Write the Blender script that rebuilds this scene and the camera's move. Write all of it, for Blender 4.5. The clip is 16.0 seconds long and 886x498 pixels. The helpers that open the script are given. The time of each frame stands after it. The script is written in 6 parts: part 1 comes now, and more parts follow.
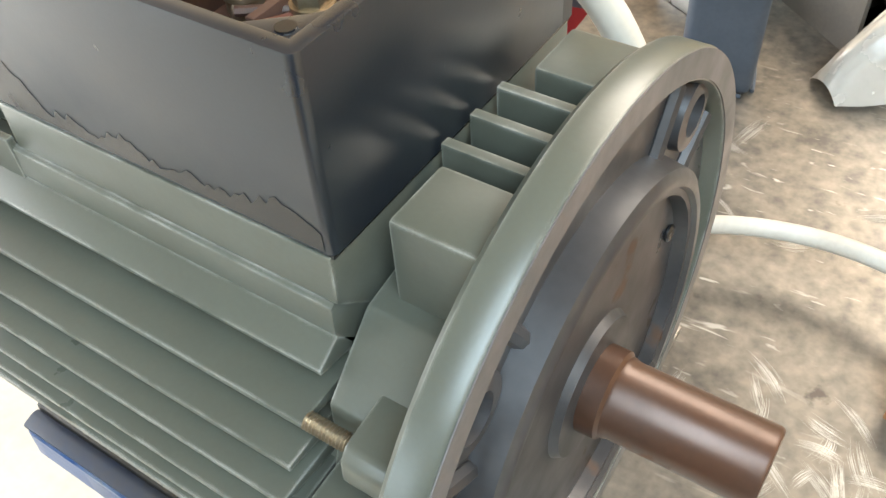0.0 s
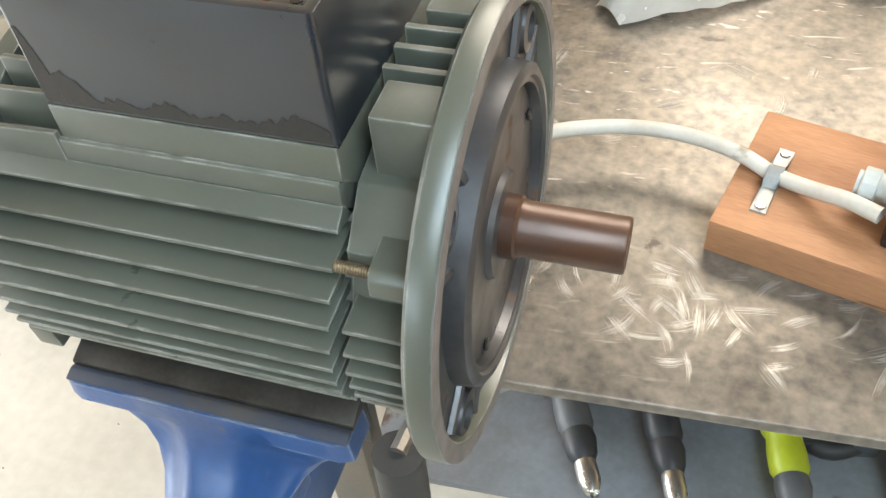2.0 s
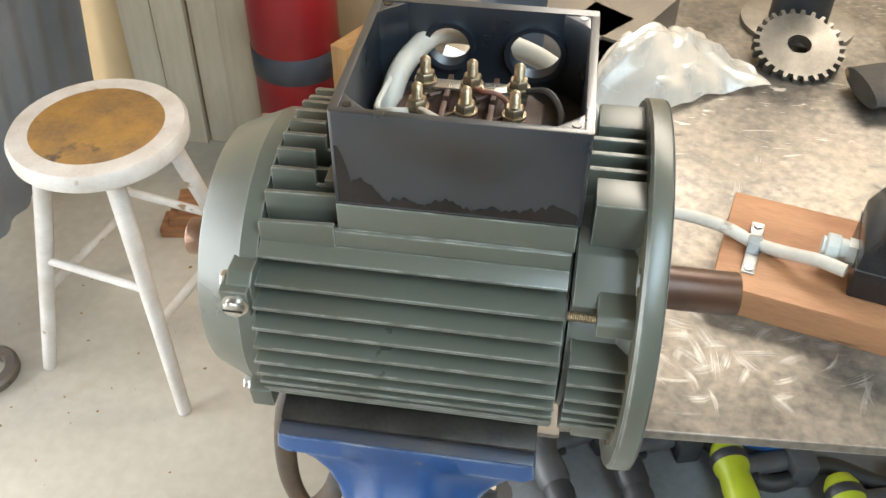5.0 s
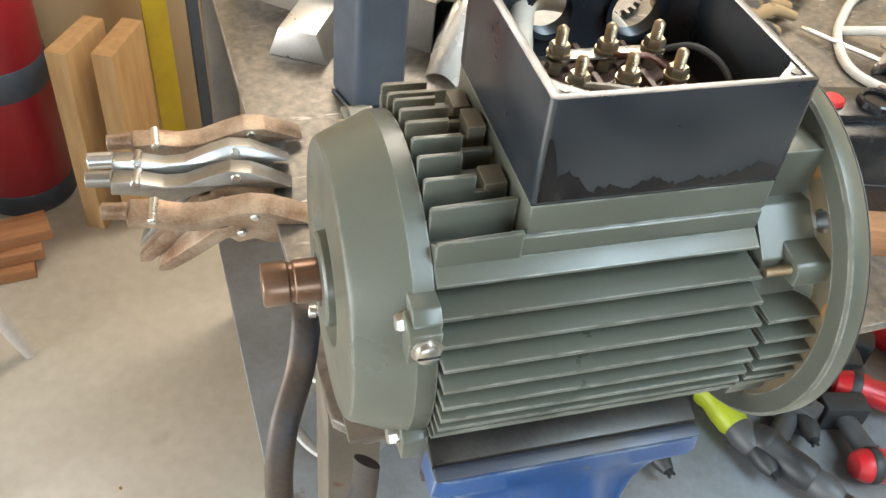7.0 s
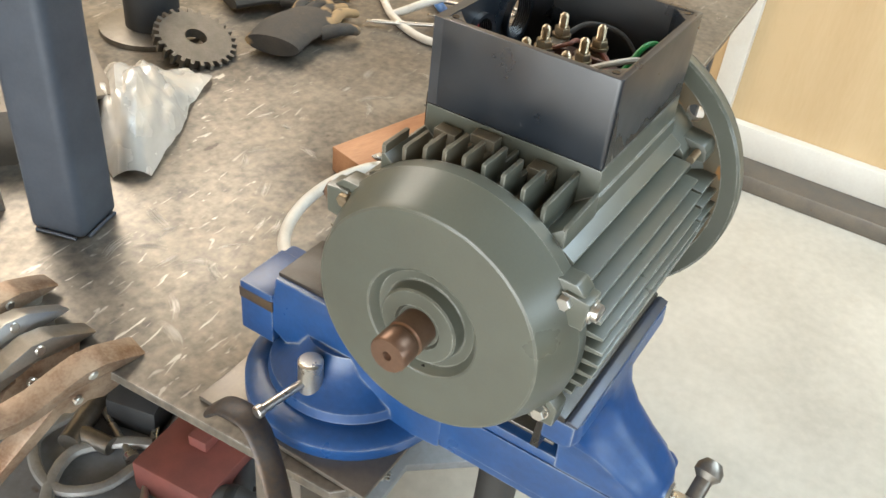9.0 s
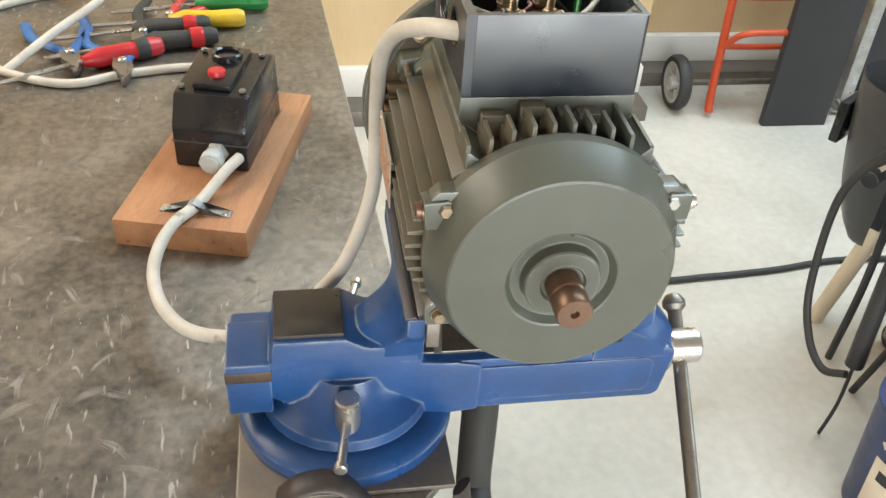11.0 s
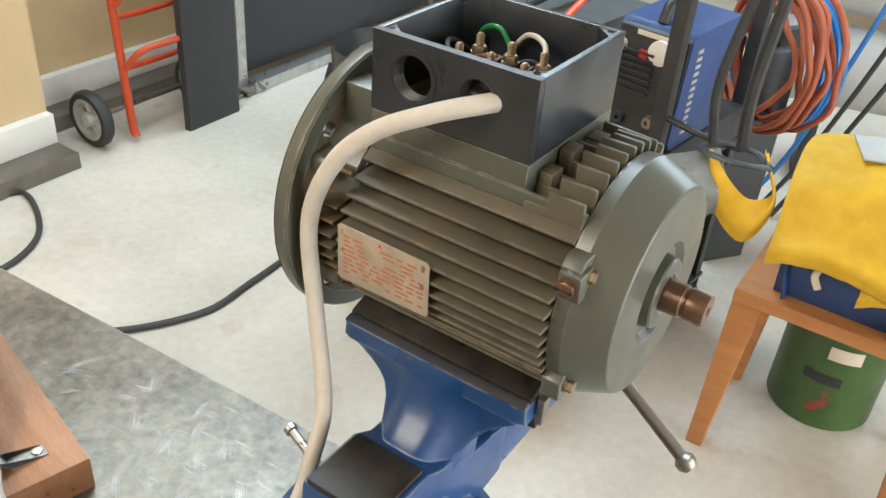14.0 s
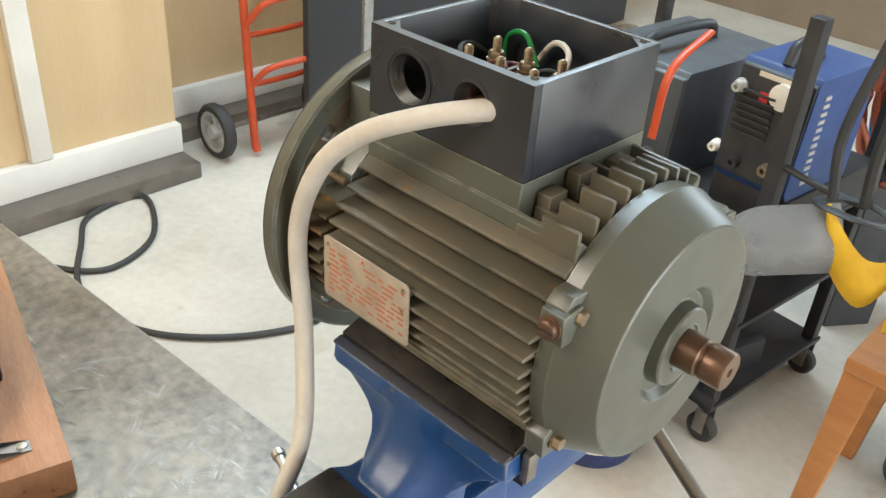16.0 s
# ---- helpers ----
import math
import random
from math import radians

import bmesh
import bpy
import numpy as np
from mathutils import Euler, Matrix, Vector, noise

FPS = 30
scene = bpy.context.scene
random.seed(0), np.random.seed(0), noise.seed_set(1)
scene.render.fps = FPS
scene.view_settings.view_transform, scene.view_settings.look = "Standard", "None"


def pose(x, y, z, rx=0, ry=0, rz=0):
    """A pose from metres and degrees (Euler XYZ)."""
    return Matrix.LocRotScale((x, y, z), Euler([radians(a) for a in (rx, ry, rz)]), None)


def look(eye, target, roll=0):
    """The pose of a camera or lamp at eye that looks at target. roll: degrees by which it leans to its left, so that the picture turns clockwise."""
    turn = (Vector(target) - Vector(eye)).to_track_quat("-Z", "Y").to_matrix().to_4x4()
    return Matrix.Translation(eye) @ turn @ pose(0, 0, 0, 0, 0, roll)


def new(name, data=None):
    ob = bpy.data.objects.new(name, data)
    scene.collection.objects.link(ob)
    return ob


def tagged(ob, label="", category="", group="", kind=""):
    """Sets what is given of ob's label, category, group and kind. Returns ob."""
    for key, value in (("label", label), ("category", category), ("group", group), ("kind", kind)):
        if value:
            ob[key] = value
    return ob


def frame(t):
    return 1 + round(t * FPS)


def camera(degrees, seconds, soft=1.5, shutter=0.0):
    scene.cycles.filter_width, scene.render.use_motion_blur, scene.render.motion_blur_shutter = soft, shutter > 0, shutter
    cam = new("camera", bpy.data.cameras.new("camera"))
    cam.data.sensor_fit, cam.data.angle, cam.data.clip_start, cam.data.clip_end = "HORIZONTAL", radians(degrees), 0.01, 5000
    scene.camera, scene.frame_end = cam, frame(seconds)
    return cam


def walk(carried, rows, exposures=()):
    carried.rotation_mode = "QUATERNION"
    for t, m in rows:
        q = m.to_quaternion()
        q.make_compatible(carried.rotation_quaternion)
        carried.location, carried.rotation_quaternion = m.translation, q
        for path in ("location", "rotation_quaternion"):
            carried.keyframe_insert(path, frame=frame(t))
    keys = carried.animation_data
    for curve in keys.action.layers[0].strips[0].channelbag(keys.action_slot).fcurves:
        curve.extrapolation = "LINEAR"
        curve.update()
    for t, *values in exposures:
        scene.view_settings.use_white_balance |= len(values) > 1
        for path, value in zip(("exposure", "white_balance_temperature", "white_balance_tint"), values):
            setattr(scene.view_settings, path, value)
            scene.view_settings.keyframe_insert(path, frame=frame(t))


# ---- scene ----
cam = camera(53.0, 16.0)
PATH = [
    (0, (0.157, -0.143, 1.337), (-0.664, 0.969, -0.109), -4.4),
    (0.5, (0.168, -0.15, 1.335), (-0.433, 0.974, -0.206), -5.5),
    (1, (0.167, -0.173, 1.345), (-0.35, 0.959, -0.22), -6.1),
    (1.5, (0.16, -0.201, 1.351), (-0.305, 0.962, -0.208), -5.6),
    (2, (0.171, -0.247, 1.392), (-0.321, 0.999, -0.093), -6.2),
    (2.5, (0.179, -0.296, 1.439), (-0.395, 1.013, 0.039), -5.6),
    (3, (0.184, -0.327, 1.459), (-0.399, 0.993, 0.073), -5.3),
    (3.2, (0.181, -0.334, 1.465), (-0.395, 0.998, 0.089), -5.2),
    (5.3, (0.008, -0.361, 1.464), (-0.114, 1.104, 0.107), 1.6),
    (5.5, (-0.017, -0.363, 1.458), (-0.078, 1.106, 0.102), 2.3),
    (6, (-0.064, -0.358, 1.451), (0.017, 1.087, 0.07), 4.0),
    (6.5, (-0.104, -0.325, 1.434), (0.144, 1.118, 0.072), 5.1),
    (7, (-0.172, -0.3, 1.43), (0.311, 1.073, 0.059), 6.9),
    (7.5, (-0.272, -0.293, 1.438), (0.527, 0.962, 0.101), 7.7),
    (8, (-0.363, -0.268, 1.441), (0.724, 0.822, 0.164), 8.1),
    (8.5, (-0.404, -0.238, 1.442), (0.834, 0.726, 0.202), 7.2),
    (8.7, (-0.412, -0.216, 1.437), (0.888, 0.68, 0.209), 7.0),
    (10.8, (-0.51, 0.125, 1.442), (1.068, -0.096, 0.233), 4.3),
    (11, (-0.513, 0.146, 1.443), (1.06, -0.154, 0.245), 4.1),
    (11.5, (-0.476, 0.191, 1.423), (1.064, -0.319, 0.253), 4.6),
    (12, (-0.395, 0.23, 1.416), (1.04, -0.492, 0.224), 4.4),
    (12.5, (-0.366, 0.267, 1.417), (0.939, -0.671, 0.226), 4.3),
    (13, (-0.325, 0.351, 1.426), (0.835, -0.766, 0.239), 4.1),
    (13.5, (-0.275, 0.411, 1.427), (0.737, -0.859, 0.259), 4.0),
    (14, (-0.247, 0.451, 1.432), (0.639, -0.966, 0.333), 4.9),
    (14.5, (-0.244, 0.459, 1.431), (0.59, -1.018, 0.37), 4.9),
    (15, (-0.243, 0.452, 1.427), (0.579, -1.043, 0.383), 4.4),
    (15.5, (-0.24, 0.434, 1.411), (0.605, -1.052, 0.372), 4.4),
    (16, (-0.282, 0.365, 1.4), (0.857, -0.9, 0.349), 4.6),
]
walk(cam, [(t, look(eye, target, roll)) for t, eye, target, roll in PATH],
     exposures=[(0.0, 0.46), (1.0, 0.26), (2.0, 0.28), (3.0, 0.05), (5.5, 0.20), (6.5, 0.32), (7.5, 0.24), (8.5, 0.03), (11.0, -0.06), (12.3, 0.10), (13.0, 0.06), (14.0, -0.13), (16.0, -0.10)])

# ---- world and light ----
world = bpy.data.worlds.new("world")
scene.world = world
world.use_nodes = True
wn = world.node_tree.nodes
sky = wn.new("ShaderNodeTexSky")
sky.sky_type = 'NISHITA'
sky.sun_disc = False
sky.sun_elevation = radians(40)
sky.sun_rotation = radians(20)
world.node_tree.links.new(sky.outputs[0], wn["Background"].inputs[0])
wn["Background"].inputs[1].default_value = 0.12


def area(name, eye, target, w, h, watts, color):
    data = bpy.data.lights.new(name, 'AREA')
    data.shape, data.size, data.size_y = 'RECTANGLE', w, h
    data.energy, data.color = watts, color
    ob = new(name, data)
    ob.matrix_world = look(eye, target)
    return ob


# daylight in the doorway, the bench window and the skylight
area("daylight_door", (-3.96, -0.6, 1.25), (0.0, -0.4, 0.4), 4.0, 2.3, 262, (0.93, 0.97, 0.98))
area("daylight_bench_window", (0.7, 1.64, 2.48), (0.35, 0.2, 0.9), 1.55, 0.9, 56, (1.0, 0.90, 0.76))
# added fill lamp from the south, set in a made-up window opening
area("south_fill", (-0.9, -4.46, 1.9), (-0.4, 0.0, 0.9), 3.0, 1.1, 66, (0.76, 0.91, 1.0))
area("daylight_skylight", (1.42, -1.75, 3.28), (1.42, -1.75, 0.0), 1.3, 2.6, 150, (0.70, 0.88, 1.0))

# ---- materials ----


def surf(name, c1, c2=None, rough=(0.4, 0.55), metal=0.0, scale=25.0, fine=400.0, bump=0.15, fine_mix=0.25,
         spots=None, stretch=(1, 1, 1), spec=0.5, depth=0.002, jitter=0.0):
    """Two colours mixed by a coarse and a fine noise, with uneven gloss, relief and, where given, spots
    (colour, scale, threshold, roughness)."""
    m = bpy.data.materials.new(name)
    m.use_nodes = True
    nt = m.node_tree
    nd, ln = nt.nodes, nt.links
    bs = nd["Principled BSDF"]
    c2 = c2 or tuple(v * 0.75 for v in c1)
    tc = nd.new("ShaderNodeTexCoord")
    mp = nd.new("ShaderNodeMapping")
    mp.inputs["Scale"].default_value = stretch
    ln.new(tc.outputs["Object"], mp.inputs[0])
    n1 = nd.new("ShaderNodeTexNoise")
    n1.inputs["Scale"].default_value, n1.inputs["Detail"].default_value = scale, 6
    n2 = nd.new("ShaderNodeTexNoise")
    n2.inputs["Scale"].default_value, n2.inputs["Detail"].default_value = fine, 4
    for n in (n1, n2):
        ln.new(mp.outputs[0], n.inputs[0])
    mixv = nd.new("ShaderNodeMix")
    mixv.inputs[0].default_value = fine_mix
    ln.new(n1.outputs[0], mixv.inputs[2])
    ln.new(n2.outputs[0], mixv.inputs[3])
    ramp = nd.new("ShaderNodeValToRGB")
    ramp.color_ramp.elements[0].position, ramp.color_ramp.elements[1].position = 0.35, 0.65
    ramp.color_ramp.elements[0].color = (*c1, 1)
    ramp.color_ramp.elements[1].color = (*c2, 1)
    ln.new(mixv.outputs[0], ramp.inputs[0])
    col = ramp.outputs[0]
    rr = nd.new("ShaderNodeMapRange")
    rr.inputs[1].default_value, rr.inputs[2].default_value = 0.3, 0.7
    rr.inputs[3].default_value, rr.inputs[4].default_value = rough
    ln.new(n1.outputs[0], rr.inputs[0])
    rough_out = rr.outputs[0]
    if spots:
        sc, ssc, thr, srough = spots
        n3 = nd.new("ShaderNodeTexNoise")
        n3.inputs["Scale"].default_value, n3.inputs["Detail"].default_value = ssc, 8
        ln.new(mp.outputs[0], n3.inputs[0])
        r3 = nd.new("ShaderNodeMapRange")
        r3.inputs[1].default_value, r3.inputs[2].default_value = thr, thr + 0.05
        ln.new(n3.outputs[0], r3.inputs[0])
        mc = nd.new("ShaderNodeMix")
        mc.data_type = 'RGBA'
        ln.new(r3.outputs[0], mc.inputs[0])
        ln.new(col, mc.inputs[6])
        mc.inputs[7].default_value = (*sc, 1)
        col = mc.outputs[2]
        mr = nd.new("ShaderNodeMix")
        ln.new(r3.outputs[0], mr.inputs[0])
        ln.new(rough_out, mr.inputs[2])
        mr.inputs[3].default_value = srough
        rough_out = mr.outputs[0]
    if jitter:
        oi = nd.new("ShaderNodeObjectInfo")
        mj = nd.new("ShaderNodeMapRange")
        mj.inputs[3].default_value, mj.inputs[4].default_value = 1 - jitter, 1 + jitter
        ln.new(oi.outputs["Random"], mj.inputs[0])
        hs = nd.new("ShaderNodeHueSaturation")
        ln.new(mj.outputs[0], hs.inputs["Value"])
        ln.new(col, hs.inputs["Color"])
        col = hs.outputs[0]
    ln.new(col, bs.inputs["Base Color"])
    ln.new(rough_out, bs.inputs["Roughness"])
    bs.inputs["Metallic"].default_value = metal
    bs.inputs["Specular IOR Level"].default_value = spec
    if bump:
        bp = nd.new("ShaderNodeBump")
        bp.inputs["Strength"].default_value, bp.inputs["Distance"].default_value = bump, depth
        ln.new(mixv.outputs[0], bp.inputs["Height"])
        ln.new(bp.outputs[0], bs.inputs["Normal"])
    return m


def edge_wear_highlight(m, colour, radius, amount, scale):
    """Rubbed edges and bright edge highlights painted into the colour: where a rounded normal differs from the true
    one, broken up by noise.
    """
    nd, ln = m.node_tree.nodes, m.node_tree.links
    bs = nd["Principled BSDF"]
    old = bs.inputs["Base Color"].links[0].from_socket
    bv = nd.new("ShaderNodeBevel")
    bv.samples = 4
    bv.inputs["Radius"].default_value = radius
    ge = nd.new("ShaderNodeNewGeometry")
    dt = nd.new("ShaderNodeVectorMath")
    dt.operation = 'DOT_PRODUCT'
    ln.new(bv.outputs[0], dt.inputs[0])
    ln.new(ge.outputs["Normal"], dt.inputs[1])
    edge = nd.new("ShaderNodeMapRange")
    edge.inputs[1].default_value, edge.inputs[2].default_value = 0.985, 0.90
    ln.new(dt.outputs["Value"], edge.inputs[0])
    tc = [n for n in nd if n.type == 'TEX_COORD'][0]
    ns = nd.new("ShaderNodeTexNoise")
    ns.inputs["Scale"].default_value, ns.inputs["Detail"].default_value = scale, 5
    ln.new(tc.outputs["Object"], ns.inputs[0])
    br = nd.new("ShaderNodeMapRange")
    br.inputs[1].default_value, br.inputs[2].default_value = 0.36, 0.62
    br.inputs[4].default_value = amount
    ln.new(ns.outputs[0], br.inputs[0])
    mu = nd.new("ShaderNodeMath")
    mu.operation = 'MULTIPLY'
    ln.new(edge.outputs[0], mu.inputs[0])
    ln.new(br.outputs[0], mu.inputs[1])
    mc = nd.new("ShaderNodeMix")
    mc.data_type = 'RGBA'
    ln.new(mu.outputs[0], mc.inputs[0])
    ln.new(old, mc.inputs[6])
    mc.inputs[7].default_value = (*colour, 1)
    ln.new(mc.outputs[2], bs.inputs["Base Color"])


PAINT = surf("motor_paint", (0.092, 0.100, 0.081), (0.079, 0.083, 0.065), (0.27, 0.40), 0, 24, 700, 0.14, spec=0.6,
             spots=((0.090, 0.085, 0.062), 140, 0.74, 0.42), depth=0.0006)
PAINT_DUSTY = surf("motor_paint_dusty", (0.092, 0.090, 0.068), (0.125, 0.105, 0.07), (0.4, 0.62), 0, 45, 600, 0.2,
                   spots=((0.19, 0.10, 0.038), 90, 0.69, 0.85), depth=0.0006)
BARE_CHIP = surf("flange_edge_wear", (0.16, 0.145, 0.145), (0.12, 0.115, 0.11), (0.4, 0.6), 0.2, 60, 500, 0.2, depth=0.0005)
FLANGE_FACE = surf("flange_face_oily", (0.070, 0.068, 0.070), (0.040, 0.040, 0.043), (0.25, 0.5), 0.35, 30, 300, 0.2,
                   spots=((0.10, 0.06, 0.04), 35, 0.66, 0.7), depth=0.0006)
BOX_PLASTIC = surf("terminal_box_black", (0.009, 0.013, 0.019), (0.016, 0.021, 0.028), (0.24, 0.48), 0, 22, 900, 0.1, spec=0.9,
                   spots=((0.10, 0.105, 0.11), 170, 0.74, 0.6), depth=0.0005)
BOX_PLASTIC.node_tree.nodes["Principled BSDF"].inputs["Coat Weight"].default_value = 0.15
BOX_PLASTIC.node_tree.nodes["Principled BSDF"].inputs["Coat Roughness"].default_value = 0.28
BOX_INSIDE = surf("terminal_box_inside", (0.035, 0.032, 0.03), (0.06, 0.045, 0.035), (0.5, 0.7), 0, 40, 400, 0.2)
# dark oil; the same colour also paints the shade of holes and slots
OIL_AND_HOLE_SHADE = surf("oil_stain", (0.010, 0.010, 0.011), (0.017, 0.016, 0.016), (0.12, 0.3), 0, 60, 500, 0.1, depth=0.0004)
STEEL_BRIGHT = surf("zinc_plated_steel", (0.62, 0.60, 0.56), (0.48, 0.46, 0.42), (0.22, 0.4), 0.95, 60, 700, 0.1, depth=0.0004)
STEEL_DARK = surf("jaw_steel_dark", (0.022, 0.021, 0.020), (0.055, 0.048, 0.040), (0.24, 0.50), 0.4, 40, 500, 0.25, depth=0.0006)
STEEL_WORN = surf("worn_steel", (0.30, 0.28, 0.25), (0.20, 0.18, 0.155), (0.3, 0.5), 0.85, 35, 400, 0.2, depth=0.0006)
SHAFT_RUST = surf("shaft_rust_preservative", (0.085, 0.041, 0.025), (0.058, 0.029, 0.018), (0.3, 0.48), 0.25, 35, 500, 0.12,
                  spots=((0.10, 0.045, 0.025), 50, 0.62, 0.6), depth=0.0004)
SHAFT_COPPER = surf("shaft_end_brown_steel", (0.235, 0.145, 0.10), (0.165, 0.10, 0.07), (0.26, 0.42), 0.7, 40, 500, 0.12, depth=0.0004)
BRASS = surf("brass_stud", (0.40, 0.33, 0.235), (0.26, 0.20, 0.13), (0.3, 0.5), 0.9, 120, 700, 0.1, depth=0.0003)
BAKELITE = surf("bakelite_brown", (0.10, 0.052, 0.036), (0.065, 0.036, 0.028), (0.4, 0.6), 0, 80, 500, 0.2)
COPPER_OLD = surf("copper_wire_sleeve", (0.20, 0.07, 0.045), (0.13, 0.05, 0.035), (0.4, 0.55), 0, 60)
VISE_BLUE = surf("vise_blue_enamel", (0.014, 0.068, 0.215), (0.012, 0.043, 0.130), (0.26, 0.42), 0, 16, 200, 0.55, spec=0.6,
                 spots=((0.10, 0.095, 0.085), 75, 0.71, 0.55), depth=0.0012)
VISE_WORN = surf("vise_enamel_worn", (0.045, 0.055, 0.085), (0.075, 0.068, 0.062), (0.35, 0.5), 0.3, 26, 260, 0.3, depth=0.001)
CABLE_WHITE = surf("cable_sheath_offwhite", (0.56, 0.53, 0.47), (0.45, 0.41, 0.35), (0.45, 0.6), 0, 28, 300, 0.08,
                   spots=((0.30, 0.25, 0.19), 30, 0.66, 0.7))
CABLE_BLACK = surf("cable_rubber_black", (0.022, 0.022, 0.022), (0.035, 0.034, 0.032), (0.5, 0.7), 0, 30, 300, 0.1)
GLAND_WHITE = surf("gland_plastic_pale", (0.52, 0.55, 0.53), (0.43, 0.45, 0.43), (0.35, 0.5), 0, 40)
RED_PLASTIC = surf("red_plastic", (0.50, 0.02, 0.025), (0.40, 0.015, 0.02), (0.3, 0.4), 0, 30)
BLACK_PLASTIC = surf("black_plastic_gloss", (0.012, 0.012, 0.013), (0.018, 0.018, 0.019), (0.16, 0.3), 0, 30, 600, 0.05)
GREY_PLASTIC = surf("grey_plastic", (0.075, 0.078, 0.082), (0.052, 0.054, 0.057), (0.45, 0.6), 0, 30)
BLOCK_WOOD = surf("block_wood", (0.44, 0.215, 0.10), (0.28, 0.125, 0.058), (0.5, 0.68), 0, 7, 90, 0.35, 0.35, stretch=(1, 7, 7), spots=((0.16, 0.085, 0.045), 14, 0.66, 0.7))
TABLE_WOOD = surf("varnished_pine", (0.46, 0.20, 0.065), (0.36, 0.145, 0.045), (0.35, 0.5), 0, 6, 90, 0.2, stretch=(1, 6, 6))
PINE = surf("raw_pine", (0.56, 0.36, 0.17), (0.46, 0.27, 0.115), (0.6, 0.75), 0, 8, 100, 0.25, stretch=(6, 6, 0.8))
PALE_BOARD = surf("pale_board", (0.60, 0.53, 0.40), (0.52, 0.45, 0.33), (0.6, 0.75), 0, 8, 120, 0.2, stretch=(6, 6, 0.8))
PLYWOOD = surf("plywood_wall", (0.60, 0.44, 0.25), (0.53, 0.37, 0.195), (0.5, 0.65), 0, 2.2, 40, 0.15, stretch=(1, 3, 0.5))
CEILING_BOARD = surf("ceiling_board", (0.26, 0.195, 0.13), (0.21, 0.155, 0.10), (0.6, 0.8), 0, 3, 60, 0.1)
STOOL_WHITE = surf("stool_paint_white", (0.66, 0.63, 0.60), (0.52, 0.47, 0.42), (0.45, 0.6), 0, 18, 200, 0.2,
                   spots=((0.30, 0.20, 0.12), 22, 0.68, 0.8))
STOOL_WOOD = surf("stool_worn_seat", (0.40, 0.215, 0.05), (0.20, 0.12, 0.055), (0.55, 0.7), 0, 14, 140, 0.2,
                  spots=((0.09, 0.065, 0.045), 12, 0.60, 0.7))
WHITE_PAINT = surf("white_paint", (0.74, 0.72, 0.66), (0.66, 0.63, 0.57), (0.45, 0.6), 0, 7, 120, 0.1)
YELLOW_PAINT = surf("yellow_paint", (0.55, 0.38, 0.015), (0.46, 0.31, 0.012), (0.4, 0.55), 0, 20)
ORANGE_RED = surf("orange_red_enamel", (0.56, 0.075, 0.02), (0.47, 0.06, 0.018), (0.3, 0.45), 0, 20)
RED_ENAMEL = surf("red_cylinder_enamel", (0.33, 0.018, 0.024), (0.26, 0.014, 0.02), (0.3, 0.45), 0, 8, 200, 0.1)
COLUMN_BLUE = surf("column_blue_grey", (0.075, 0.09, 0.115), (0.055, 0.066, 0.085), (0.4, 0.55), 0.2, 20, 300, 0.15,
                   spots=((0.12, 0.06, 0.03), 16, 0.68, 0.8))
MILL_STEEL = surf("mill_scale_steel", (0.15, 0.135, 0.12), (0.215, 0.185, 0.15), (0.35, 0.55), 0.6, 18, 240, 0.2, spots=((0.19, 0.10, 0.055), 20, 0.68, 0.7))
RUST_STEEL = surf("rusty_steel", (0.17, 0.095, 0.055), (0.40, 0.31, 0.23), (0.35, 0.65), 0.6, 40, 400, 0.3)
ALU = surf("cast_aluminium", (0.58, 0.57, 0.55), (0.44, 0.43, 0.41), (0.25, 0.45), 0.9, 30, 300, 0.2)
PLATE_ALU = surf("nameplate_metal", (0.47, 0.41, 0.33), (0.36, 0.30, 0.235), (0.45, 0.6), 0.35, 60, 400, 0.15)
PLATE_RED = surf("nameplate_print", (0.48, 0.13, 0.06), (0.40, 0.18, 0.10), (0.5, 0.65), 0.1, 200)
LEATHER = surf("yellow_leather", (0.62, 0.38, 0.012), (0.52, 0.30, 0.01), (0.6, 0.75), 0, 25, 350, 0.35)
BLUE_BOX = surf("blue_crate_plastic", (0.022, 0.062, 0.19), (0.018, 0.05, 0.155), (0.4, 0.55), 0, 15)
BUCKET_BLUE = surf("bucket_navy", (0.018, 0.035, 0.125), (0.014, 0.026, 0.095), (0.3, 0.45), 0, 20)
LABEL_WHITE = surf("label_cream", (0.66, 0.60, 0.50), (0.58, 0.50, 0.39), (0.5, 0.65), 0, 15)
LABEL_ORANGE = surf("label_orange", (0.60, 0.22, 0.08), (0.50, 0.20, 0.08), (0.5, 0.6), 0, 30)
PUTTY = surf("dried_putty", (0.34, 0.20, 0.06), (0.24, 0.135, 0.04), (0.55, 0.8), 0, 22, 120, 0.6, depth=0.004)
GREEN_TIN = surf("green_tin_print", (0.06, 0.13, 0.035), (0.045, 0.10, 0.03), (0.35, 0.5), 0, 14, 120, 0.1,
                 spots=((0.33, 0.035, 0.035), 13, 0.66, 0.5))
WELDER_GREY = surf("welder_case_grey", (0.085, 0.095, 0.105), (0.065, 0.073, 0.08), (0.4, 0.55), 0.1, 15)
CART_BLACK = surf("cart_black_steel", (0.030, 0.032, 0.035), (0.045, 0.046, 0.047), (0.4, 0.6), 0.3, 25)
BLUE_SHEET = surf("blue_case_side", (0.022, 0.062, 0.20), (0.018, 0.05, 0.165), (0.4, 0.55), 0, 10)
RED_HOSE = surf("red_rubber_hose", (0.40, 0.105, 0.05), (0.31, 0.08, 0.04), (0.5, 0.65), 0, 25)
BLUE_HOSE = surf("blue_rubber_hose", (0.02, 0.16, 0.42), (0.015, 0.12, 0.33), (0.4, 0.55), 0, 25)
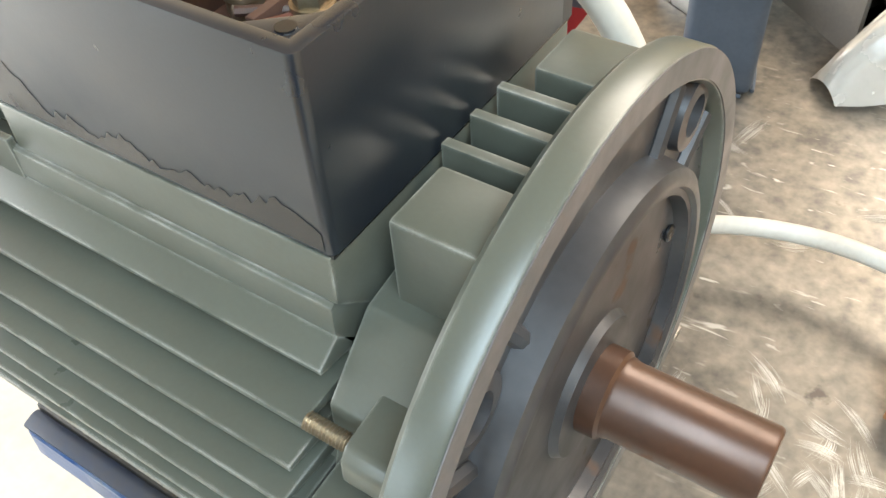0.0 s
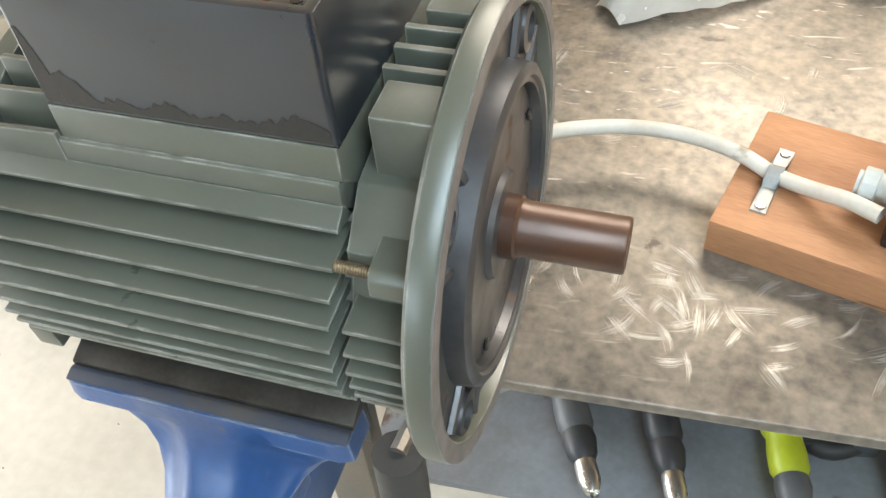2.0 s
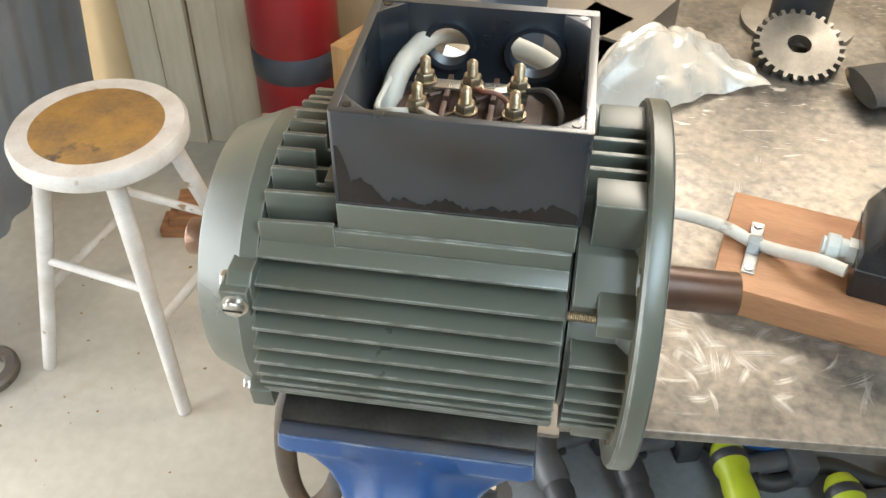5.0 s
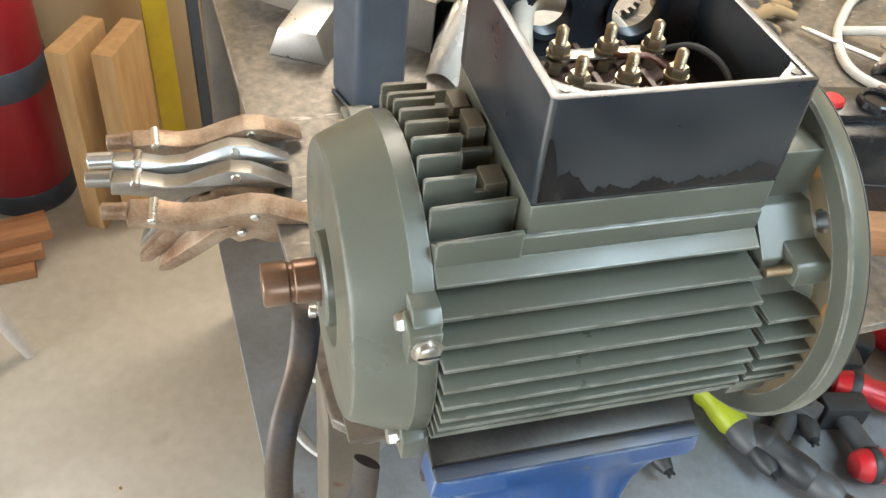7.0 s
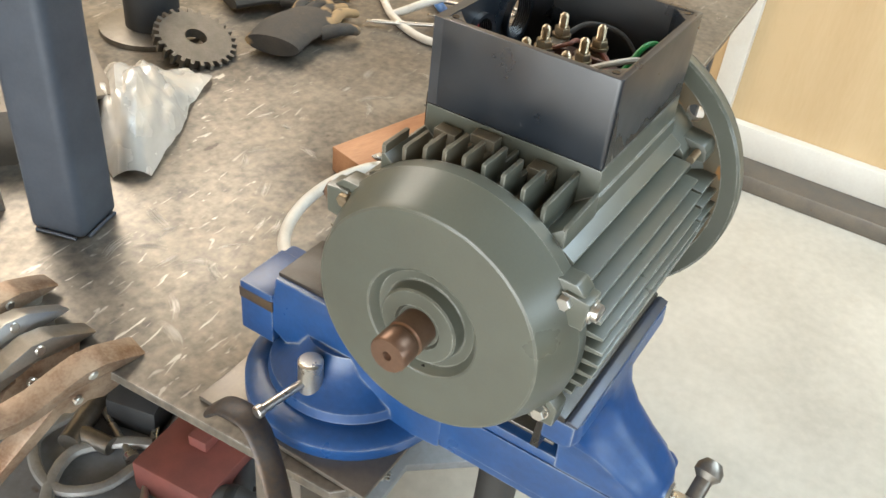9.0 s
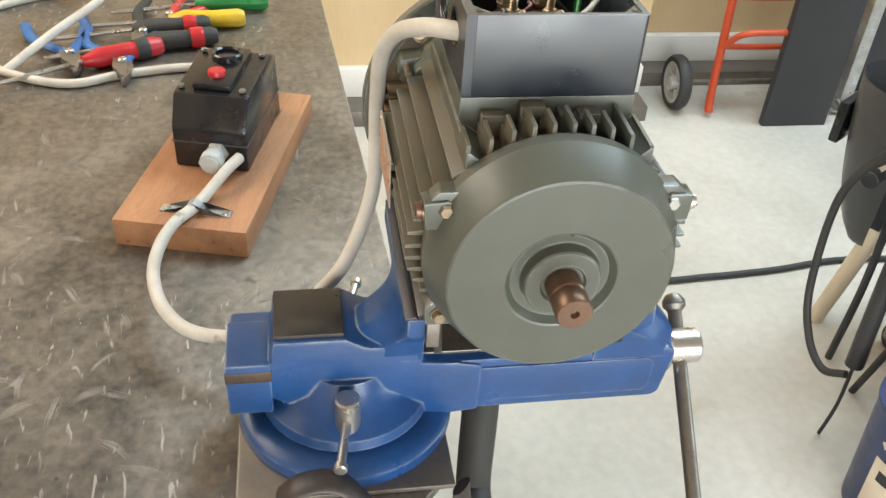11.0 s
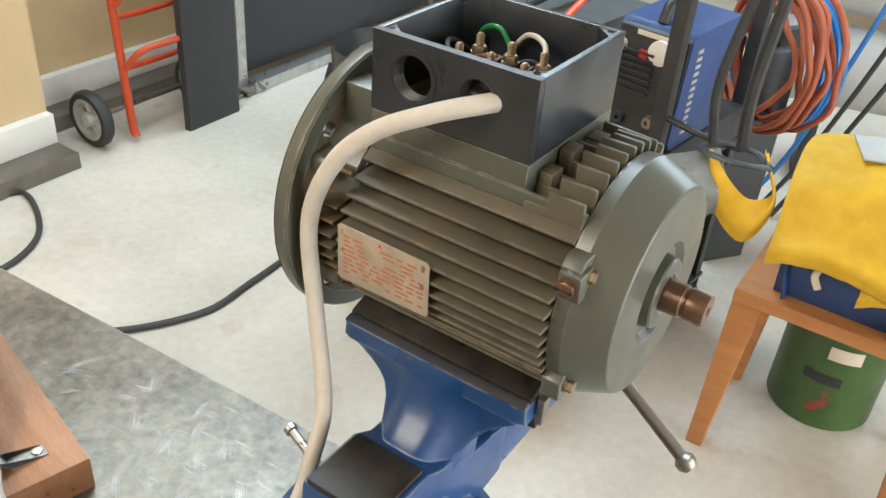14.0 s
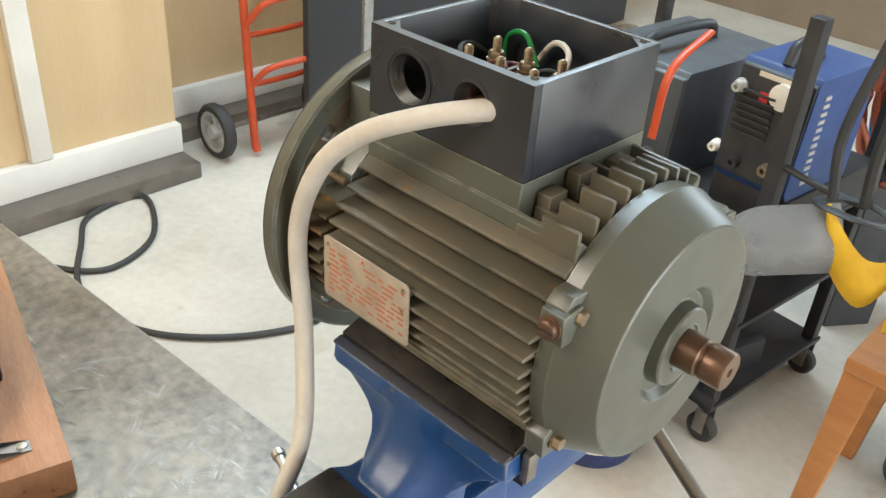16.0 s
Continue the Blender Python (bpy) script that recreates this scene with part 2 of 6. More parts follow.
TANK_GREY = surf("tank_grey_enamel", (0.42, 0.42, 0.40), (0.34, 0.34, 0.33), (0.35, 0.5), 0.1, 8)
DARK_PANEL = surf("dark_panel", (0.030, 0.031, 0.036), (0.043, 0.042, 0.046), (0.4, 0.6), 0, 3, 60, 0.08)
PARTITION = surf("grey_sheet", (0.27, 0.30, 0.34), (0.22, 0.245, 0.28), (0.45, 0.6), 0.2, 5, 100, 0.1)
DRILL_LIME = surf("lime_tool_plastic", (0.36, 0.42, 0.018), (0.29, 0.34, 0.014), (0.4, 0.55), 0, 20)
SCREW_GREEN = surf("green_handle_plastic", (0.015, 0.22, 0.05), (0.012, 0.17, 0.04), (0.25, 0.4), 0, 20)
SCREW_YELLOW = surf("yellow_handle_plastic", (0.66, 0.45, 0.03), (0.58, 0.38, 0.02), (0.25, 0.4), 0, 20)
PLIER_BLUE = surf("blue_grip", (0.03, 0.13, 0.36), (0.025, 0.10, 0.28), (0.4, 0.5), 0, 20)
BRONZE = surf("bare_bronze_grip", (0.12, 0.080, 0.048), (0.040, 0.045, 0.055), (0.35, 0.55), 0.5, 14, 300, 0.35)
SHELF_GREY = surf("shelf_grey_steel", (0.23, 0.245, 0.265), (0.155, 0.155, 0.155), (0.38, 0.6), 0.2, 9, 120, 0.15,
                  spots=((0.12, 0.085, 0.06), 14, 0.64, 0.8))
MASK_GREY = surf("mask_grey_shell", (0.055, 0.058, 0.062), (0.04, 0.042, 0.045), (0.3, 0.5), 0, 14)

# motor edges: chipped paint plus highlight lines put into the colour
edge_wear_highlight(PAINT, (0.36, 0.36, 0.33), 0.0015, 0.95, 90)
edge_wear_highlight(PAINT_DUSTY, (0.33, 0.31, 0.25), 0.0014, 0.9, 90)
edge_wear_highlight(VISE_BLUE, (0.27, 0.30, 0.34), 0.0028, 0.95, 55)


GRIND = surf("ground_bright_steel", (0.45, 0.43, 0.39), (0.31, 0.29, 0.26), (0.38, 0.52), 0.5, 160, 900, 0.3, 0.4, depth=0.0003)


def bench_material():
    """Ground steel plate: brown-grey mill scale with bright curved grinder marks and dull smears."""
    m = surf("bench_plate_steel", (0.105, 0.097, 0.087), (0.275, 0.240, 0.196), (0.29, 0.52), 0.62, 9, 110, 0.28, 0.5,
             spots=((0.115, 0.098, 0.083), 34, 0.69, 0.5), depth=0.0008)
    nd, ln = m.node_tree.nodes, m.node_tree.links
    bs = nd["Principled BSDF"]
    old_col = bs.inputs["Base Color"].links[0].from_socket
    old_r = bs.inputs["Roughness"].links[0].from_socket
    tc = [n for n in nd if n.type == 'TEX_COORD'][0]
    total = None
    for rot, sc, lo in ((20, 36, 0.68), (75, 52, 0.68), (128, 40, 0.68), (160, 70, 0.67)):
        mp = nd.new("ShaderNodeMapping")
        mp.inputs["Rotation"].default_value = (0, 0, radians(rot))
        mp.inputs["Scale"].default_value = (0.5, 2.2, 1)
        mp.inputs["Location"].default_value = (rot * 0.37, rot * 0.11, 0)
        ln.new(tc.outputs["Object"], mp.inputs[0])
        ns = nd.new("ShaderNodeTexNoise")
        ns.inputs["Scale"].default_value, ns.inputs["Detail"].default_value, ns.inputs["Distortion"].default_value = sc, 3, 0.6
        ln.new(mp.outputs[0], ns.inputs[0])
        r = nd.new("ShaderNodeMapRange")
        r.inputs[1].default_value, r.inputs[2].default_value = lo, lo + 0.05
        ln.new(ns.outputs[0], r.inputs[0])
        if total is None:
            total = r.outputs[0]
        else:
            mx = nd.new("ShaderNodeMath")
            mx.operation = 'MAXIMUM'
            ln.new(total, mx.inputs[0])
            ln.new(r.outputs[0], mx.inputs[1])
            total = mx.outputs[0]
    area_n = nd.new("ShaderNodeTexNoise")
    area_n.inputs["Scale"].default_value = 5
    ln.new(tc.outputs["Object"], area_n.inputs[0])
    ar = nd.new("ShaderNodeMapRange")
    ar.inputs[1].default_value, ar.inputs[2].default_value = 0.42, 0.62
    ln.new(area_n.outputs[0], ar.inputs[0])
    mu = nd.new("ShaderNodeMath")
    mu.operation = 'MULTIPLY'
    ln.new(total, mu.inputs[0])
    ln.new(ar.outputs[0], mu.inputs[1])
    mc = nd.new("ShaderNodeMix")
    mc.data_type = 'RGBA'
    ln.new(mu.outputs[0], mc.inputs[0])
    ln.new(old_col, mc.inputs[6])
    mc.inputs[7].default_value = (0.50, 0.47, 0.42, 1)
    ln.new(mc.outputs[2], bs.inputs["Base Color"])
    mr = nd.new("ShaderNodeMix")
    ln.new(mu.outputs[0], mr.inputs[0])
    ln.new(old_r, mr.inputs[2])
    mr.inputs[3].default_value = 0.42
    ln.new(mr.outputs[0], bs.inputs["Roughness"])
    return m


BENCH = bench_material()
STRIP_BLUE = surf("strip_pale_blue", (0.42, 0.52, 0.62), (0.36, 0.45, 0.54), (0.4, 0.55), 0, 9)
PAINT_RUSTY = surf("motor_paint_rusty", (0.085, 0.078, 0.052), (0.12, 0.085, 0.045), (0.45, 0.7), 0, 40, 500, 0.3,
                   spots=((0.25, 0.12, 0.035), 55, 0.60, 0.85), depth=0.0008)
# the plate edge's bright highlight line is put into its colour
edge_wear_highlight(BENCH, (0.55, 0.55, 0.54), 0.003, 0.95, 40)
GALV = surf("galvanised_grey", (0.40, 0.40, 0.385), (0.28, 0.275, 0.26), (0.35, 0.55), 0.3, 30, 300, 0.2)
CONCRETE = surf("floor_concrete_pale", (0.60, 0.56, 0.485), (0.44, 0.405, 0.34), (0.35, 0.6), 0, 2.2, 38, 0.06, 0.3,
                spots=((0.46, 0.405, 0.325), 5, 0.66, 0.6))
GLOVE = surf("dirty_glove_fabric", (0.028, 0.026, 0.024), (0.06, 0.05, 0.04), (0.7, 0.85), 0, 30, 300, 0.4, spots=((0.30, 0.20, 0.10), 16, 0.53, 0.8), depth=0.004)
MILKY = surf("milky_plastic_film", (0.66, 0.63, 0.58), (0.54, 0.51, 0.46), (0.15, 0.35), 0, 20, 150, 0.2)
MILKY.node_tree.nodes["Principled BSDF"].inputs["Transmission Weight"].default_value = 0.25
VISOR = surf("smoky_visor_plastic", (0.36, 0.37, 0.37), (0.30, 0.31, 0.31), (0.18, 0.35), 0, 12, 150, 0.1)
VISOR.node_tree.nodes["Principled BSDF"].inputs["Transmission Weight"].default_value = 0.6
VISOR.node_tree.nodes["Principled BSDF"].inputs["IOR"].default_value = 1.15

# ---- mesh helpers ----


def finish(bm, name, mat, angle=40, mats=()):
    bmesh.ops.remove_doubles(bm, verts=bm.verts, dist=1e-6)
    bmesh.ops.recalc_face_normals(bm, faces=bm.faces)
    me = bpy.data.meshes.new(name)
    bm.to_mesh(me)
    bm.free()
    me.materials.append(mat)
    for m in mats:
        me.materials.append(m)
    for p in me.polygons:
        p.use_smooth = True
    me.set_sharp_from_angle(angle=radians(angle))
    return me


def thing(name, label, category, loc=(0, 0, 0), rz=0.0, group="", kind="", rx=0.0, ry=0.0):
    ob = new(name)
    ob.empty_display_size = 0.02
    ob.matrix_world = pose(*loc, rx, ry, rz)
    return tagged(ob, label, category, group, kind)


def part(name, bm, mat, parent, label="", angle=40, mats=()):
    ob = new(name, finish(bm, name, mat, angle, mats))
    ob.parent = parent
    if label:
        tagged(ob, label)
    return ob


def solo(name, bm, mat, label, category, loc=(0, 0, 0), rz=0.0, group="", kind="", angle=40, mats=(), rx=0.0, ry=0.0):
    ob = new(name, finish(bm, name, mat, angle, mats))
    ob.matrix_world = pose(*loc, rx, ry, rz)
    return tagged(ob, label, category, group, kind)


def box(bm, x0, x1, y0, y1, z0, z1, bev=0.0, seg=2):
    b2 = bmesh.new()
    vs = [b2.verts.new((x, y, z)) for x in (x0, x1) for y in (y0, y1) for z in (z0, z1)]
    for f in ((0, 1, 3, 2), (4, 6, 7, 5), (0, 4, 5, 1), (2, 3, 7, 6), (0, 2, 6, 4), (1, 5, 7, 3)):
        b2.faces.new([vs[i] for i in f])
    if bev:
        bmesh.ops.bevel(b2, geom=b2.edges[:], offset=bev, segments=seg, profile=0.6, affect='EDGES', clamp_overlap=True)
    return add(bm, b2)


def add(bm, b2, m=None):
    """Moves the mesh b2 (placed by m) into bm."""
    if m is not None:
        b2.transform(m)
    vs = {v: bm.verts.new(v.co) for v in b2.verts}
    for f in b2.faces:
        try:
            bm.faces.new([vs[v] for v in f.verts])
        except ValueError:
            pass
    b2.free()
    return bm


def frame_of(d):
    d = Vector(d).normalized()
    up = Vector((0, 0, 1)) if abs(d.z) < 0.9 else Vector((1, 0, 0))
    a = d.cross(up).normalized()
    return a, d.cross(a).normalized(), d


def lathe(bm, o, d, prof, n=32, closed=False):
    """Turns the profile of (radius, way along d) round the axis through o."""
    a, b, d = frame_of(d)
    o = Vector(o)
    rings = []
    for r, h in prof:
        if r < 1e-6:
            rings.append([bm.verts.new(o + d * h)])
        else:
            rings.append([bm.verts.new(o + d * h + (a * math.cos(2 * math.pi * i / n) + b * math.sin(2 * math.pi * i / n)) * r)
                          for i in range(n)])
    pairs = list(zip(rings, rings[1:])) + ([(rings[-1], rings[0])] if closed else [])
    for r0, r1 in pairs:
        for i in range(n):
            j = (i + 1) % n
            f = [r0[i % len(r0)], r0[j % len(r0)], r1[j % len(r1)], r1[i % len(r1)]]
            u = []
            for v in f:
                if v not in u:
                    u.append(v)
            if len(u) > 2:
                bm.faces.new(u)
    return bm


def cyl(bm, p0, p1, r, r1=None, n=20, bev=0.0):
    p0, p1 = Vector(p0), Vector(p1)
    h = (p1 - p0).length
    r1 = r if r1 is None else r1
    if bev:
        prof = [(0, 0), (r - bev, 0), (r, bev), (r1, h - bev), (r1 - bev, h), (0, h)]
    else:
        prof = [(0, 0), (r, 0), (r1, h), (0, h)]
    return lathe(bm, p0, p1 - p0, prof, n)


def spline(pts, n=8):
    P = [Vector(p) for p in pts]
    P = [2 * P[0] - P[1]] + P + [2 * P[-1] - P[-2]]
    out = []
    for i in range(1, len(P) - 2):
        p0, p1, p2, p3 = P[i - 1:i + 3]
        for k in range(n):
            u = k / n
            out.append(0.5 * (2 * p1 + (p2 - p0) * u + (2 * p0 - 5 * p1 + 4 * p2 - p3) * u * u + (3 * p1 - p0 - 3 * p2 + p3) * u ** 3))
    out.append(P[-2])
    return out


def tube(bm, pts, r, n=10, smooth=8, flat=1.0):
    """A tube along a smooth line; flat under 1 presses it flat."""
    q = spline(pts, smooth) if smooth else [Vector(p) for p in pts]
    t0 = (q[1] - q[0]).normalized()
    a, b, _ = frame_of(t0)
    rings = []
    for i, p in enumerate(q):
        t = (q[min(i + 1, len(q) - 1)] - q[max(i - 1, 0)]).normalized()
        a = (a - t * a.dot(t)).normalized()
        b = t.cross(a)
        rr = r(i / (len(q) - 1)) if callable(r) else r
        rings.append([bm.verts.new(p + (a * math.cos(2 * math.pi * k / n) + b * math.sin(2 * math.pi * k / n) * flat) * rr) for k in range(n)])
    for r0, r1 in zip(rings, rings[1:]):
        for k in range(n):
            bm.faces.new([r0[k], r0[(k + 1) % n], r1[(k + 1) % n], r1[k]])
    bm.faces.new(rings[0][::-1])
    bm.faces.new(rings[-1])
    return bm


def prism(bm, pts, axis, h0, h1, bev=0.0):
    """Extrudes an outline: 'x': (y, z), 'y': (x, z), 'z': (x, y) points."""
    b2 = bmesh.new()

    def co(p, h):
        return {'x': (h, p[0], p[1]), 'y': (p[0], h, p[1]), 'z': (p[0], p[1], h)}[axis]
    lo = [b2.verts.new(co(p, h0)) for p in pts]
    hi = [b2.verts.new(co(p, h1)) for p in pts]
    b2.faces.new(lo[::-1])
    b2.faces.new(hi)
    for i in range(len(pts)):
        j = (i + 1) % len(pts)
        b2.faces.new([lo[i], lo[j], hi[j], hi[i]])
    bmesh.ops.recalc_face_normals(b2, faces=b2.faces)
    if bev:
        bmesh.ops.bevel(b2, geom=b2.edges[:], offset=bev, segments=2, profile=0.6, affect='EDGES', clamp_overlap=True)
    return add(bm, b2)


def circle(cx, cy, r, n=24, a0=0.0):
    return [(cx + r * math.cos(a0 + 2 * math.pi * i / n), cy + r * math.sin(a0 + 2 * math.pi * i / n)) for i in range(n)]


def holed(bm, loops, axis, h0, h1):
    """A plate between h0 and h1 with the first loop as its outline and the others as holes."""
    b2 = bmesh.new()
    edges = []
    for lp in loops:
        vs = [b2.verts.new((p[0], p[1], 0)) for p in lp]
        edges += [b2.edges.new((vs[i], vs[(i + 1) % len(vs)])) for i in range(len(vs))]
    bmesh.ops.triangle_fill(b2, use_beauty=True, use_dissolve=False, edges=edges, normal=(0, 0, 1))
    ex = bmesh.ops.extrude_face_region(b2, geom=b2.faces[:])
    bmesh.ops.translate(b2, vec=(0, 0, h1 - h0), verts=[v for v in ex["geom"] if isinstance(v, bmesh.types.BMVert)])
    for v in b2.verts:
        p, q, h = v.co.x, v.co.y, v.co.z + h0
        v.co = {'x': (h, p, q), 'y': (p, h, q), 'z': (p, q, h)}[axis]
    bmesh.ops.recalc_face_normals(b2, faces=b2.faces)
    return add(bm, b2)


def bm_new():
    return bmesh.new()


def hexhead(bm, o, d, r, h):
    return lathe(bm, o, d, [(0, 0), (r, 0), (r, h * 0.8), (r * 0.85, h), (0, h)], 6)

# ---- the setting ----
AX = 1.12      # height of the motor's axis
BZ = 0.905     # bench top

bm = bm_new()
box(bm, -14, 10, -16, 10, -0.12, 0)
solo("floor", bm, CONCRETE, "pale worn concrete workshop floor with faint stains", "floor", kind="structure")


def wall(name, bm, mat, label):
    return solo(name, bm, mat, label, "wall", kind="structure")


bm = bm_new()
box(bm, 2.2, 2.35, -1.02, 1.66, 0, 3.3)
wall("wall_east", bm, PLYWOOD, "tan plywood lined wall with white battens")
bm = bm_new()
box(bm, 2.06, 2.2, -1.02, 1.6, 0, 0.055, 0.004)
box(bm, 2.32, 2.45, -1.9, -1.0, 0, 0.055, 0.004)
solo("wall_footing", bm, MILL_STEEL, "rough grey-brown concrete footing along the wall", "footing", kind="structure")
bm = bm_new()
box(bm, 2.165, 2.2, -1.02, 1.6, 0.055, 0.155, 0.003)
box(bm, 2.415, 2.45, -1.9, -1.0, 0.055, 0.155, 0.003)
solo("baseboard", bm, WHITE_PAINT, "white painted base rail on the plywood wall", "rail", kind="structure")
for y in (-0.56, 0.34, 1.24):
    bm = bm_new()
    box(bm, 2.165, 2.2, y - 0.032, y + 0.032, 0.157, 3.3, 0.003)
    solo("trim", bm, WHITE_PAINT, "white painted upright batten on the plywood wall", "batten", kind="structure", group="wall battens")
bm = bm_new()
box(bm, 2.45, 2.6, -4.5, 1.66, 0, 3.3)
wall("wall_east_far", bm, PLYWOOD, "tan plywood outer wall behind the loading door")
# north wall with a window over the bench
bm = bm_new()
holed(bm, [[(-4.0, 0), (2.6, 0), (2.6, 3.3), (-4.0, 3.3)], [(-0.1, 2.0), (1.5, 2.0), (1.5, 2.95), (-0.1, 2.95)]], 'y', 1.66, 1.8)
wall("wall_north", bm, PLYWOOD, "brown plywood lined wall with a window above the bench")
# unseen south wall, added dark to cut reflections and bounced light
bm = bm_new()
holed(bm, [[(-4.0, 0), (2.6, 0), (2.6, 3.3), (-4.0, 3.3)], [(-2.45, 1.3), (0.65, 1.3), (0.65, 2.5), (-2.45, 2.5)]], 'y', -4.65, -4.5)
wall("unseen_wall_south", bm, CEILING_BOARD, "unseen brown board wall with an opening for the fill lamp")
# unseen west wall, added round the doorway; tan keeps bounced light low
bm = bm_new()
holed(bm, [[(-4.65, 0.0), (-4.65, 3.3), (1.8, 3.3), (1.8, 0.0), (1.45, 0.0), (1.45, 2.45), (-2.65, 2.45), (-2.65, 0.0)]], 'x', -4.15, -4.0)
wall("unseen_wall_west", bm, PLYWOOD, "unseen tan plywood wall around a wide open doorway")
# unseen ceiling, added round the skylight; its brown tone lowers the fill
bm = bm_new()
holed(bm, [[(-4.15, -4.65), (2.75, -4.65), (2.75, 1.8), (-4.15, 1.8)], [(0.7, -3.1), (2.12, -3.1), (2.12, -0.4), (0.7, -0.4)]], 'z', 3.3, 3.42)
solo("ceiling", bm, CEILING_BOARD, "unseen brown board ceiling round an open skylight", "ceiling", kind="structure")

# dark loading door with its steel channel post and bottom rail
door = thing("door_1", "dark grey sheet loading door with a bare steel post", "door", (2.13, 0, 0), kind="structure")
bm = bm_new()
box(bm, -0.125, -0.095, -1.66, -1.425, 0.0, 2.3, 0.003)
part("door_panel", bm, DARK_PANEL, door)
bm = bm_new()
box(bm, 0.03, 0.06, -3.6, -1.80, 0.05, 2.3, 0.003)
part("door_panel", bm, DARK_PANEL, door)
bm = bm_new()
box(bm, -0.03, 0.03, -1.80, -1.755, 0.0, 2.3, 0.004)
part("door_post", bm, ALU, door, "bare galvanised steel post")
bm = bm_new()
box(bm, -0.06, 0.0, -3.6, -1.81, 0.0, 0.045, 0.004)
part("door_rail", bm, ALU, door, "bare galvanised bottom rail")
bm = bm_new()
for i in range(7):
    y = -1.90 + 0.026 * i
    cyl(bm, (-0.05 - 0.010 * (i % 3), y, 0.012 + 0.010 * (i % 2)), (-0.05 + 0.014 * (i % 2), y + 0.034, 0.018 + 0.016 * (i % 3)), 0.007 + 0.002 * (i % 2), n=8)
box(bm, -0.060, -0.031, -1.815, -1.765, 0.0, 0.038, 0.003)
part("latch", bm, STEEL_WORN, door, "worn steel latch parts at the post's foot")

# ribbed grey partition with its pale edge and a timber post
bm = bm_new()
ribs = []
for i in range(17):
    y = 0.78 + i * 0.0512
    ribs += [(-1.25 - 0.012 * (i % 2), y), (-1.25 - 0.012 * (i % 2), y + 0.02)]
prism(bm, [(x + 1.25, y) for x, y in ribs] + [(x + 1.23, y) for x, y in ribs[::-1]], 'z', 0.0, 0.95)
solo("partition", bm, PARTITION, "blue-grey ribbed metal partition sheet leaning, standing on the floor", "partition", (-1.25, 0, 0.004), kind="structure", ry=7)
bm = bm_new()
box(bm, -0.025, 0.025, 0.752, 0.778, 0, 0.95, 0.003)
solo("partition_edge", bm, STRIP_BLUE, "pale painted metal edge strip of the partition", "strip", (-1.25, 0, 0.006), kind="structure", ry=7)
bm = bm_new()
box(bm, -1.36, -1.24, 0.60, 0.68, 0, 2.4, 0.004)
solo("timber_post", bm, TABLE_WOOD, "orange-brown timber post beside the partition", "post", kind="structure")

# ---- the bench ----
BR = 3.55   # the bench stands slightly askew

bench = thing("workbench", "steel workbench with a scuffed brown-grey plate top and lower shelf", "workbench", (-0.108, 0.049, 0), BR)
bm = bm_new()
outline = [(0.0, 0.02), (0.02, 0.0), (1.24, 0.0), (1.24, 1.0), (0.0, 1.0)]
prism(bm, outline, 'z', BZ - 0.010, BZ, 0.0012)
part("top_plate", bm, BENCH, bench, "scuffed steel plate with bright grinding marks")
bm = bm_new()
prism(bm, [(-0.02, 0.16), (0.40, 0.16), (0.52, 0.005), (1.20, 0.005), (1.20, 0.98), (-0.02, 0.98)], 'z', 0.405, 0.42, 0.002)
part("lower_shelf", bm, SHELF_GREY, bench, "dirty grey steel shelf under the bench")
for x, y in ((0.025, 0.07), (1.19, 0.05), (0.03, 0.94), (1.19, 0.94)):
    bm = bm_new()
    hw = 0.022 if x < 0.5 else 0.013
    if x > 0.5 and y < 0.5:
        box(bm, x - hw, x + hw, y - hw, y + hw, 0.4205, BZ - 0.0105, 0.003)
    else:
        box(bm, x - hw, x + hw, y - hw, y + hw, 0, BZ - 0.0105, 0.003)
    part("leg", bm, MILL_STEEL if x < 0.5 else CART_BLACK, bench)
bm = bm_new()
box(bm, 0.80, 0.84, 0.60, 0.64, 0, 0.4045, 0.003)
part("shelf_support", bm, CART_BLACK, bench)
for y in (0.10, 0.94):
    bm = bm_new()
    box(bm, 0.055, 1.16, y - 0.016, y + 0.016, BZ - 0.051, BZ - 0.0105, 0.002)
    part("rail", bm, MILL_STEEL, bench)

# bright crescent marks left by a grinder on the plate, in clusters
bm = bm_new()
random.seed(17)
CLUSTERS = [(0.30, 0.060, 15), (0.345, 0.100, 12), (0.27, 0.095, 9), (0.40, 0.065, 6), (0.22, 0.10, 6), (0.50, 0.12, 4), (0.17, 0.33, 7), (0.12, 0.25, 4), (0.36, 0.37, 4), (0.48, 0.30, 4), (0.26, 0.30, 4), (0.60, 0.34, 3), (0.55, 0.50, 3)]
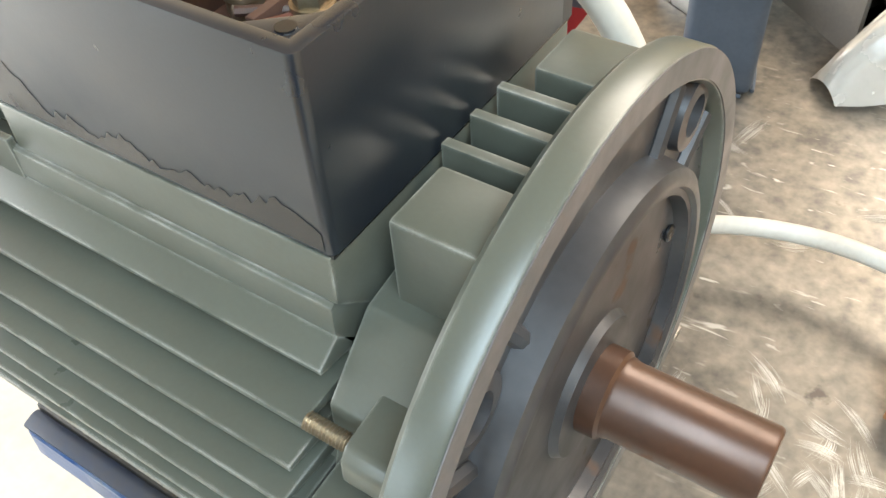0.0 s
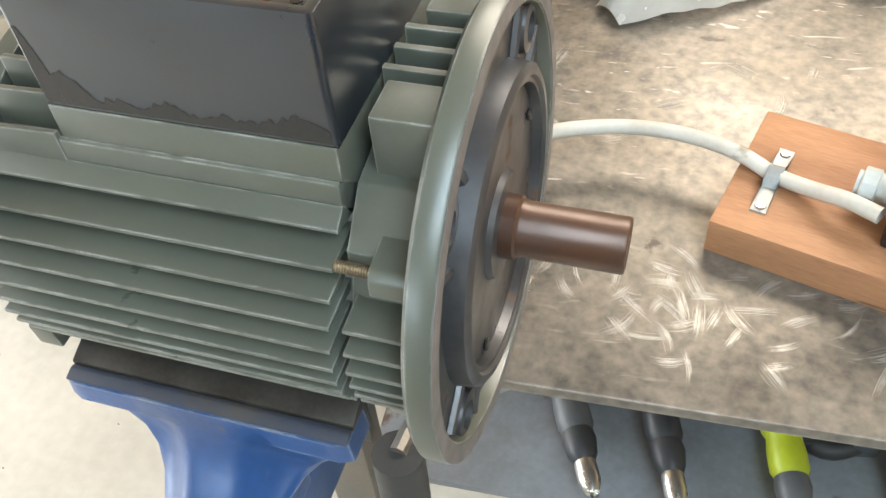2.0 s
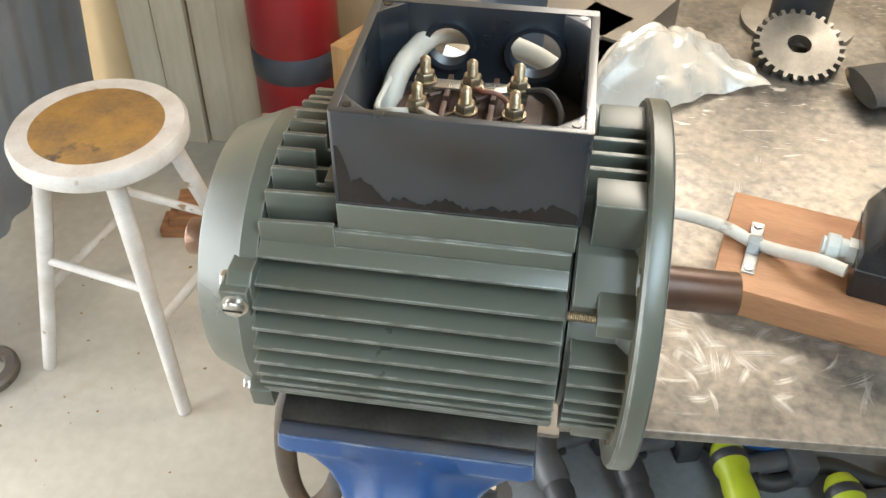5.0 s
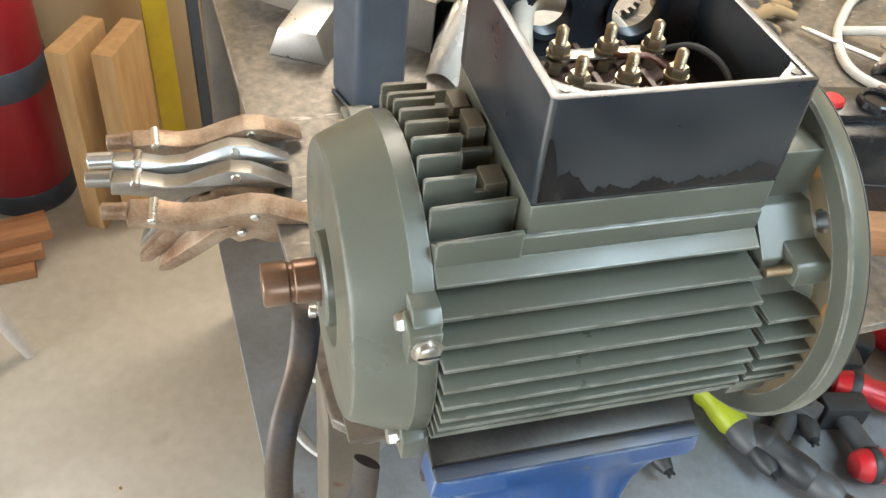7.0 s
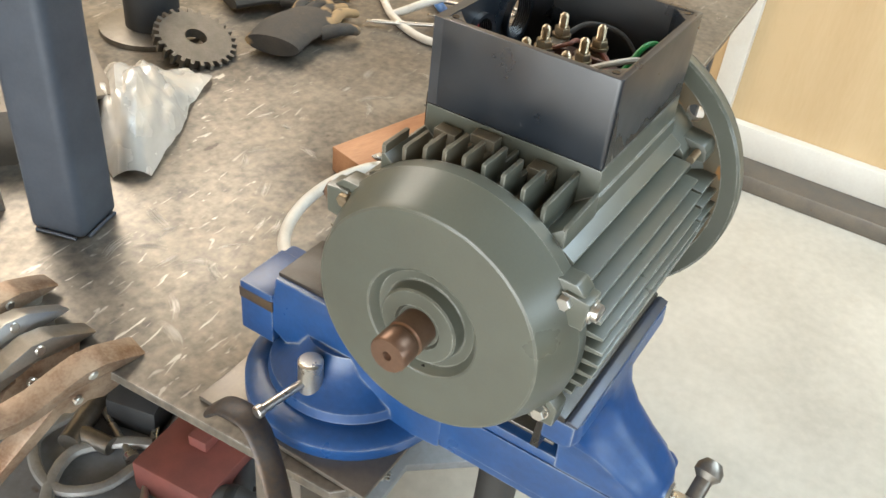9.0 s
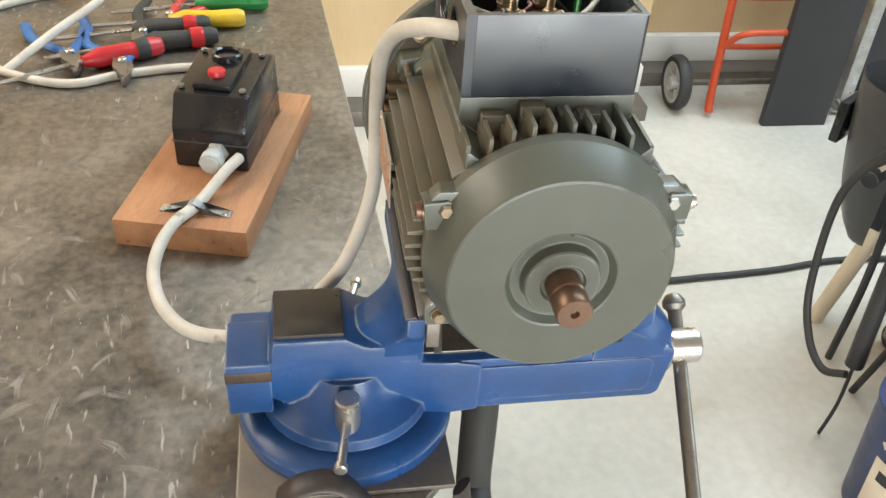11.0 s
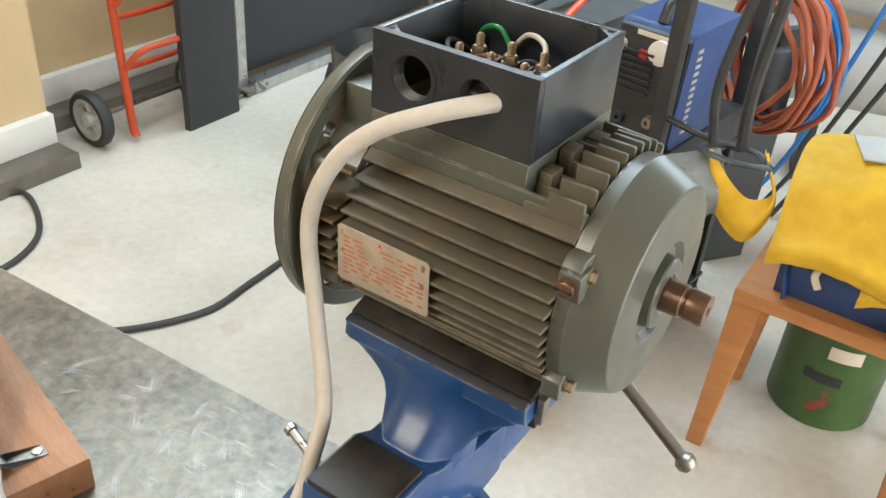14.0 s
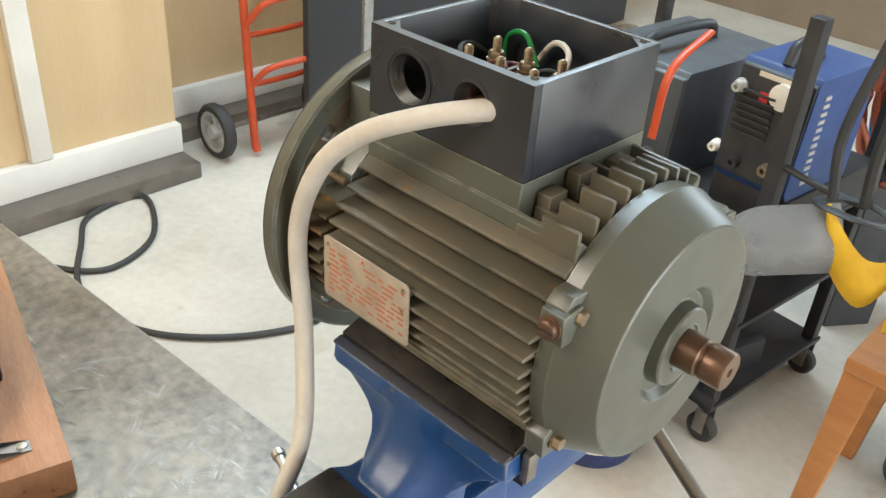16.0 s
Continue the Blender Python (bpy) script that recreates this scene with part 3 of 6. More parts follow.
for cx, cy, n in CLUSTERS:
    base = random.uniform(0, 180)
    for i in range(n):
        x0, y0 = cx + random.gauss(0, 0.034), cy + random.gauss(0, 0.026)
        if not (0.03 < x0 < 1.2 and 0.03 < y0 < 0.95):
            continue
        ang, ln_, bend = radians(base + random.gauss(0, 40)), random.uniform(0.018, 0.046), random.uniform(-0.5, 0.5)
        wd = random.uniform(0.0014, 0.0036)
        ca, sa = math.cos(ang), math.sin(ang)
        for h in range(int(8 + wd * 6500)):
            off, cut, skew = random.gauss(0, 0.75) * wd, random.uniform(0.25, 1.0), random.uniform(-0.12, 0.12)
            hw = random.uniform(0.00006, 0.00017)
            lift = random.uniform(0.0, 0.00045)
            top, low = [], []
            for k in range(7):
                u = (k / 6 - 0.5) * cut + skew
                px, py, w = u * ln_, bend * ln_ * (0.25 - u * u) + off * (1 - 0.8 * u * u), hw * (1 - (k / 3 - 1) ** 2) + 0.00001
                for row, q in ((top, py + w), (low, py - w)):
                    row.append(bm.verts.new((x0 + ca * px - sa * q, y0 + sa * px + ca * q, BZ + 0.00008 + lift)))
            for k in range(6):
                bm.faces.new([low[k], low[k + 1], top[k + 1], top[k]])
tagged(part("wear_pattern", bm, GRIND, bench, "fine bright crescent scratches left by a grinder"), kind="stuff")

# ---- the motor ----
motor = thing("electric_motor", "olive grey-green finned flange motor with open black terminal box", "motor", (0, 0, AX))
bm = bm_new()
cyl(bm, (-0.0885, 0, 0), (0.0615, 0, 0), 0.0660, n=64)
for s in (1, -1):
    prism(bm, [(s * 0.030, 0.048), (s * 0.0535, 0.0668), (s * 0.0552, 0.0660), (s * 0.0556, 0.0572), (s * 0.0500, 0.0478), (s * 0.040, 0.044)], 'x', -0.0890, 0.0600, 0.0004)
prism(bm, [(-0.0540, 0.0672), (-0.0535, 0.0815), (0.0535, 0.0815), (0.0540, 0.0672), (0.03, 0.045), (-0.03, 0.045)], 'x', -0.0500, 0.0612, 0.0006)
part("frame_body", bm, PAINT, motor)

FIN_Z = [0.0405, 0.0315, 0.0222, 0.0125, 0.0030, -0.0060, -0.0148, -0.0235, -0.0320, -0.0405, -0.0490]
FIN_Y = [0.0720, 0.0790, 0.0840, 0.0872, 0.0887, 0.0885, 0.0866, 0.0832, 0.0782, 0.0715, 0.0660]


def side_fin(z, y, s, x0, x1, name, mat):
    bm = bm_new()
    yi = math.sqrt(max(0.064 ** 2 - z * z, 0.0))
    prism(bm, [(s * yi, z - 0.0028), (s * yi, z + 0.0028), (s * y, z + 0.0012), (s * y, z - 0.0008)], 'x', x0, x1, 0.0004)
    return part(name, bm, mat, motor)


for s in (1, -1):
    bm = bm_new()
    prism(bm, [(s * 0.046, 0.0470), (s * 0.0550, 0.0562), (s * 0.0628, 0.0514), (s * 0.0626, 0.0498)], 'x', -0.0890, 0.0600, 0.0003)
    part("cooling_fin", bm, PAINT_DUSTY if s > 0 else PAINT, motor)
    for z, y in zip(FIN_Z, FIN_Y):
        side_fin(z, y, s, -0.0890, 0.0600, "cooling_fin", PAINT_DUSTY if s > 0 else PAINT)
        if z < 0.03:
            side_fin(z - 0.001, y - 0.001, s, 0.0645, 0.0915, "end_shield_fin", PAINT_RUSTY if s > 0 else PAINT)

# upright fins on the back: the outer two on each side run up to the box, the rest are stepped down
for i, y in enumerate((-0.0545, -0.0415, -0.0290, -0.0172, -0.0058, 0.0058, 0.0172, 0.0290, 0.0415, 0.0545)):
    zt = 0.0845 - (abs(y) / 0.0545) ** 2.2 * 0.0165
    if y > 0.05:
        zt += 0.004
    bm = bm_new()
    if i < 2:
        pts = [(-0.0885, 0.055), (-0.0885, zt - 0.001), (-0.0875, zt), (-0.0515, zt + 0.0015), (-0.0515, 0.045), (-0.08, 0.045)]
    else:
        step, low = (-0.0690 if i in (3, 5, 7) else -0.0660), zt - 0.0085 - 0.002 * (i % 2)
        pts = [(-0.0885, 0.055), (-0.0885, zt - 0.001), (-0.0875, zt), (step, zt), (step, low), (-0.0515, low), (-0.0515, 0.045), (-0.08, 0.045)]
    prism(bm, pts, 'y', y - 0.0012, y + 0.0012, 0.0003)
    part("upright_fin", bm, PAINT if y < 0 else PAINT_DUSTY, motor)
bm = bm_new()
box(bm, -0.060, -0.0515, 0.004, 0.019, 0.064, 0.0800, 0.001)
box(bm, -0.062, -0.0515, -0.030, -0.017, 0.060, 0.0755, 0.001)
box(bm, -0.060, -0.0515, 0.028, 0.042, 0.060, 0.0745, 0.001)
box(bm, -0.0885, -0.0515, -0.054, 0.054, 0.045, 0.0585)
part("casting_boss", bm, PAINT_DUSTY, motor)

# drive end
bm = bm_new()
lathe(bm, (0, 0, 0), (1, 0, 0), [(0.02, 0.0625), (0.0700, 0.0625), (0.0715, 0.068), (0.0715, 0.086), (0.078, 0.0925), (0.02, 0.0925)], 64)
part("end_shield_drive", bm, PAINT, motor)
for s in (1, -1):
    bm = bm_new()
    box(bm, 0.0682, 0.0930, s * 0.0315 - 0.0105, s * 0.0315 + 0.0105, 0.0600, 0.0868, 0.0015)
    part("casting_block", bm, PAINT, motor)
    bm = bm_new()
    prism(bm, [(s * 0.030, 0.0640), (s * 0.0470, 0.0610), (s * 0.0650, 0.0440), (s * 0.0655, 0.036), (s * 0.050, 0.036)], 'x', 0.0630, 0.0925, 0.0010)
    part("shoulder_panel", bm, PAINT, motor)
    bm = bm_new()
    prism(bm, [(s * 0.055, 0.0345), (s * 0.0765, 0.0365), (s * 0.0760, 0.0440), (s * 0.0735, 0.0475), (s * 0.055, 0.0500)], 'x', 0.0745, 0.0930, 0.0012)
    part("tie_boss", bm, PAINT, motor)
    bm = bm_new()
    prism(bm, [(s * 0.055, -0.047), (s * 0.072, -0.047), (s * 0.075, -0.034), (s * 0.060, -0.033)], 'x', 0.0712, 0.0930, 0.0012)
    part("tie_boss", bm, PAINT, motor)
for y in (-0.0125, 0.0, 0.0125):
    bm = bm_new()
    box(bm, 0.0634, 0.0930, y - 0.0016, y + 0.0016, 0.060, 0.0855, 0.0005)
    part("upright_fin", bm, PAINT, motor)
for s in (1, -1):
    bm = bm_new()
    prof = [(0, 0)]
    for i in range(14):
        prof += [(0.0025, 0.001 * i), (0.0020, 0.001 * i + 0.0005)]
    lathe(bm, (0.0610, s * 0.0705, 0.0425), (1, 0, 0), prof + [(0, 0.0145)], 16)
    part("tie_stud", bm, BRASS, motor, "brass-coloured threaded tie stud")

# mounting flange: rim, pierced web, spigot ring
HOLES = [(s * 0.0583, t * 0.0583) for s in (1, -1) for t in (1, -1)]
bm = bm_new()
lathe(bm, (0, 0, 0), (1, 0, 0), [(0.0885, 0.0915), (0.0990, 0.0915), (0.1005, 0.0930), (0.1005, 0.1010), (0.0995, 0.1022), (0.0915, 0.1022), (0.0900, 0.0970)], 96, True)
flange = part("mounting_flange", bm, PAINT, motor)
bm = bm_new()
lathe(bm, (0, 0, 0), (1, 0, 0), [(0.0920, 0.10225), (0.1000, 0.10225), (0.1000, 0.1026), (0.0920, 0.1026)], 96, True)
part("flange_rim_face", bm, BARE_CHIP, flange, "machined rim face with chipped paint")
bm = bm_new()
holed(bm, [circle(0, 0, 0.0895, 96), circle(0, 0, 0.050, 64)] + [circle(y, z, 0.0058, 20) for y, z in HOLES], 'x', 0.0925, 0.0965)
part("flange_web", bm, FLANGE_FACE, flange, "dark oily recessed web with bolt holes", mats=())
bm = bm_new()
holed(bm, [circle(0, 0, 0.0895, 96), circle(0, 0, 0.060, 64)] + [circle(y, z, 0.0058, 20) for y, z in HOLES], 'x', 0.0918, 0.0924)
part("flange_back", bm, PAINT_RUSTY, flange, "back of the flange with orange-brown dust")
for y, z in HOLES:
    bm = bm_new()
    lathe(bm, (0.0960, y, z), (1, 0, 0), [(0.0062, 0), (0.0115, 0), (0.0108, 0.0035), (0.0065, 0.0040)], 28, True)
    a = math.atan2(z, y)
    for da in (0.24, -0.24):
        c, s_ = math.cos(a + da), math.sin(a + da)
        tube(bm, [(0.097, 0.068 * c, 0.068 * s_), (0.097, 0.089 * c, 0.089 * s_)], 0.0028, 8, 0)
    part("bolt_boss", bm, FLANGE_FACE, flange)
bm = bm_new()
lathe(bm, (0, 0, 0), (1, 0, 0), [(0.0, 0.0960), (0.0695, 0.0960), (0.0680, 0.1045), (0.0655, 0.1060), (0.0630, 0.1060), (0.0620, 0.1045),
                                 (0.0600, 0.1045), (0.0590, 0.1000), (0.0240, 0.1000), (0.0225, 0.1025), (0.0150, 0.1025), (0.0, 0.1025)], 96)
part("spigot", bm, FLANGE_FACE, flange, "machined spigot ring, dark with old oil")
for i in range(5):
    a = radians(20 + 72 * i)
    bm = bm_new()
    cyl(bm, (0.1, 0.054 * math.cos(a), 0.054 * math.sin(a)), (0.1018, 0.054 * math.cos(a), 0.054 * math.sin(a)), 0.0030, n=10, bev=0.0006)
    part("plug_screw", bm, OIL_AND_HOLE_SHADE, flange)
bm = bm_new()
lathe(bm, (0, 0, 0), (1, 0, 0), [(0, 0.100), (0.0138, 0.1025), (0.0138, 0.1085), (0.0126, 0.1095), (0.0126, 0.1105), (0.0121, 0.1115), (0.0121, 0.1530), (0.0113, 0.1540),
                                 (0.0025, 0.1540), (0.001, 0.151), (0, 0.151)], 48)
part("drive_shaft", bm, SHAFT_RUST, motor, "rust-brown coated drive shaft")

# non-drive end
bm = bm_new()
lathe(bm, (0, 0, 0), (-1, 0, 0), [(0.03, 0.0895), (0.0790, 0.0895), (0.0792, 0.0985), (0.0780, 0.1010), (0.0695, 0.1215), (0.0683, 0.1232), (0.0670, 0.1238), (0.0350, 0.1250),
                                  (0.0338, 0.1246), (0.0300, 0.1200), (0.0248, 0.1195), (0.0242, 0.1200), (0.0232, 0.1268), (0.0222, 0.1280), (0.0140, 0.1283), (0.0125, 0.1265), (0.0, 0.1265)], 96)
part("end_shield_rear", bm, PAINT, motor, angle=16)
for s in (1, -1):
    for zc, hh in ((0.0385, 0.0105), (-0.0410, 0.009)):
        bm = bm_new()
        prism(bm, [(s * 0.050, zc - hh), (s * 0.0755, zc - hh), (s * 0.0765, zc + hh * 0.5), (s * 0.071, zc + hh), (s * 0.050, zc + hh)], 'x', -0.1015, -0.0890, 0.0012)
        part("bolt_lug", bm, PAINT, motor)
    bm = bm_new()
    prism(bm, [(s * 0.062, 0.025), (s * 0.0795, 0.0255), (s * 0.0805, 0.0430), (s * 0.066, 0.0445)], 'x', -0.1040, -0.0900, 0.0012)
    part("earth_lug", bm, PAINT, motor)
# drain holes: solid dark discs painted as the shade inside
for a in (95, 265):
    bm = bm_new()
    cyl(bm, (-0.1180, 0.0325 * math.cos(radians(a)), 0.0325 * math.sin(radians(a))), (-0.1222, 0.0325 * math.cos(radians(a)), 0.0325 * math.sin(radians(a))), 0.0016, n=10)
    part("drain_hole_shade", bm, OIL_AND_HOLE_SHADE, motor)
bm = bm_new()
lathe(bm, (0, 0, 0), (-1, 0, 0), [(0, 0.120), (0.0108, 0.122), (0.0108, 0.1395), (0.0098, 0.1405), (0.0098, 0.1420), (0.0108, 0.1430), (0.0108, 0.1540), (0.0100, 0.1550),
                                  (0.0028, 0.1550), (0.0016, 0.1520), (0, 0.1520)], 48)
part("rear_shaft", bm, SHAFT_COPPER, motor, "grooved brown steel shaft stub with a centre hole")
for s in (1, -1):
    for z in (0.0385, -0.0410):
        bm = bm_new()
        cyl(bm, (-0.1012, s * 0.0675, z), (-0.1028, s * 0.0675, z), 0.0052, n=20)
        hexhead(bm, (-0.1027, s * 0.0675, z), (-1, 0, 0), 0.0044, 0.0042)
        part("hex_bolt", bm, BRASS if s > 0 else STEEL_BRIGHT, motor, "hex head bolt with washer")
    bm = bm_new()
    o = (-0.0965, s * 0.0798, 0.0345)
    lathe(bm, o, (0, s, 0), [(0, 0), (0.0066, 0), (0.0066, 0.0012), (0.0050, 0.0014), (0.0050, 0.0042), (0.0040, 0.0050), (0, 0.0050)], 24)
    screw = part("earth_screw", bm, STEEL_BRIGHT if s < 0 else SHAFT_COPPER, motor, "slotted earth screw")
    # the slot's shade, a dark bar laid on the screw head
    bm = bm_new()
    y0, y1 = sorted((s * 0.0846, s * 0.0850))
    box(bm, o[0] - 0.0048, o[0] + 0.0048, y0, y1, o[2] - 0.0006, o[2] + 0.0006)
    part("slot", bm, OIL_AND_HOLE_SHADE, screw)

# terminal box
X0, X1, Y0, Y1, ZB, ZT = -0.0505, 0.0625, -0.0535, 0.0535, 0.0822, 0.1325
bm = bm_new()
YW = Y1 - 0.0058
prism(bm, [(X0, YW), (X0, Y0 + 0.002), (X0 + 0.0006, Y0 + 0.0006), (X0 + 0.002, Y0), (X1 - 0.002, Y0), (X1 - 0.0006, Y0 + 0.0006), (X1, Y0 + 0.002), (X1, YW),
           (X1 - 0.0042, YW), (X1 - 0.0042, Y0 + 0.0042), (X0 + 0.0042, Y0 + 0.0042), (X0 + 0.0042, YW)], 'z', ZB, ZT, 0.0005)
tbox = part("terminal_box", bm, BOX_PLASTIC, motor, "dark blue-black moulded terminal box without its lid")
bm = bm_new()
holed(bm, [[(X0 + 0.0003, ZB), (X1 - 0.0003, ZB), (X1 - 0.0003, ZT - 0.0002), (X0 + 0.0003, ZT - 0.0002)], circle(0.0325, 0.1095, 0.0138, 40), circle(-0.0120, 0.1105, 0.0115, 36)], 'y', Y1 - 0.0058, Y1)
part("entry_wall", bm, BOX_PLASTIC, tbox, "wall with two round cable entries")
for cx, r in ((0.0325, 0.0138), (-0.0120, 0.0115)):
    bm = bm_new()
    zc = 0.1095 if cx > 0 else 0.1105
    prof = []
    for i in range(7):
        prof += [(r, 0.0014 * i), (r - 0.0007, 0.0014 * i + 0.0007)]
    lathe(bm, (cx, Y1 + 0.0003, zc), (0, -1, 0), prof + [(r + 0.002, 0.0095), (r + 0.002, 0.0)], 36, True)
    part("thread", bm, BOX_PLASTIC, tbox)
bm = bm_new()
box(bm, X0 + 0.002, X1 - 0.002, Y0 + 0.002, Y1 - 0.002, ZB - 0.0004, ZB + 0.004)
part("floor_plate", bm, BOX_INSIDE, tbox)
for sx, cx in ((1, X0 + 0.004), (-1, X1 - 0.004)):
    for sy, cy in ((1, Y0 + 0.004), (-1, Y1 - 0.0055)):
        bm = bm_new()
        prism(bm, [(cx, cy), (cx + sx * 0.0135, cy), (cx + sx * 0.0035, cy + sy * 0.0085), (cx, cy + sy * 0.0125)], 'z', ZB + 0.006, ZT - 0.0006, 0.0008)
        boss = part("corner_boss", bm, BOX_PLASTIC, tbox)
        # a dark plug stands for the shade in the screw hole
        bm = bm_new()
        cyl(bm, (cx + sx * 0.0035, cy + sy * 0.0030, ZT - 0.004), (cx + sx * 0.0035, cy + sy * 0.0030, ZT - 0.0002), 0.0021, n=14)
        part("screw_hole_shade", bm, OIL_AND_HOLE_SHADE, boss)
# raised shapes on the entry wall and the gasket line under the box
bm = bm_new()
lathe(bm, (0.0325, Y1, 0.1095), (0, 1, 0), [(0.0150, -0.001), (0.0172, -0.001), (0.0170, 0.0007), (0.0152, 0.0007)], 40, True)
part("entry_rim", bm, BOX_PLASTIC, tbox)
bm = bm_new()
box(bm, X0 + 0.0006, X1 - 0.0006, Y0 + 0.0006, Y1 - 0.0006, 0.0812, 0.0824)
part("gasket", bm, OIL_AND_HOLE_SHADE, tbox)
# a ragged oil stain along the bottom of the front wall and up its ends
bm = bm_new()
random.seed(7)
xs = [X0 + 0.002 + i * 0.0016 for i in range(69)]
hs = []
for i, x in enumerate(xs):
    u = i / 68
    h = 0.0045 + 0.004 * noise.noise((x * 120, 1.3, 0)) + 0.003 * noise.noise((x * 420, 5.1, 0))
    h += 0.030 * max(0, 1 - u / 0.055) ** 0.6 + 0.010 * max(0, 1 - abs(u - 0.10) / 0.10) + 0.007 * max(0, 1 - abs(u - 0.9) / 0.14)
    hs.append(min(max(0.001, h), 0.043))
for (xa, ha), (xb, hb) in zip(zip(xs, hs), zip(xs[1:], hs[1:])):
    vs = [bm.verts.new(p) for p in ((xa, Y0 - 0.00015, ZB + 0.0012), (xb, Y0 - 0.00015, ZB + 0.0012), (xb, Y0 - 0.00015, ZB + 0.0012 + hb), (xa, Y0 - 0.00015, ZB + 0.0012 + ha))]
    bm.faces.new(vs)
part("oil_stain", bm, OIL_AND_HOLE_SHADE, tbox, "ragged glossy oil stain along the lower edge")

# terminal board with studs, nuts, links and wires
SX, SY = (-0.0190, 0.0040, 0.0268), (0.0140, -0.0098)
bm = bm_new()
prism(bm, [(-0.025, -0.0215), (0.033, -0.0215), (0.040, -0.013), (0.040, 0.018), (0.033, 0.0255), (-0.025, 0.0255), (-0.032, 0.018), (-0.032, -0.013)], 'z', 0.0865, 0.0985, 0.0012)
for i in range(2):
    for j in range(2):
        x, y = (SX[i] + SX[i + 1]) / 2, SY[j]
        box(bm, x - 0.0014, x + 0.0014, y - 0.010, y + 0.010, 0.0985, 0.1075, 0.0005)
        tube(bm, [(x - 0.009, y - 0.006, 0.1045), (x, y, 0.1045), (x + 0.009, y + 0.006, 0.1045)], 0.0013, 6, 0)
board = part("terminal_board", bm, BAKELITE, motor, "dirty brown bakelite terminal board")
for y in SY:
    for x in SX:
        bm = bm_new()
        prof = [(0, 0)]
        for i in range(14):
            prof += [(0.0027, 0.0095 + 0.0010 * i), (0.0022, 0.0100 + 0.0010 * i)]
        lathe(bm, (x, y, 0.0985), (0, 0, 1), [(0, 0), (0.0024, 0), (0.0024, 0.009)] + prof[1:] + [(0.0015, 0.0238), (0, 0.0242)], 14)
        stud = part("terminal_stud", bm, BRASS, board, "threaded brass stud with nuts")
        bm = bm_new()
        hexhead(bm, (x, y, 0.1005), (0, 0, 1), 0.0050, 0.0042)
        hexhead(bm, (x, y, 0.1100), (0, 0, 1), 0.0049, 0.0042)
        part("nut", bm, BRASS, stud)
        bm = bm_new()
        cyl(bm, (x, y, 0.1086), (x, y, 0.1100), 0.0056, n=20)
        cyl(bm, (x, y, 0.1054), (x, y, 0.1066), 0.0052, n=20)
        part("washer", bm, BRASS, stud)
for xa, xb in ((SX[0], SX[1]), (SX[1], SX[2])):
    bm = bm_new()
    box(bm, xa, xb, SY[0] - 0.0040, SY[0] + 0.0040, 0.1068, 0.1082, 0.0004)
    part("link_strip", bm, STEEL_BRIGHT, board, "bright plated link strip")


def wire(pts, r, mat, label):
    bm = bm_new()
    tube(bm, pts, r, 8, 6)
    return part("wire", bm, mat, motor, label)


wire([(-0.019, -0.0098, 0.107), (-0.030, -0.016, 0.110), (-0.040, -0.004, 0.103), (-0.036, 0.020, 0.108)], 0.0016, CABLE_WHITE, "short white core")
wire([(0.004, -0.0098, 0.107), (-0.006, -0.021, 0.109), (-0.024, -0.024, 0.100), (-0.034, -0.01, 0.094)], 0.0016, CABLE_BLACK, "black motor lead")
wire([(0.0268, -0.0098, 0.107), (0.018, -0.02, 0.106), (0.004, -0.022, 0.1), (-0.01, -0.024, 0.094)], 0.0015, COPPER_OLD, "red-brown motor lead")
wire([(0.0268, 0.014, 0.107), (0.042, 0.004, 0.114), (0.049, -0.016, 0.110), (0.040, -0.036, 0.094)], 0.0016, CABLE_BLACK, "black motor lead")
wire([(0.004, 0.014, 0.107), (0.010, 0.002, 0.113), (0.020, 0.0, 0.112), (0.036, -0.010, 0.100)], 0.0013, COPPER_OLD, "brown motor lead")
wire([(-0.019, -0.0098, 0.108), (-0.008, -0.03, 0.118), (0.012, -0.042, 0.116), (0.028, -0.044, 0.094)], 0.0018, CABLE_WHITE, "white motor lead")
wire([(0.012, -0.030, 0.104), (0.028, -0.036, 0.118), (0.044, -0.040, 0.112), (0.046, -0.040, 0.092)], 0.0016, SCREW_GREEN, "green earth lead")

# nameplate with worn print
bm = bm_new()
prism(bm, [(-0.0125, -0.0215), (0.0545, -0.0225), (0.0565, -0.0205), (0.0570, 0.0160), (0.0550, 0.0180), (-0.0110, 0.0175), (-0.0130, 0.0155), (-0.0140, -0.0200)], 'y', 0.0893, 0.0903, 0.0002)
plate = part("nameplate", bm, PLATE_ALU, motor, "worn metal nameplate with faded red print")
random.seed(3)
for row in range(9):
    z = 0.0105 - row * 0.0033
    x = 0.052
    while x > -0.008:
        w = random.uniform(0.003, 0.011)
        if random.random() < 0.8:
            bm = bm_new()
            box(bm, max(x - w, -0.010), x, 0.09028, 0.09042, z - 0.0007, z + 0.0007)
            part("print_bar", bm, PLATE_RED, plate)
        x -= w + random.uniform(0.0012, 0.004)
bm = bm_new()
prism(bm, [(0.0255, 0.0125), (0.0235, 0.0160), (0.0220, 0.0125), (0.0235, 0.0140)], 'y', 0.09028, 0.09044)
part("print_mark", bm, RED_PLASTIC, plate)
for x, z in ((-0.009, 0.013), (0.053, 0.013), (-0.009, -0.0005), (0.053, -0.0005)):
    bm = bm_new()
    lathe(bm, (x, 0.0902, z), (0, 1, 0), [(0.0016, 0), (0.0012, 0.0008), (0, 0.001)], 12)
    part("rivet", bm, BRASS, plate)
bm = bm_new()
box(bm, -0.008, 0.050, 0.080, 0.0893, -0.016, -0.010)
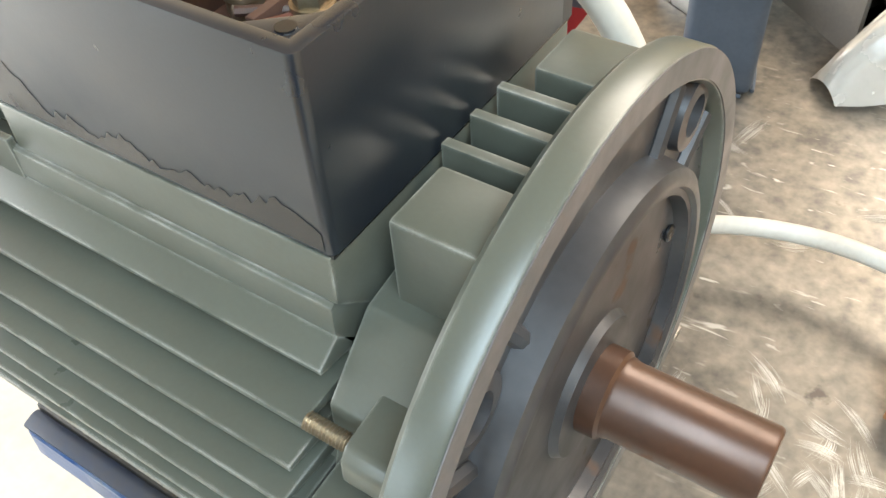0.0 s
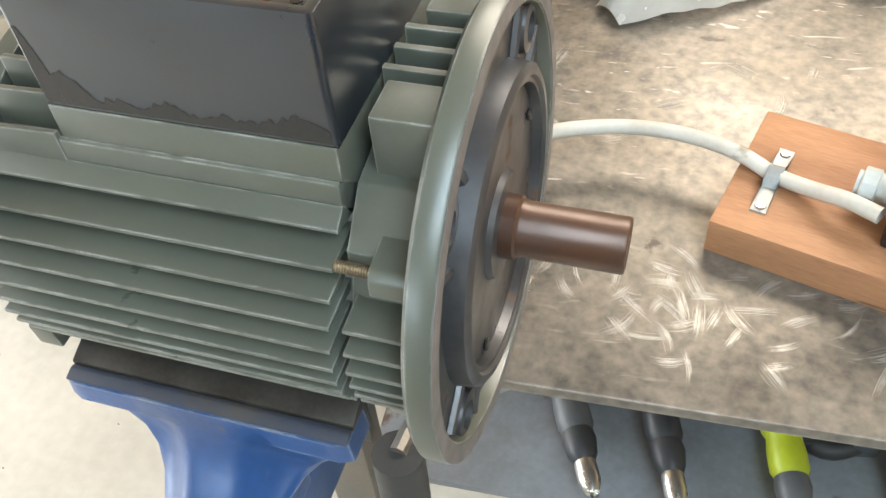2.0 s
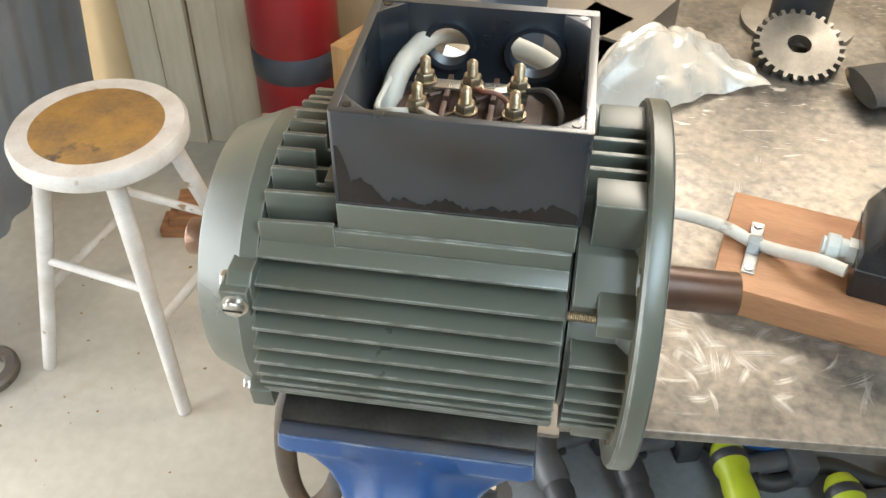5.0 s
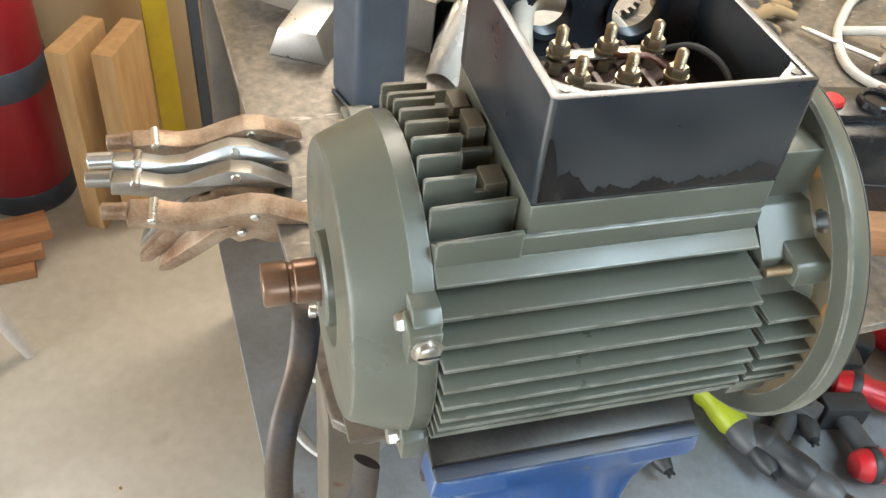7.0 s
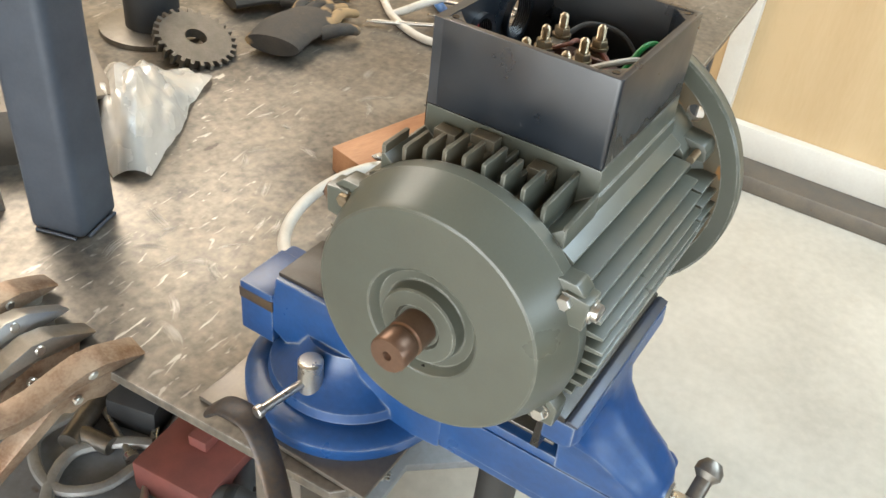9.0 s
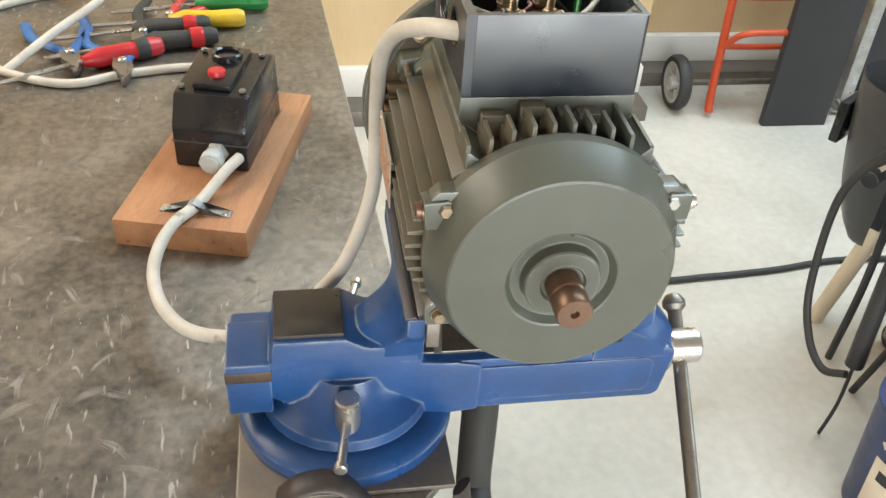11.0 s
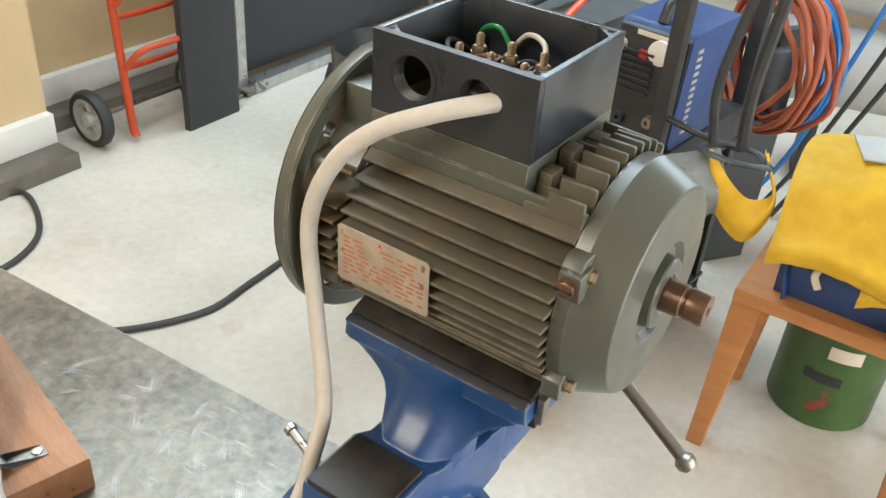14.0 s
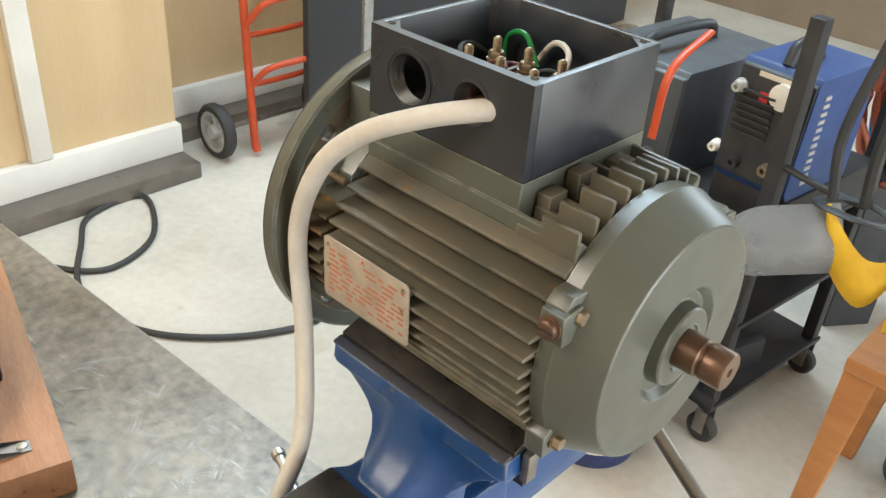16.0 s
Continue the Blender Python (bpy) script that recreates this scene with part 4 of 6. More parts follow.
box(bm, -0.008, 0.050, 0.080, 0.0893, 0.006, 0.012)
part("plate_seat", bm, PAINT_DUSTY, motor)

# ---- the vise ----
VX = -0.016
vise = thing("bench_vise", "blue enamelled swivel bench vise with dark steel jaws, gripping the motor", "vise", (VX, 0.121, BZ))


def vpart(name, bm, mat, label="", angle=40, bev=0.0):
    """Vise parts are drawn in the room's coordinates and moved under the vise."""
    bm.transform(Matrix.Translation((-VX, -0.121, -BZ)))
    return part(name, bm, mat, vise, label, angle)


def jaw_carrier(bm, side, rows):
    """A flared cast jaw: rows of (height, half width, depth at the hollow sides, depth of the middle ridge)."""
    rings = []
    for z, w, ys, yc in rows:
        ring = []
        for k in range(25):
            u = -1 + k / 12
            rim = min(1.0, max(0.0, (abs(u) - 0.93) / 0.07))
            ridge = 1 / (1 + (abs(u * w) / 0.021) ** 5)
            y = ys + (yc - ys) * ridge - 0.0025 * rim
            ring.append(bm.verts.new((VX + u * w, side * y, z)))
        ring += [bm.verts.new((VX + w, side * 0.0660, z)), bm.verts.new((VX - w, side * 0.0660, z))]
        rings.append(ring)
    n = len(rings[0])
    for r0, r1 in zip(rings, rings[1:]):
        for k in range(n):
            bm.faces.new([r0[k], r0[(k + 1) % n], r1[(k + 1) % n], r1[k]])
    bm.faces.new(rings[0])
    bm.faces.new(rings[-1][::-1])


bm = bm_new()
box(bm, -0.102, 0.075, 0.045, 0.205, BZ + 0.0005, BZ + 0.006, 0.003)
vpart("mounting_plate", bm, MILL_STEEL, "dark steel mounting plate")
bm = bm_new()
lathe(bm, (VX, 0.121, BZ + 0.006), (0, 0, 1), [(0, 0), (0.082, 0), (0.084, 0.003), (0.084, 0.013), (0.080, 0.017), (0.068, 0.019), (0.0, 0.019)], 64)
vpart("swivel_base", bm, VISE_BLUE)
bm = bm_new()
lathe(bm, (VX, 0.121, BZ + 0.0253), (0, 0, 1), [(0, 0), (0.064, 0), (0.066, 0.002), (0.064, 0.010), (0.055, 0.016), (0.042, 0.026), (0.036, 0.04), (0.0, 0.04)], 56)
body_side = [(0.192, 0.962), (0.206, 0.966), (0.207, 0.990), (0.176, 0.990), (0.174, 1.0095), (0.122, 1.0095), (0.106, 1.0000), (0.0660, 1.000),
             (0.0660, 0.982), (0.04, 0.980), (0.02, 0.976), (0.02, 0.928), (0.06, 0.924), (0.09, 0.940), (0.15, 0.940)]
prism(bm, body_side, 'x', VX - 0.030, VX + 0.030, 0.004)
jaw_carrier(bm, 1, ((1.0605, .0700, .0862, .0862), (1.0480, .0710, .0866, .0866), (1.0440, .0700, .0820, .0868), (1.0385, .0640, .0800, .0875), (1.0325, .0560, .0792, .0890),
                    (1.0260, .0480, .0790, .0920), (1.0190, .0410, .0800, .0975), (1.0110, .0350, .0840, .1060), (1.0030, .0310, .0900, .1150), (0.9850, .0295, .0960, .1210)))
vpart("fixed_body", bm, VISE_BLUE)
bm = bm_new()
box(bm, -0.0415, 0.0105, 0.1230, 0.1735, 1.0040, 1.0125, 0.0018)
vpart("anvil", bm, STEEL_DARK, "dark ground anvil face")
bm = bm_new()
box(bm, -0.047, 0.002, 0.176, 0.2085, 0.942, 0.9905, 0.002)
vpart("tail_block", bm, VISE_BLUE)
bm = bm_new()
box(bm, -0.0475, 0.0025, 0.1755, 0.2090, 0.974, 0.984, 0.001)
vpart("tail_band", bm, BRONZE, "bare brass-coloured edge of the tail")
# slide and moving jaw
bm = bm_new()
prism(bm, [(0.17, 0.934), (0.17, 0.980), (-0.128, 0.980), (-0.134, 0.974), (-0.128, 0.932), (-0.122, 0.928), (0.02, 0.928)], 'x', VX - 0.0275, VX + 0.0275, 0.003)
vpart("slide", bm, VISE_BLUE)
bm = bm_new()
prism(bm, [(0.050, 0.937), (0.050, 0.972), (-0.112, 0.972), (-0.117, 0.967), (-0.117, 0.942), (-0.112, 0.937)], 'x', VX - 0.0290, VX - 0.0270, 0.0008)
vpart("slide_panel", bm, VISE_BLUE)
bm = bm_new()
box(bm, VX - 0.020, VX + 0.020, -0.06, 0.07, 0.9802, 0.9835, 0.001)
vpart("slide_top", bm, STEEL_WORN, "bare greasy slide top")
bm = bm_new()
jaw_carrier(bm, -1, ((1.0605, .0700, .0868, .0868), (1.0470, .0715, .0872, .0872), (1.0430, .0705, .0830, .0880), (1.0370, .0650, .0800, .0900), (1.0300, .0570, .0790, .0935),
                     (1.0220, .0480, .0800, .0990), (1.0130, .0400, .0840, .1070), (1.0040, .0340, .0920, .1170), (0.9940, .0300, .1040, .1270), (0.9840, .0285, .1180, .1350), (0.9720, .0280, .1240, .1370)))
vpart("moving_jaw", bm, VISE_BLUE)
for s in (-1, 1):
    bm = bm_new()
    prism(bm, [(s * 0.0780, 1.0600), (s * 0.0778, 1.0640), (s * 0.0650, 1.0685), (s * 0.0625, 1.0680), (s * 0.0600, 1.030), (s * 0.0658, 1.030), (s * 0.0658, 1.0600)], 'x', VX - 0.0700, VX + 0.0705, 0.0010)
    vpart("jaw_insert", bm, STEEL_DARK, "dark bare steel jaw insert")
    bm = bm_new()
    prism(bm, [(s * 0.0780, 1.0596), (s * 0.0780, 1.0622), (s * 0.0805, 1.0628), (s * 0.0858, 1.0612), (s * 0.0858, 1.0596)], 'x', VX - 0.0695, VX + 0.0700, 0.0010)
    vpart("jaw_cap", bm, VISE_WORN, "top of the jaw with its enamel worn off")
bm = bm_new()
box(bm, -0.0925, -0.0875, 0.0640, 0.0725, 1.042, 1.062, 0.0008)
vpart("jaw_shim", bm, STEEL_WORN, "small worn steel shim at the jaw's end")
# screw head and sliding handle
bm = bm_new()
cyl(bm, (VX, -0.128, 0.955), (VX, -0.1385, 0.955), 0.020, n=28, bev=0.002)
cyl(bm, (VX, -0.138, 0.955), (VX, -0.166, 0.955), 0.0145, n=28, bev=0.002)
vpart("screw_head", bm, STEEL_BRIGHT, "bright steel spindle head")
HA, HB = Vector((-0.146, -0.138, 0.868)), Vector((0.016, -0.1535, 0.9745))
bm = bm_new()
cyl(bm, HA, HB, 0.0058, n=18)
for p, q in ((HA, HB), (HB, HA)):
    d = (q - p).normalized()
    lathe(bm, p - d * 0.004, d, [(0, -0.003), (0.006, -0.002), (0.0095, 0.003), (0.0095, 0.008), (0.006, 0.012), (0, 0.012)], 18)
vpart("tommy_bar", bm, STEEL_WORN, "polished steel handle bar with a ball end")
# swivel lock pin
bm = bm_new()
cyl(bm, (-0.066, 0.1225, 0.925), (-0.066, 0.1225, 0.928), 0.0155, n=24)
cyl(bm, (-0.066, 0.1225, 0.927), (-0.066, 0.1225, 0.972), 0.0095, n=24, bev=0.0015)
vpart("lock_nut", bm, STEEL_BRIGHT, "bright steel swivel lock nut")
bm = bm_new()
cyl(bm, (-0.066, 0.1225, 0.953), (-0.112, 0.1300, 0.953), 0.0035, n=12)
cyl(bm, (-0.066, 0.1225, 0.953), (-0.050, 0.120, 0.953), 0.0035, n=12)
cyl(bm, (-0.110, 0.1297, 0.953), (-0.116, 0.1307, 0.953), 0.0050, n=12, bev=0.001)
vpart("lock_lever", bm, STEEL_BRIGHT)
bm = bm_new()
cyl(bm, (0.034, 0.1225, 0.925), (0.034, 0.1225, 0.960), 0.0095, n=24, bev=0.0015)
vpart("lock_nut", bm, STEEL_BRIGHT, "bright steel swivel lock nut")
bm = bm_new()
cyl(bm, (0.030, 0.1235, 0.947), (0.086, 0.1065, 0.953), 0.0035, n=12)
cyl(bm, (0.084, 0.107, 0.9528), (0.090, 0.1053, 0.9534), 0.0050, n=12, bev=0.001)
vpart("lock_lever", bm, STEEL_BRIGHT)

# hanging loop handle of bare and blackened steel below the vise
bm = bm_new()
tube(bm, [(-0.116, 0.172, 0.930), (-0.117, 0.158, 0.943), (-0.118, 0.132, 0.944), (-0.126, 0.108, 0.918), (-0.143, 0.080, 0.885), (-0.150, 0.062, 0.840), (-0.147, 0.050, 0.790), (-0.130, 0.040, 0.765), (-0.108, 0.034, 0.800), (-0.094, 0.034, 0.850), (-0.090, 0.038, 0.893)], 0.0105, 16, 8, 0.40)
loop = thing("loop_handle", "bent steel loop handle hanging at the bench corner, blackened and bare", "handle", (0, 0, 0))
part("bar", bm, BRONZE, loop)
bm = bm_new()
tube(bm, [(0.028, 0.0, 0.893), (0.028, -0.002, 0.84), (0.026, -0.002, 0.79), (0.022, -0.002, 0.752), (0.0, 0.0, 0.742)], 0.017, 16, 6)
part("grip", bm, CABLE_BLACK, loop, "black rubber grip")
bm = bm_new()
tube(bm, [(0.028, 0.0, 0.893), (0.028, 0.05, 0.893), (-0.02, 0.09, 0.89)], 0.006, 8, 4)
part("stem", bm, STEEL_WORN, loop)

# ---- things on the bench ----
BA = -13.9
block = solo("wooden_block", box(bm_new(), 0, 0.292, 0, 0.132, 0, 0.030, 0.0015), BLOCK_WOOD,
             "reddish-brown wooden board block lying on the bench under the switch", "board", (0.192, 0.204, BZ), BA)
sw = thing("motor_switch", "black motor switch with a red button on the wooden block", "switch", (0.301, 0.206, BZ + 0.030), BA)
bm = bm_new()
prism(bm, [(0.0, 0.0), (0.0, 0.046), (0.016, 0.078), (0.112, 0.084), (0.130, 0.076), (0.138, 0.0)], 'y', -0.002, 0.076, 0.0035)
case = part("case", bm, BLACK_PLASTIC, sw)
bm = bm_new()
holed(bm, [[(-0.0006, -0.0026), (0.1386, -0.0026), (0.1386, 0.0766), (-0.0006, 0.0766)], [(0.004, 0.002), (0.134, 0.002), (0.134, 0.072), (0.004, 0.072)]], 'z', 0.0300, 0.0312)
part("seam", bm, GREY_PLASTIC, case, "parting line of the case")
for y in (0.006, 0.070):
    for x in (0.026, 0.104):
        bm = bm_new()
        cyl(bm, (x, y, 0.078 + 0.06 * x), (x, y, 0.0815 + 0.06 * x), 0.0035, n=12, bev=0.0006)
        part("cover_screw", bm, STEEL_WORN, case)
bm = bm_new()
prism(bm, [(0.024, 0.0795), (0.024, 0.086), (0.108, 0.0905), (0.108, 0.083)], 'y', 0.018, 0.058, 0.0018)
plate_top = part("button_plate", bm, BLACK_PLASTIC, sw)
bm = bm_new()
lathe(bm, (0.046, 0.038, 0.0865), (0.06, 0, 1), [(0, 0), (0.0090, 0), (0.0095, 0.004), (0.0085, 0.0060), (0, 0.0065)], 24)
part("stop_button", bm, RED_PLASTIC, plate_top, "red push button")
bm = bm_new()
lathe(bm, (0.084, 0.038, 0.088), (0.06, 0, 1), [(0.0125, 0), (0.0165, 0), (0.0165, 0.0060), (0.0150, 0.0075), (0.0125, 0.0060)], 28, True)
cyl(bm, (0.084, 0.038, 0.088), (0.0843, 0.038, 0.0915), 0.0118, n=24, bev=0.001)
part("start_button", bm, BLACK_PLASTIC, plate_top, "recessed black push button")
bm = bm_new()
prof_o = (0.0, 0.030, 0.020)
cyl(bm, (0.002, 0.030, 0.021), (-0.007, 0.030, 0.021), 0.0125, n=6)
cyl(bm, (-0.007, 0.030, 0.021), (-0.013, 0.030, 0.021), 0.0105, n=24)
cyl(bm, (-0.013, 0.030, 0.021), (-0.024, 0.030, 0.021), 0.0125, n=8, bev=0.001)
cyl(bm, (-0.024, 0.030, 0.021), (-0.027, 0.030, 0.021), 0.0090, n=24)
part("cable_gland", bm, GLAND_WHITE, sw, "pale grey screwed cable gland")
bm = bm_new()
cyl(bm, (0.137, 0.045, 0.021), (0.160, 0.045, 0.021), 0.0115, n=8, bev=0.001)
part("cable_gland", bm, GLAND_WHITE, sw, "pale grey screwed cable gland")


def on_block(x, y, z=0.0):
    c, s = math.cos(radians(BA)), math.sin(radians(BA))
    return (0.192 + x * c - y * s, 0.204 + x * s + y * c, BZ + 0.030 + z)


clip = thing("cable_clip", "flat galvanised strap clip screwed over the cable on the block", "clip", on_block(0, 0), BA)
bm = bm_new()
strap = [(0.022, 0.000), (0.022, 0.0015), (0.048, 0.0015), (0.0525, 0.0100), (0.058, 0.0128), (0.0635, 0.0100), (0.068, 0.0015), (0.092, 0.0015), (0.092, 0.0), (0.069, 0.0), (0.0645, 0.0090), (0.058, 0.0115), (0.0515, 0.0090), (0.047, 0.0)]
prism(bm, strap, 'x', 0.021, 0.032)
part("strap", bm, GALV, clip)
for y in (0.0275, 0.0865):
    bm = bm_new()
    lathe(bm, (0.0265, y, 0.0014), (0, 0, 1), [(0, 0), (0.0040, 0), (0.0034, 0.0018), (0, 0.0022)], 16)
    part("screw", bm, STEEL_BRIGHT, clip)

CR = 0.0058
bm = bm_new()
tube(bm, [(-0.036, 0.006, 1.203), (-0.037, 0.010, 1.215), (-0.034, 0.022, 1.226), (-0.029, 0.038, 1.230), (-0.0185, 0.058, 1.2305), (0.005, 0.072, 1.222), (0.037, 0.083, 1.204), (0.062, 0.090, 1.176), (0.080, 0.091, 1.128), (0.072, 0.094, 1.060), (0.046, 0.116, 1.012),
          (0.036, 0.140, 0.985), (0.030, 0.165, 0.962), (0.030, 0.205, 0.950), (0.045, 0.243, 0.945), (0.078, 0.268, 0.943), (0.122, 0.281, 0.943), (0.165, 0.280, 0.944),
          (0.203, 0.269, 0.944), on_block(0.0265, 0.058, 0.0055), on_block(0.052, 0.050, 0.010), on_block(0.078, 0.040, 0.019), on_block(0.100, 0.033, 0.021)], CR, 16, 8)
solo("supply_cable", bm, CABLE_WHITE, "thick off-white sheathed cable from the motor's box to the switch", "cable")
bm = bm_new()
tube(bm, [on_block(0.262, 0.049, 0.021), on_block(0.29, 0.055, 0.012), (0.575, 0.245, BZ + CR), (0.606, 0.288, BZ + CR), (0.588, 0.372, BZ + CR), (0.563, 0.429, BZ + CR), (0.578, 0.486, BZ + CR), (0.62, 0.545, BZ + CR), (0.70, 0.61, BZ + CR), (0.82, 0.62, BZ + CR), (0.95, 0.70, BZ + CR)], CR, 12, 8)
solo("mains_cable", bm, CABLE_WHITE, "off-white mains cable running from the switch across the bench", "cable")

# square column standing on the bench
col = thing("steel_column", "blue-grey painted square steel column with a rusty foot, on the bench", "column", (-0.006, 0.464, BZ), 17)
bm = bm_new()
box(bm, -0.029, 0.029, -0.029, 0.029, 0.0, 1.15, 0.011, 4)
part("tube", bm, COLUMN_BLUE, col)
bm = bm_new()
for a in range(4):
    m = pose(0, 0, 0, 0, 0, 90 * a)
    b2 = bm_new()
    tube(b2, [(-0.021, -0.0295, 0.002), (0.0, -0.030, 0.003), (0.021, -0.0295, 0.002)], 0.0018, 8, 4)
    add(bm, b2, m)
part("weld", bm, COLUMN_BLUE, col, "painted weld bead")

bm = bm_new()
prism(bm, [(-0.034, 0), (0.034, 0), (0.021, 0.036), (-0.021, 0.036)], 'y', -0.050, 0.050, 0.003)
solo("metal_ingot", bm, ALU, "bright wedge-sided cast aluminium ingot on the bench", "ingot", (-0.045, 0.582, BZ), -28)
bm = bm_new()


def rect_tube(bm, ln, w, h, th):
    holed(bm, [[(-w / 2, 0), (w / 2, 0), (w / 2, h), (-w / 2, h)], [(-w / 2 + th, th), (w / 2 - th, th), (w / 2 - th, h - th), (-w / 2 + th, h - th)]], 'y', -ln / 2, ln / 2)
    return bm


for lx, ly, rz, ln in ((0.0, 0.645, 52, 0.26), (0.115, 0.615, -28, 0.14)):
    solo("square_tube_offcut", rect_tube(bm_new(), ln, 0.075, 0.062, 0.004), MILL_STEEL, "grey mill-scale square steel tube offcut on the bench", "steel offcut", (lx, ly, BZ), rz, group="tube offcuts")

# clear bag with loose contents
bm = bm_new()
b2 = bm_new()
bmesh.ops.create_grid(b2, x_segments=34, y_segments=26, size=0.5)
for v in b2.verts:
    u, w = v.co.x, v.co.y
    taper = 0.24 + 0.76 * min(1.0, (u + 0.5) * 1.15)
    hgt = max(0.0, (0.25 - w * w)) * 0.27 * (0.12 + 0.88 * math.sin(math.pi * min(1.0, max(0.0, u + 0.5)) ** 0.7))
    n3 = (abs(noise.noise((u * 4, w * 5, 2))) * 0.020 + noise.noise((u * 11, w * 13, 5)) * 0.005) * min(1.0, (u + 0.5) * 3)
    v.co = Vector((u * 0.22, w * 0.165 * taper * (1 + 0.15 * noise.noise((u * 3, 4, 1))), max(0.001, 0.003 + hgt + n3)))
add(bm, b2)
bag = thing("plastic_bag", "crumpled milky plastic bag with small white parts on the bench", "bag", (0.150, 0.556, BZ), 47)
part("film", bm, MILKY, bag)
bm = bm_new()
random.seed(11)
for i in range(26):
    x = random.uniform(-0.10, 0.06)
    y = random.uniform(-0.03, 0.03) * (0.6 + x + 0.1)
    b2 = bm_new()
    box(b2, -0.012, 0.012, -0.005, 0.005, 0, 0.008, 0.002)
    add(bm, b2, pose(x, y, 0.001 + random.random() * 0.012, 0, 0, random.uniform(0, 180)))
tagged(part("contents", bm, WHITE_PAINT, bag, "small white parts"), kind="stuff")

# round foot with a dark pipe and a gear on the bench
bm = bm_new()
lathe(bm, (0, 0, 0), (0, 0, 1), [(0, 0), (0.070, 0), (0.070, 0.007), (0.060, 0.009), (0, 0.009)], 40)
foot = thing("pipe_stand", "dark steel pipe welded on a bright round foot plate", "stand", (0.340, 0.730, BZ))
part("foot_plate", bm, STEEL_WORN, foot)
bm = bm_new()
cyl(bm, (0, 0, 0.009), (0, 0, 0.52), 0.036, n=32)
part("pipe", bm, CART_BLACK, foot)
bm = bm_new()
gear = []
for i in range(26):
    a = 2 * math.pi * i / 26
    for da, r in ((-0.06, 0.046), (-0.04, 0.053), (0.04, 0.053), (0.06, 0.046)):
        gear.append((r * math.cos(a + da), r * math.sin(a + da)))
holed(bm, [gear, circle(0, 0, 0.014, 20)], 'z', 0, 0.014)
solo("gear_wheel", bm, STEEL_WORN, "grey steel gear wheel lying near the plastic bag", "gear", (0.325, 0.640, BZ + 0.012), 0, rx=22)


def glove(name, label, mat, loc, rz, s=1.0):
    """A limp work glove: palm, cuff and five fingers, flattened and crumpled."""
    ob = thing(name, label, "glove", loc, rz)
    bm = bm_new()
    tube(bm, [(-0.13 * s, 0, 0.018), (-0.06 * s, 0.004, 0.020), (0.0, 0, 0.018), (0.035 * s, 0, 0.016)], lambda u: (0.058 - 0.01 * abs(u - 0.4)) * s, 18, 6, 0.34)
    part("palm", bm, mat, ob)
    for i, (y, l) in enumerate(((-0.040, 0.065), (-0.014, 0.080), (0.012, 0.078), (0.036, 0.060))):
        bm = bm_new()
        tube(bm, [(0.020 * s, y * s, 0.016), (0.05 * s, y * 1.1 * s, 0.024), ((0.035 + l) * s, y * 1.25 * s, 0.012)], lambda u: (0.0150 - 0.004 * u) * s, 12, 5, 0.75)
        part("finger", bm, mat, ob)
    bm = bm_new()
    tube(bm, [(-0.03 * s, -0.045 * s, 0.016), (0.0, -0.078 * s, 0.02), (0.03 * s, -0.088 * s, 0.012)], lambda u: (0.016 - 0.004 * u) * s, 12, 5, 0.8)
    part("thumb", bm, mat, ob)
    return ob


glove("work_glove", "dirty black and tan work glove lying on the bench", GLOVE, (0.475, 0.575, BZ), 10, 0.72)
glove("work_glove", "stained dark and tan work glove lying on the bench", GLOVE, (0.545, 0.665, BZ), -30, 0.75)


# hand tools at the far end of the bench
def screwdriver(handle, tip, label, loc, rz):
    ob = thing("screwdriver", label, "screwdriver", loc, rz, "hand tools on the bench")
    bm = bm_new()
    lathe(bm, (0, 0, 0.014), (1, 0, 0), [(0, 0), (0.010, 0.001), (0.0135, 0.010), (0.0120, 0.045), (0.0140, 0.085), (0.0090, 0.100), (0.0075, 0.108), (0, 0.108)], 10)
    part("handle", bm, handle, ob)
    bm = bm_new()
    cyl(bm, (0.106, 0, 0.014), (0.220, 0, 0.008), 0.0030, n=10)
    box(bm, 0.216, 0.229, -0.0032, 0.0032, 0.0068, 0.0088)
    part("blade", bm, STEEL_BRIGHT, ob)
    if tip:
        bm = bm_new()
        lathe(bm, (0.0, 0, 0.014), (1, 0, 0), [(0.0138, 0.020), (0.0146, 0.024), (0.0146, 0.034), (0.0138, 0.038)], 10, True)
        part("band", bm, tip, ob)
    return ob


screwdriver(SCREW_YELLOW, None, "screwdriver with a clear yellow handle on the bench", (0.752, 0.222, BZ), 94)
screwdriver(SCREW_GREEN, None, "screwdriver with a green handle on the bench", (0.815, 0.190, BZ), 97)
screwdriver(CABLE_BLACK, RED_PLASTIC, "screwdriver with a black and red handle on the bench", (0.690, 0.258, BZ), 104)
screwdriver(RED_PLASTIC, CABLE_BLACK, "screwdriver with a red handle on the bench", (0.660, 0.330, BZ), 118)
screwdriver(CABLE_BLACK, RED_PLASTIC, "screwdriver with a black and red handle on the bench", (0.730, 0.27, BZ), 100)


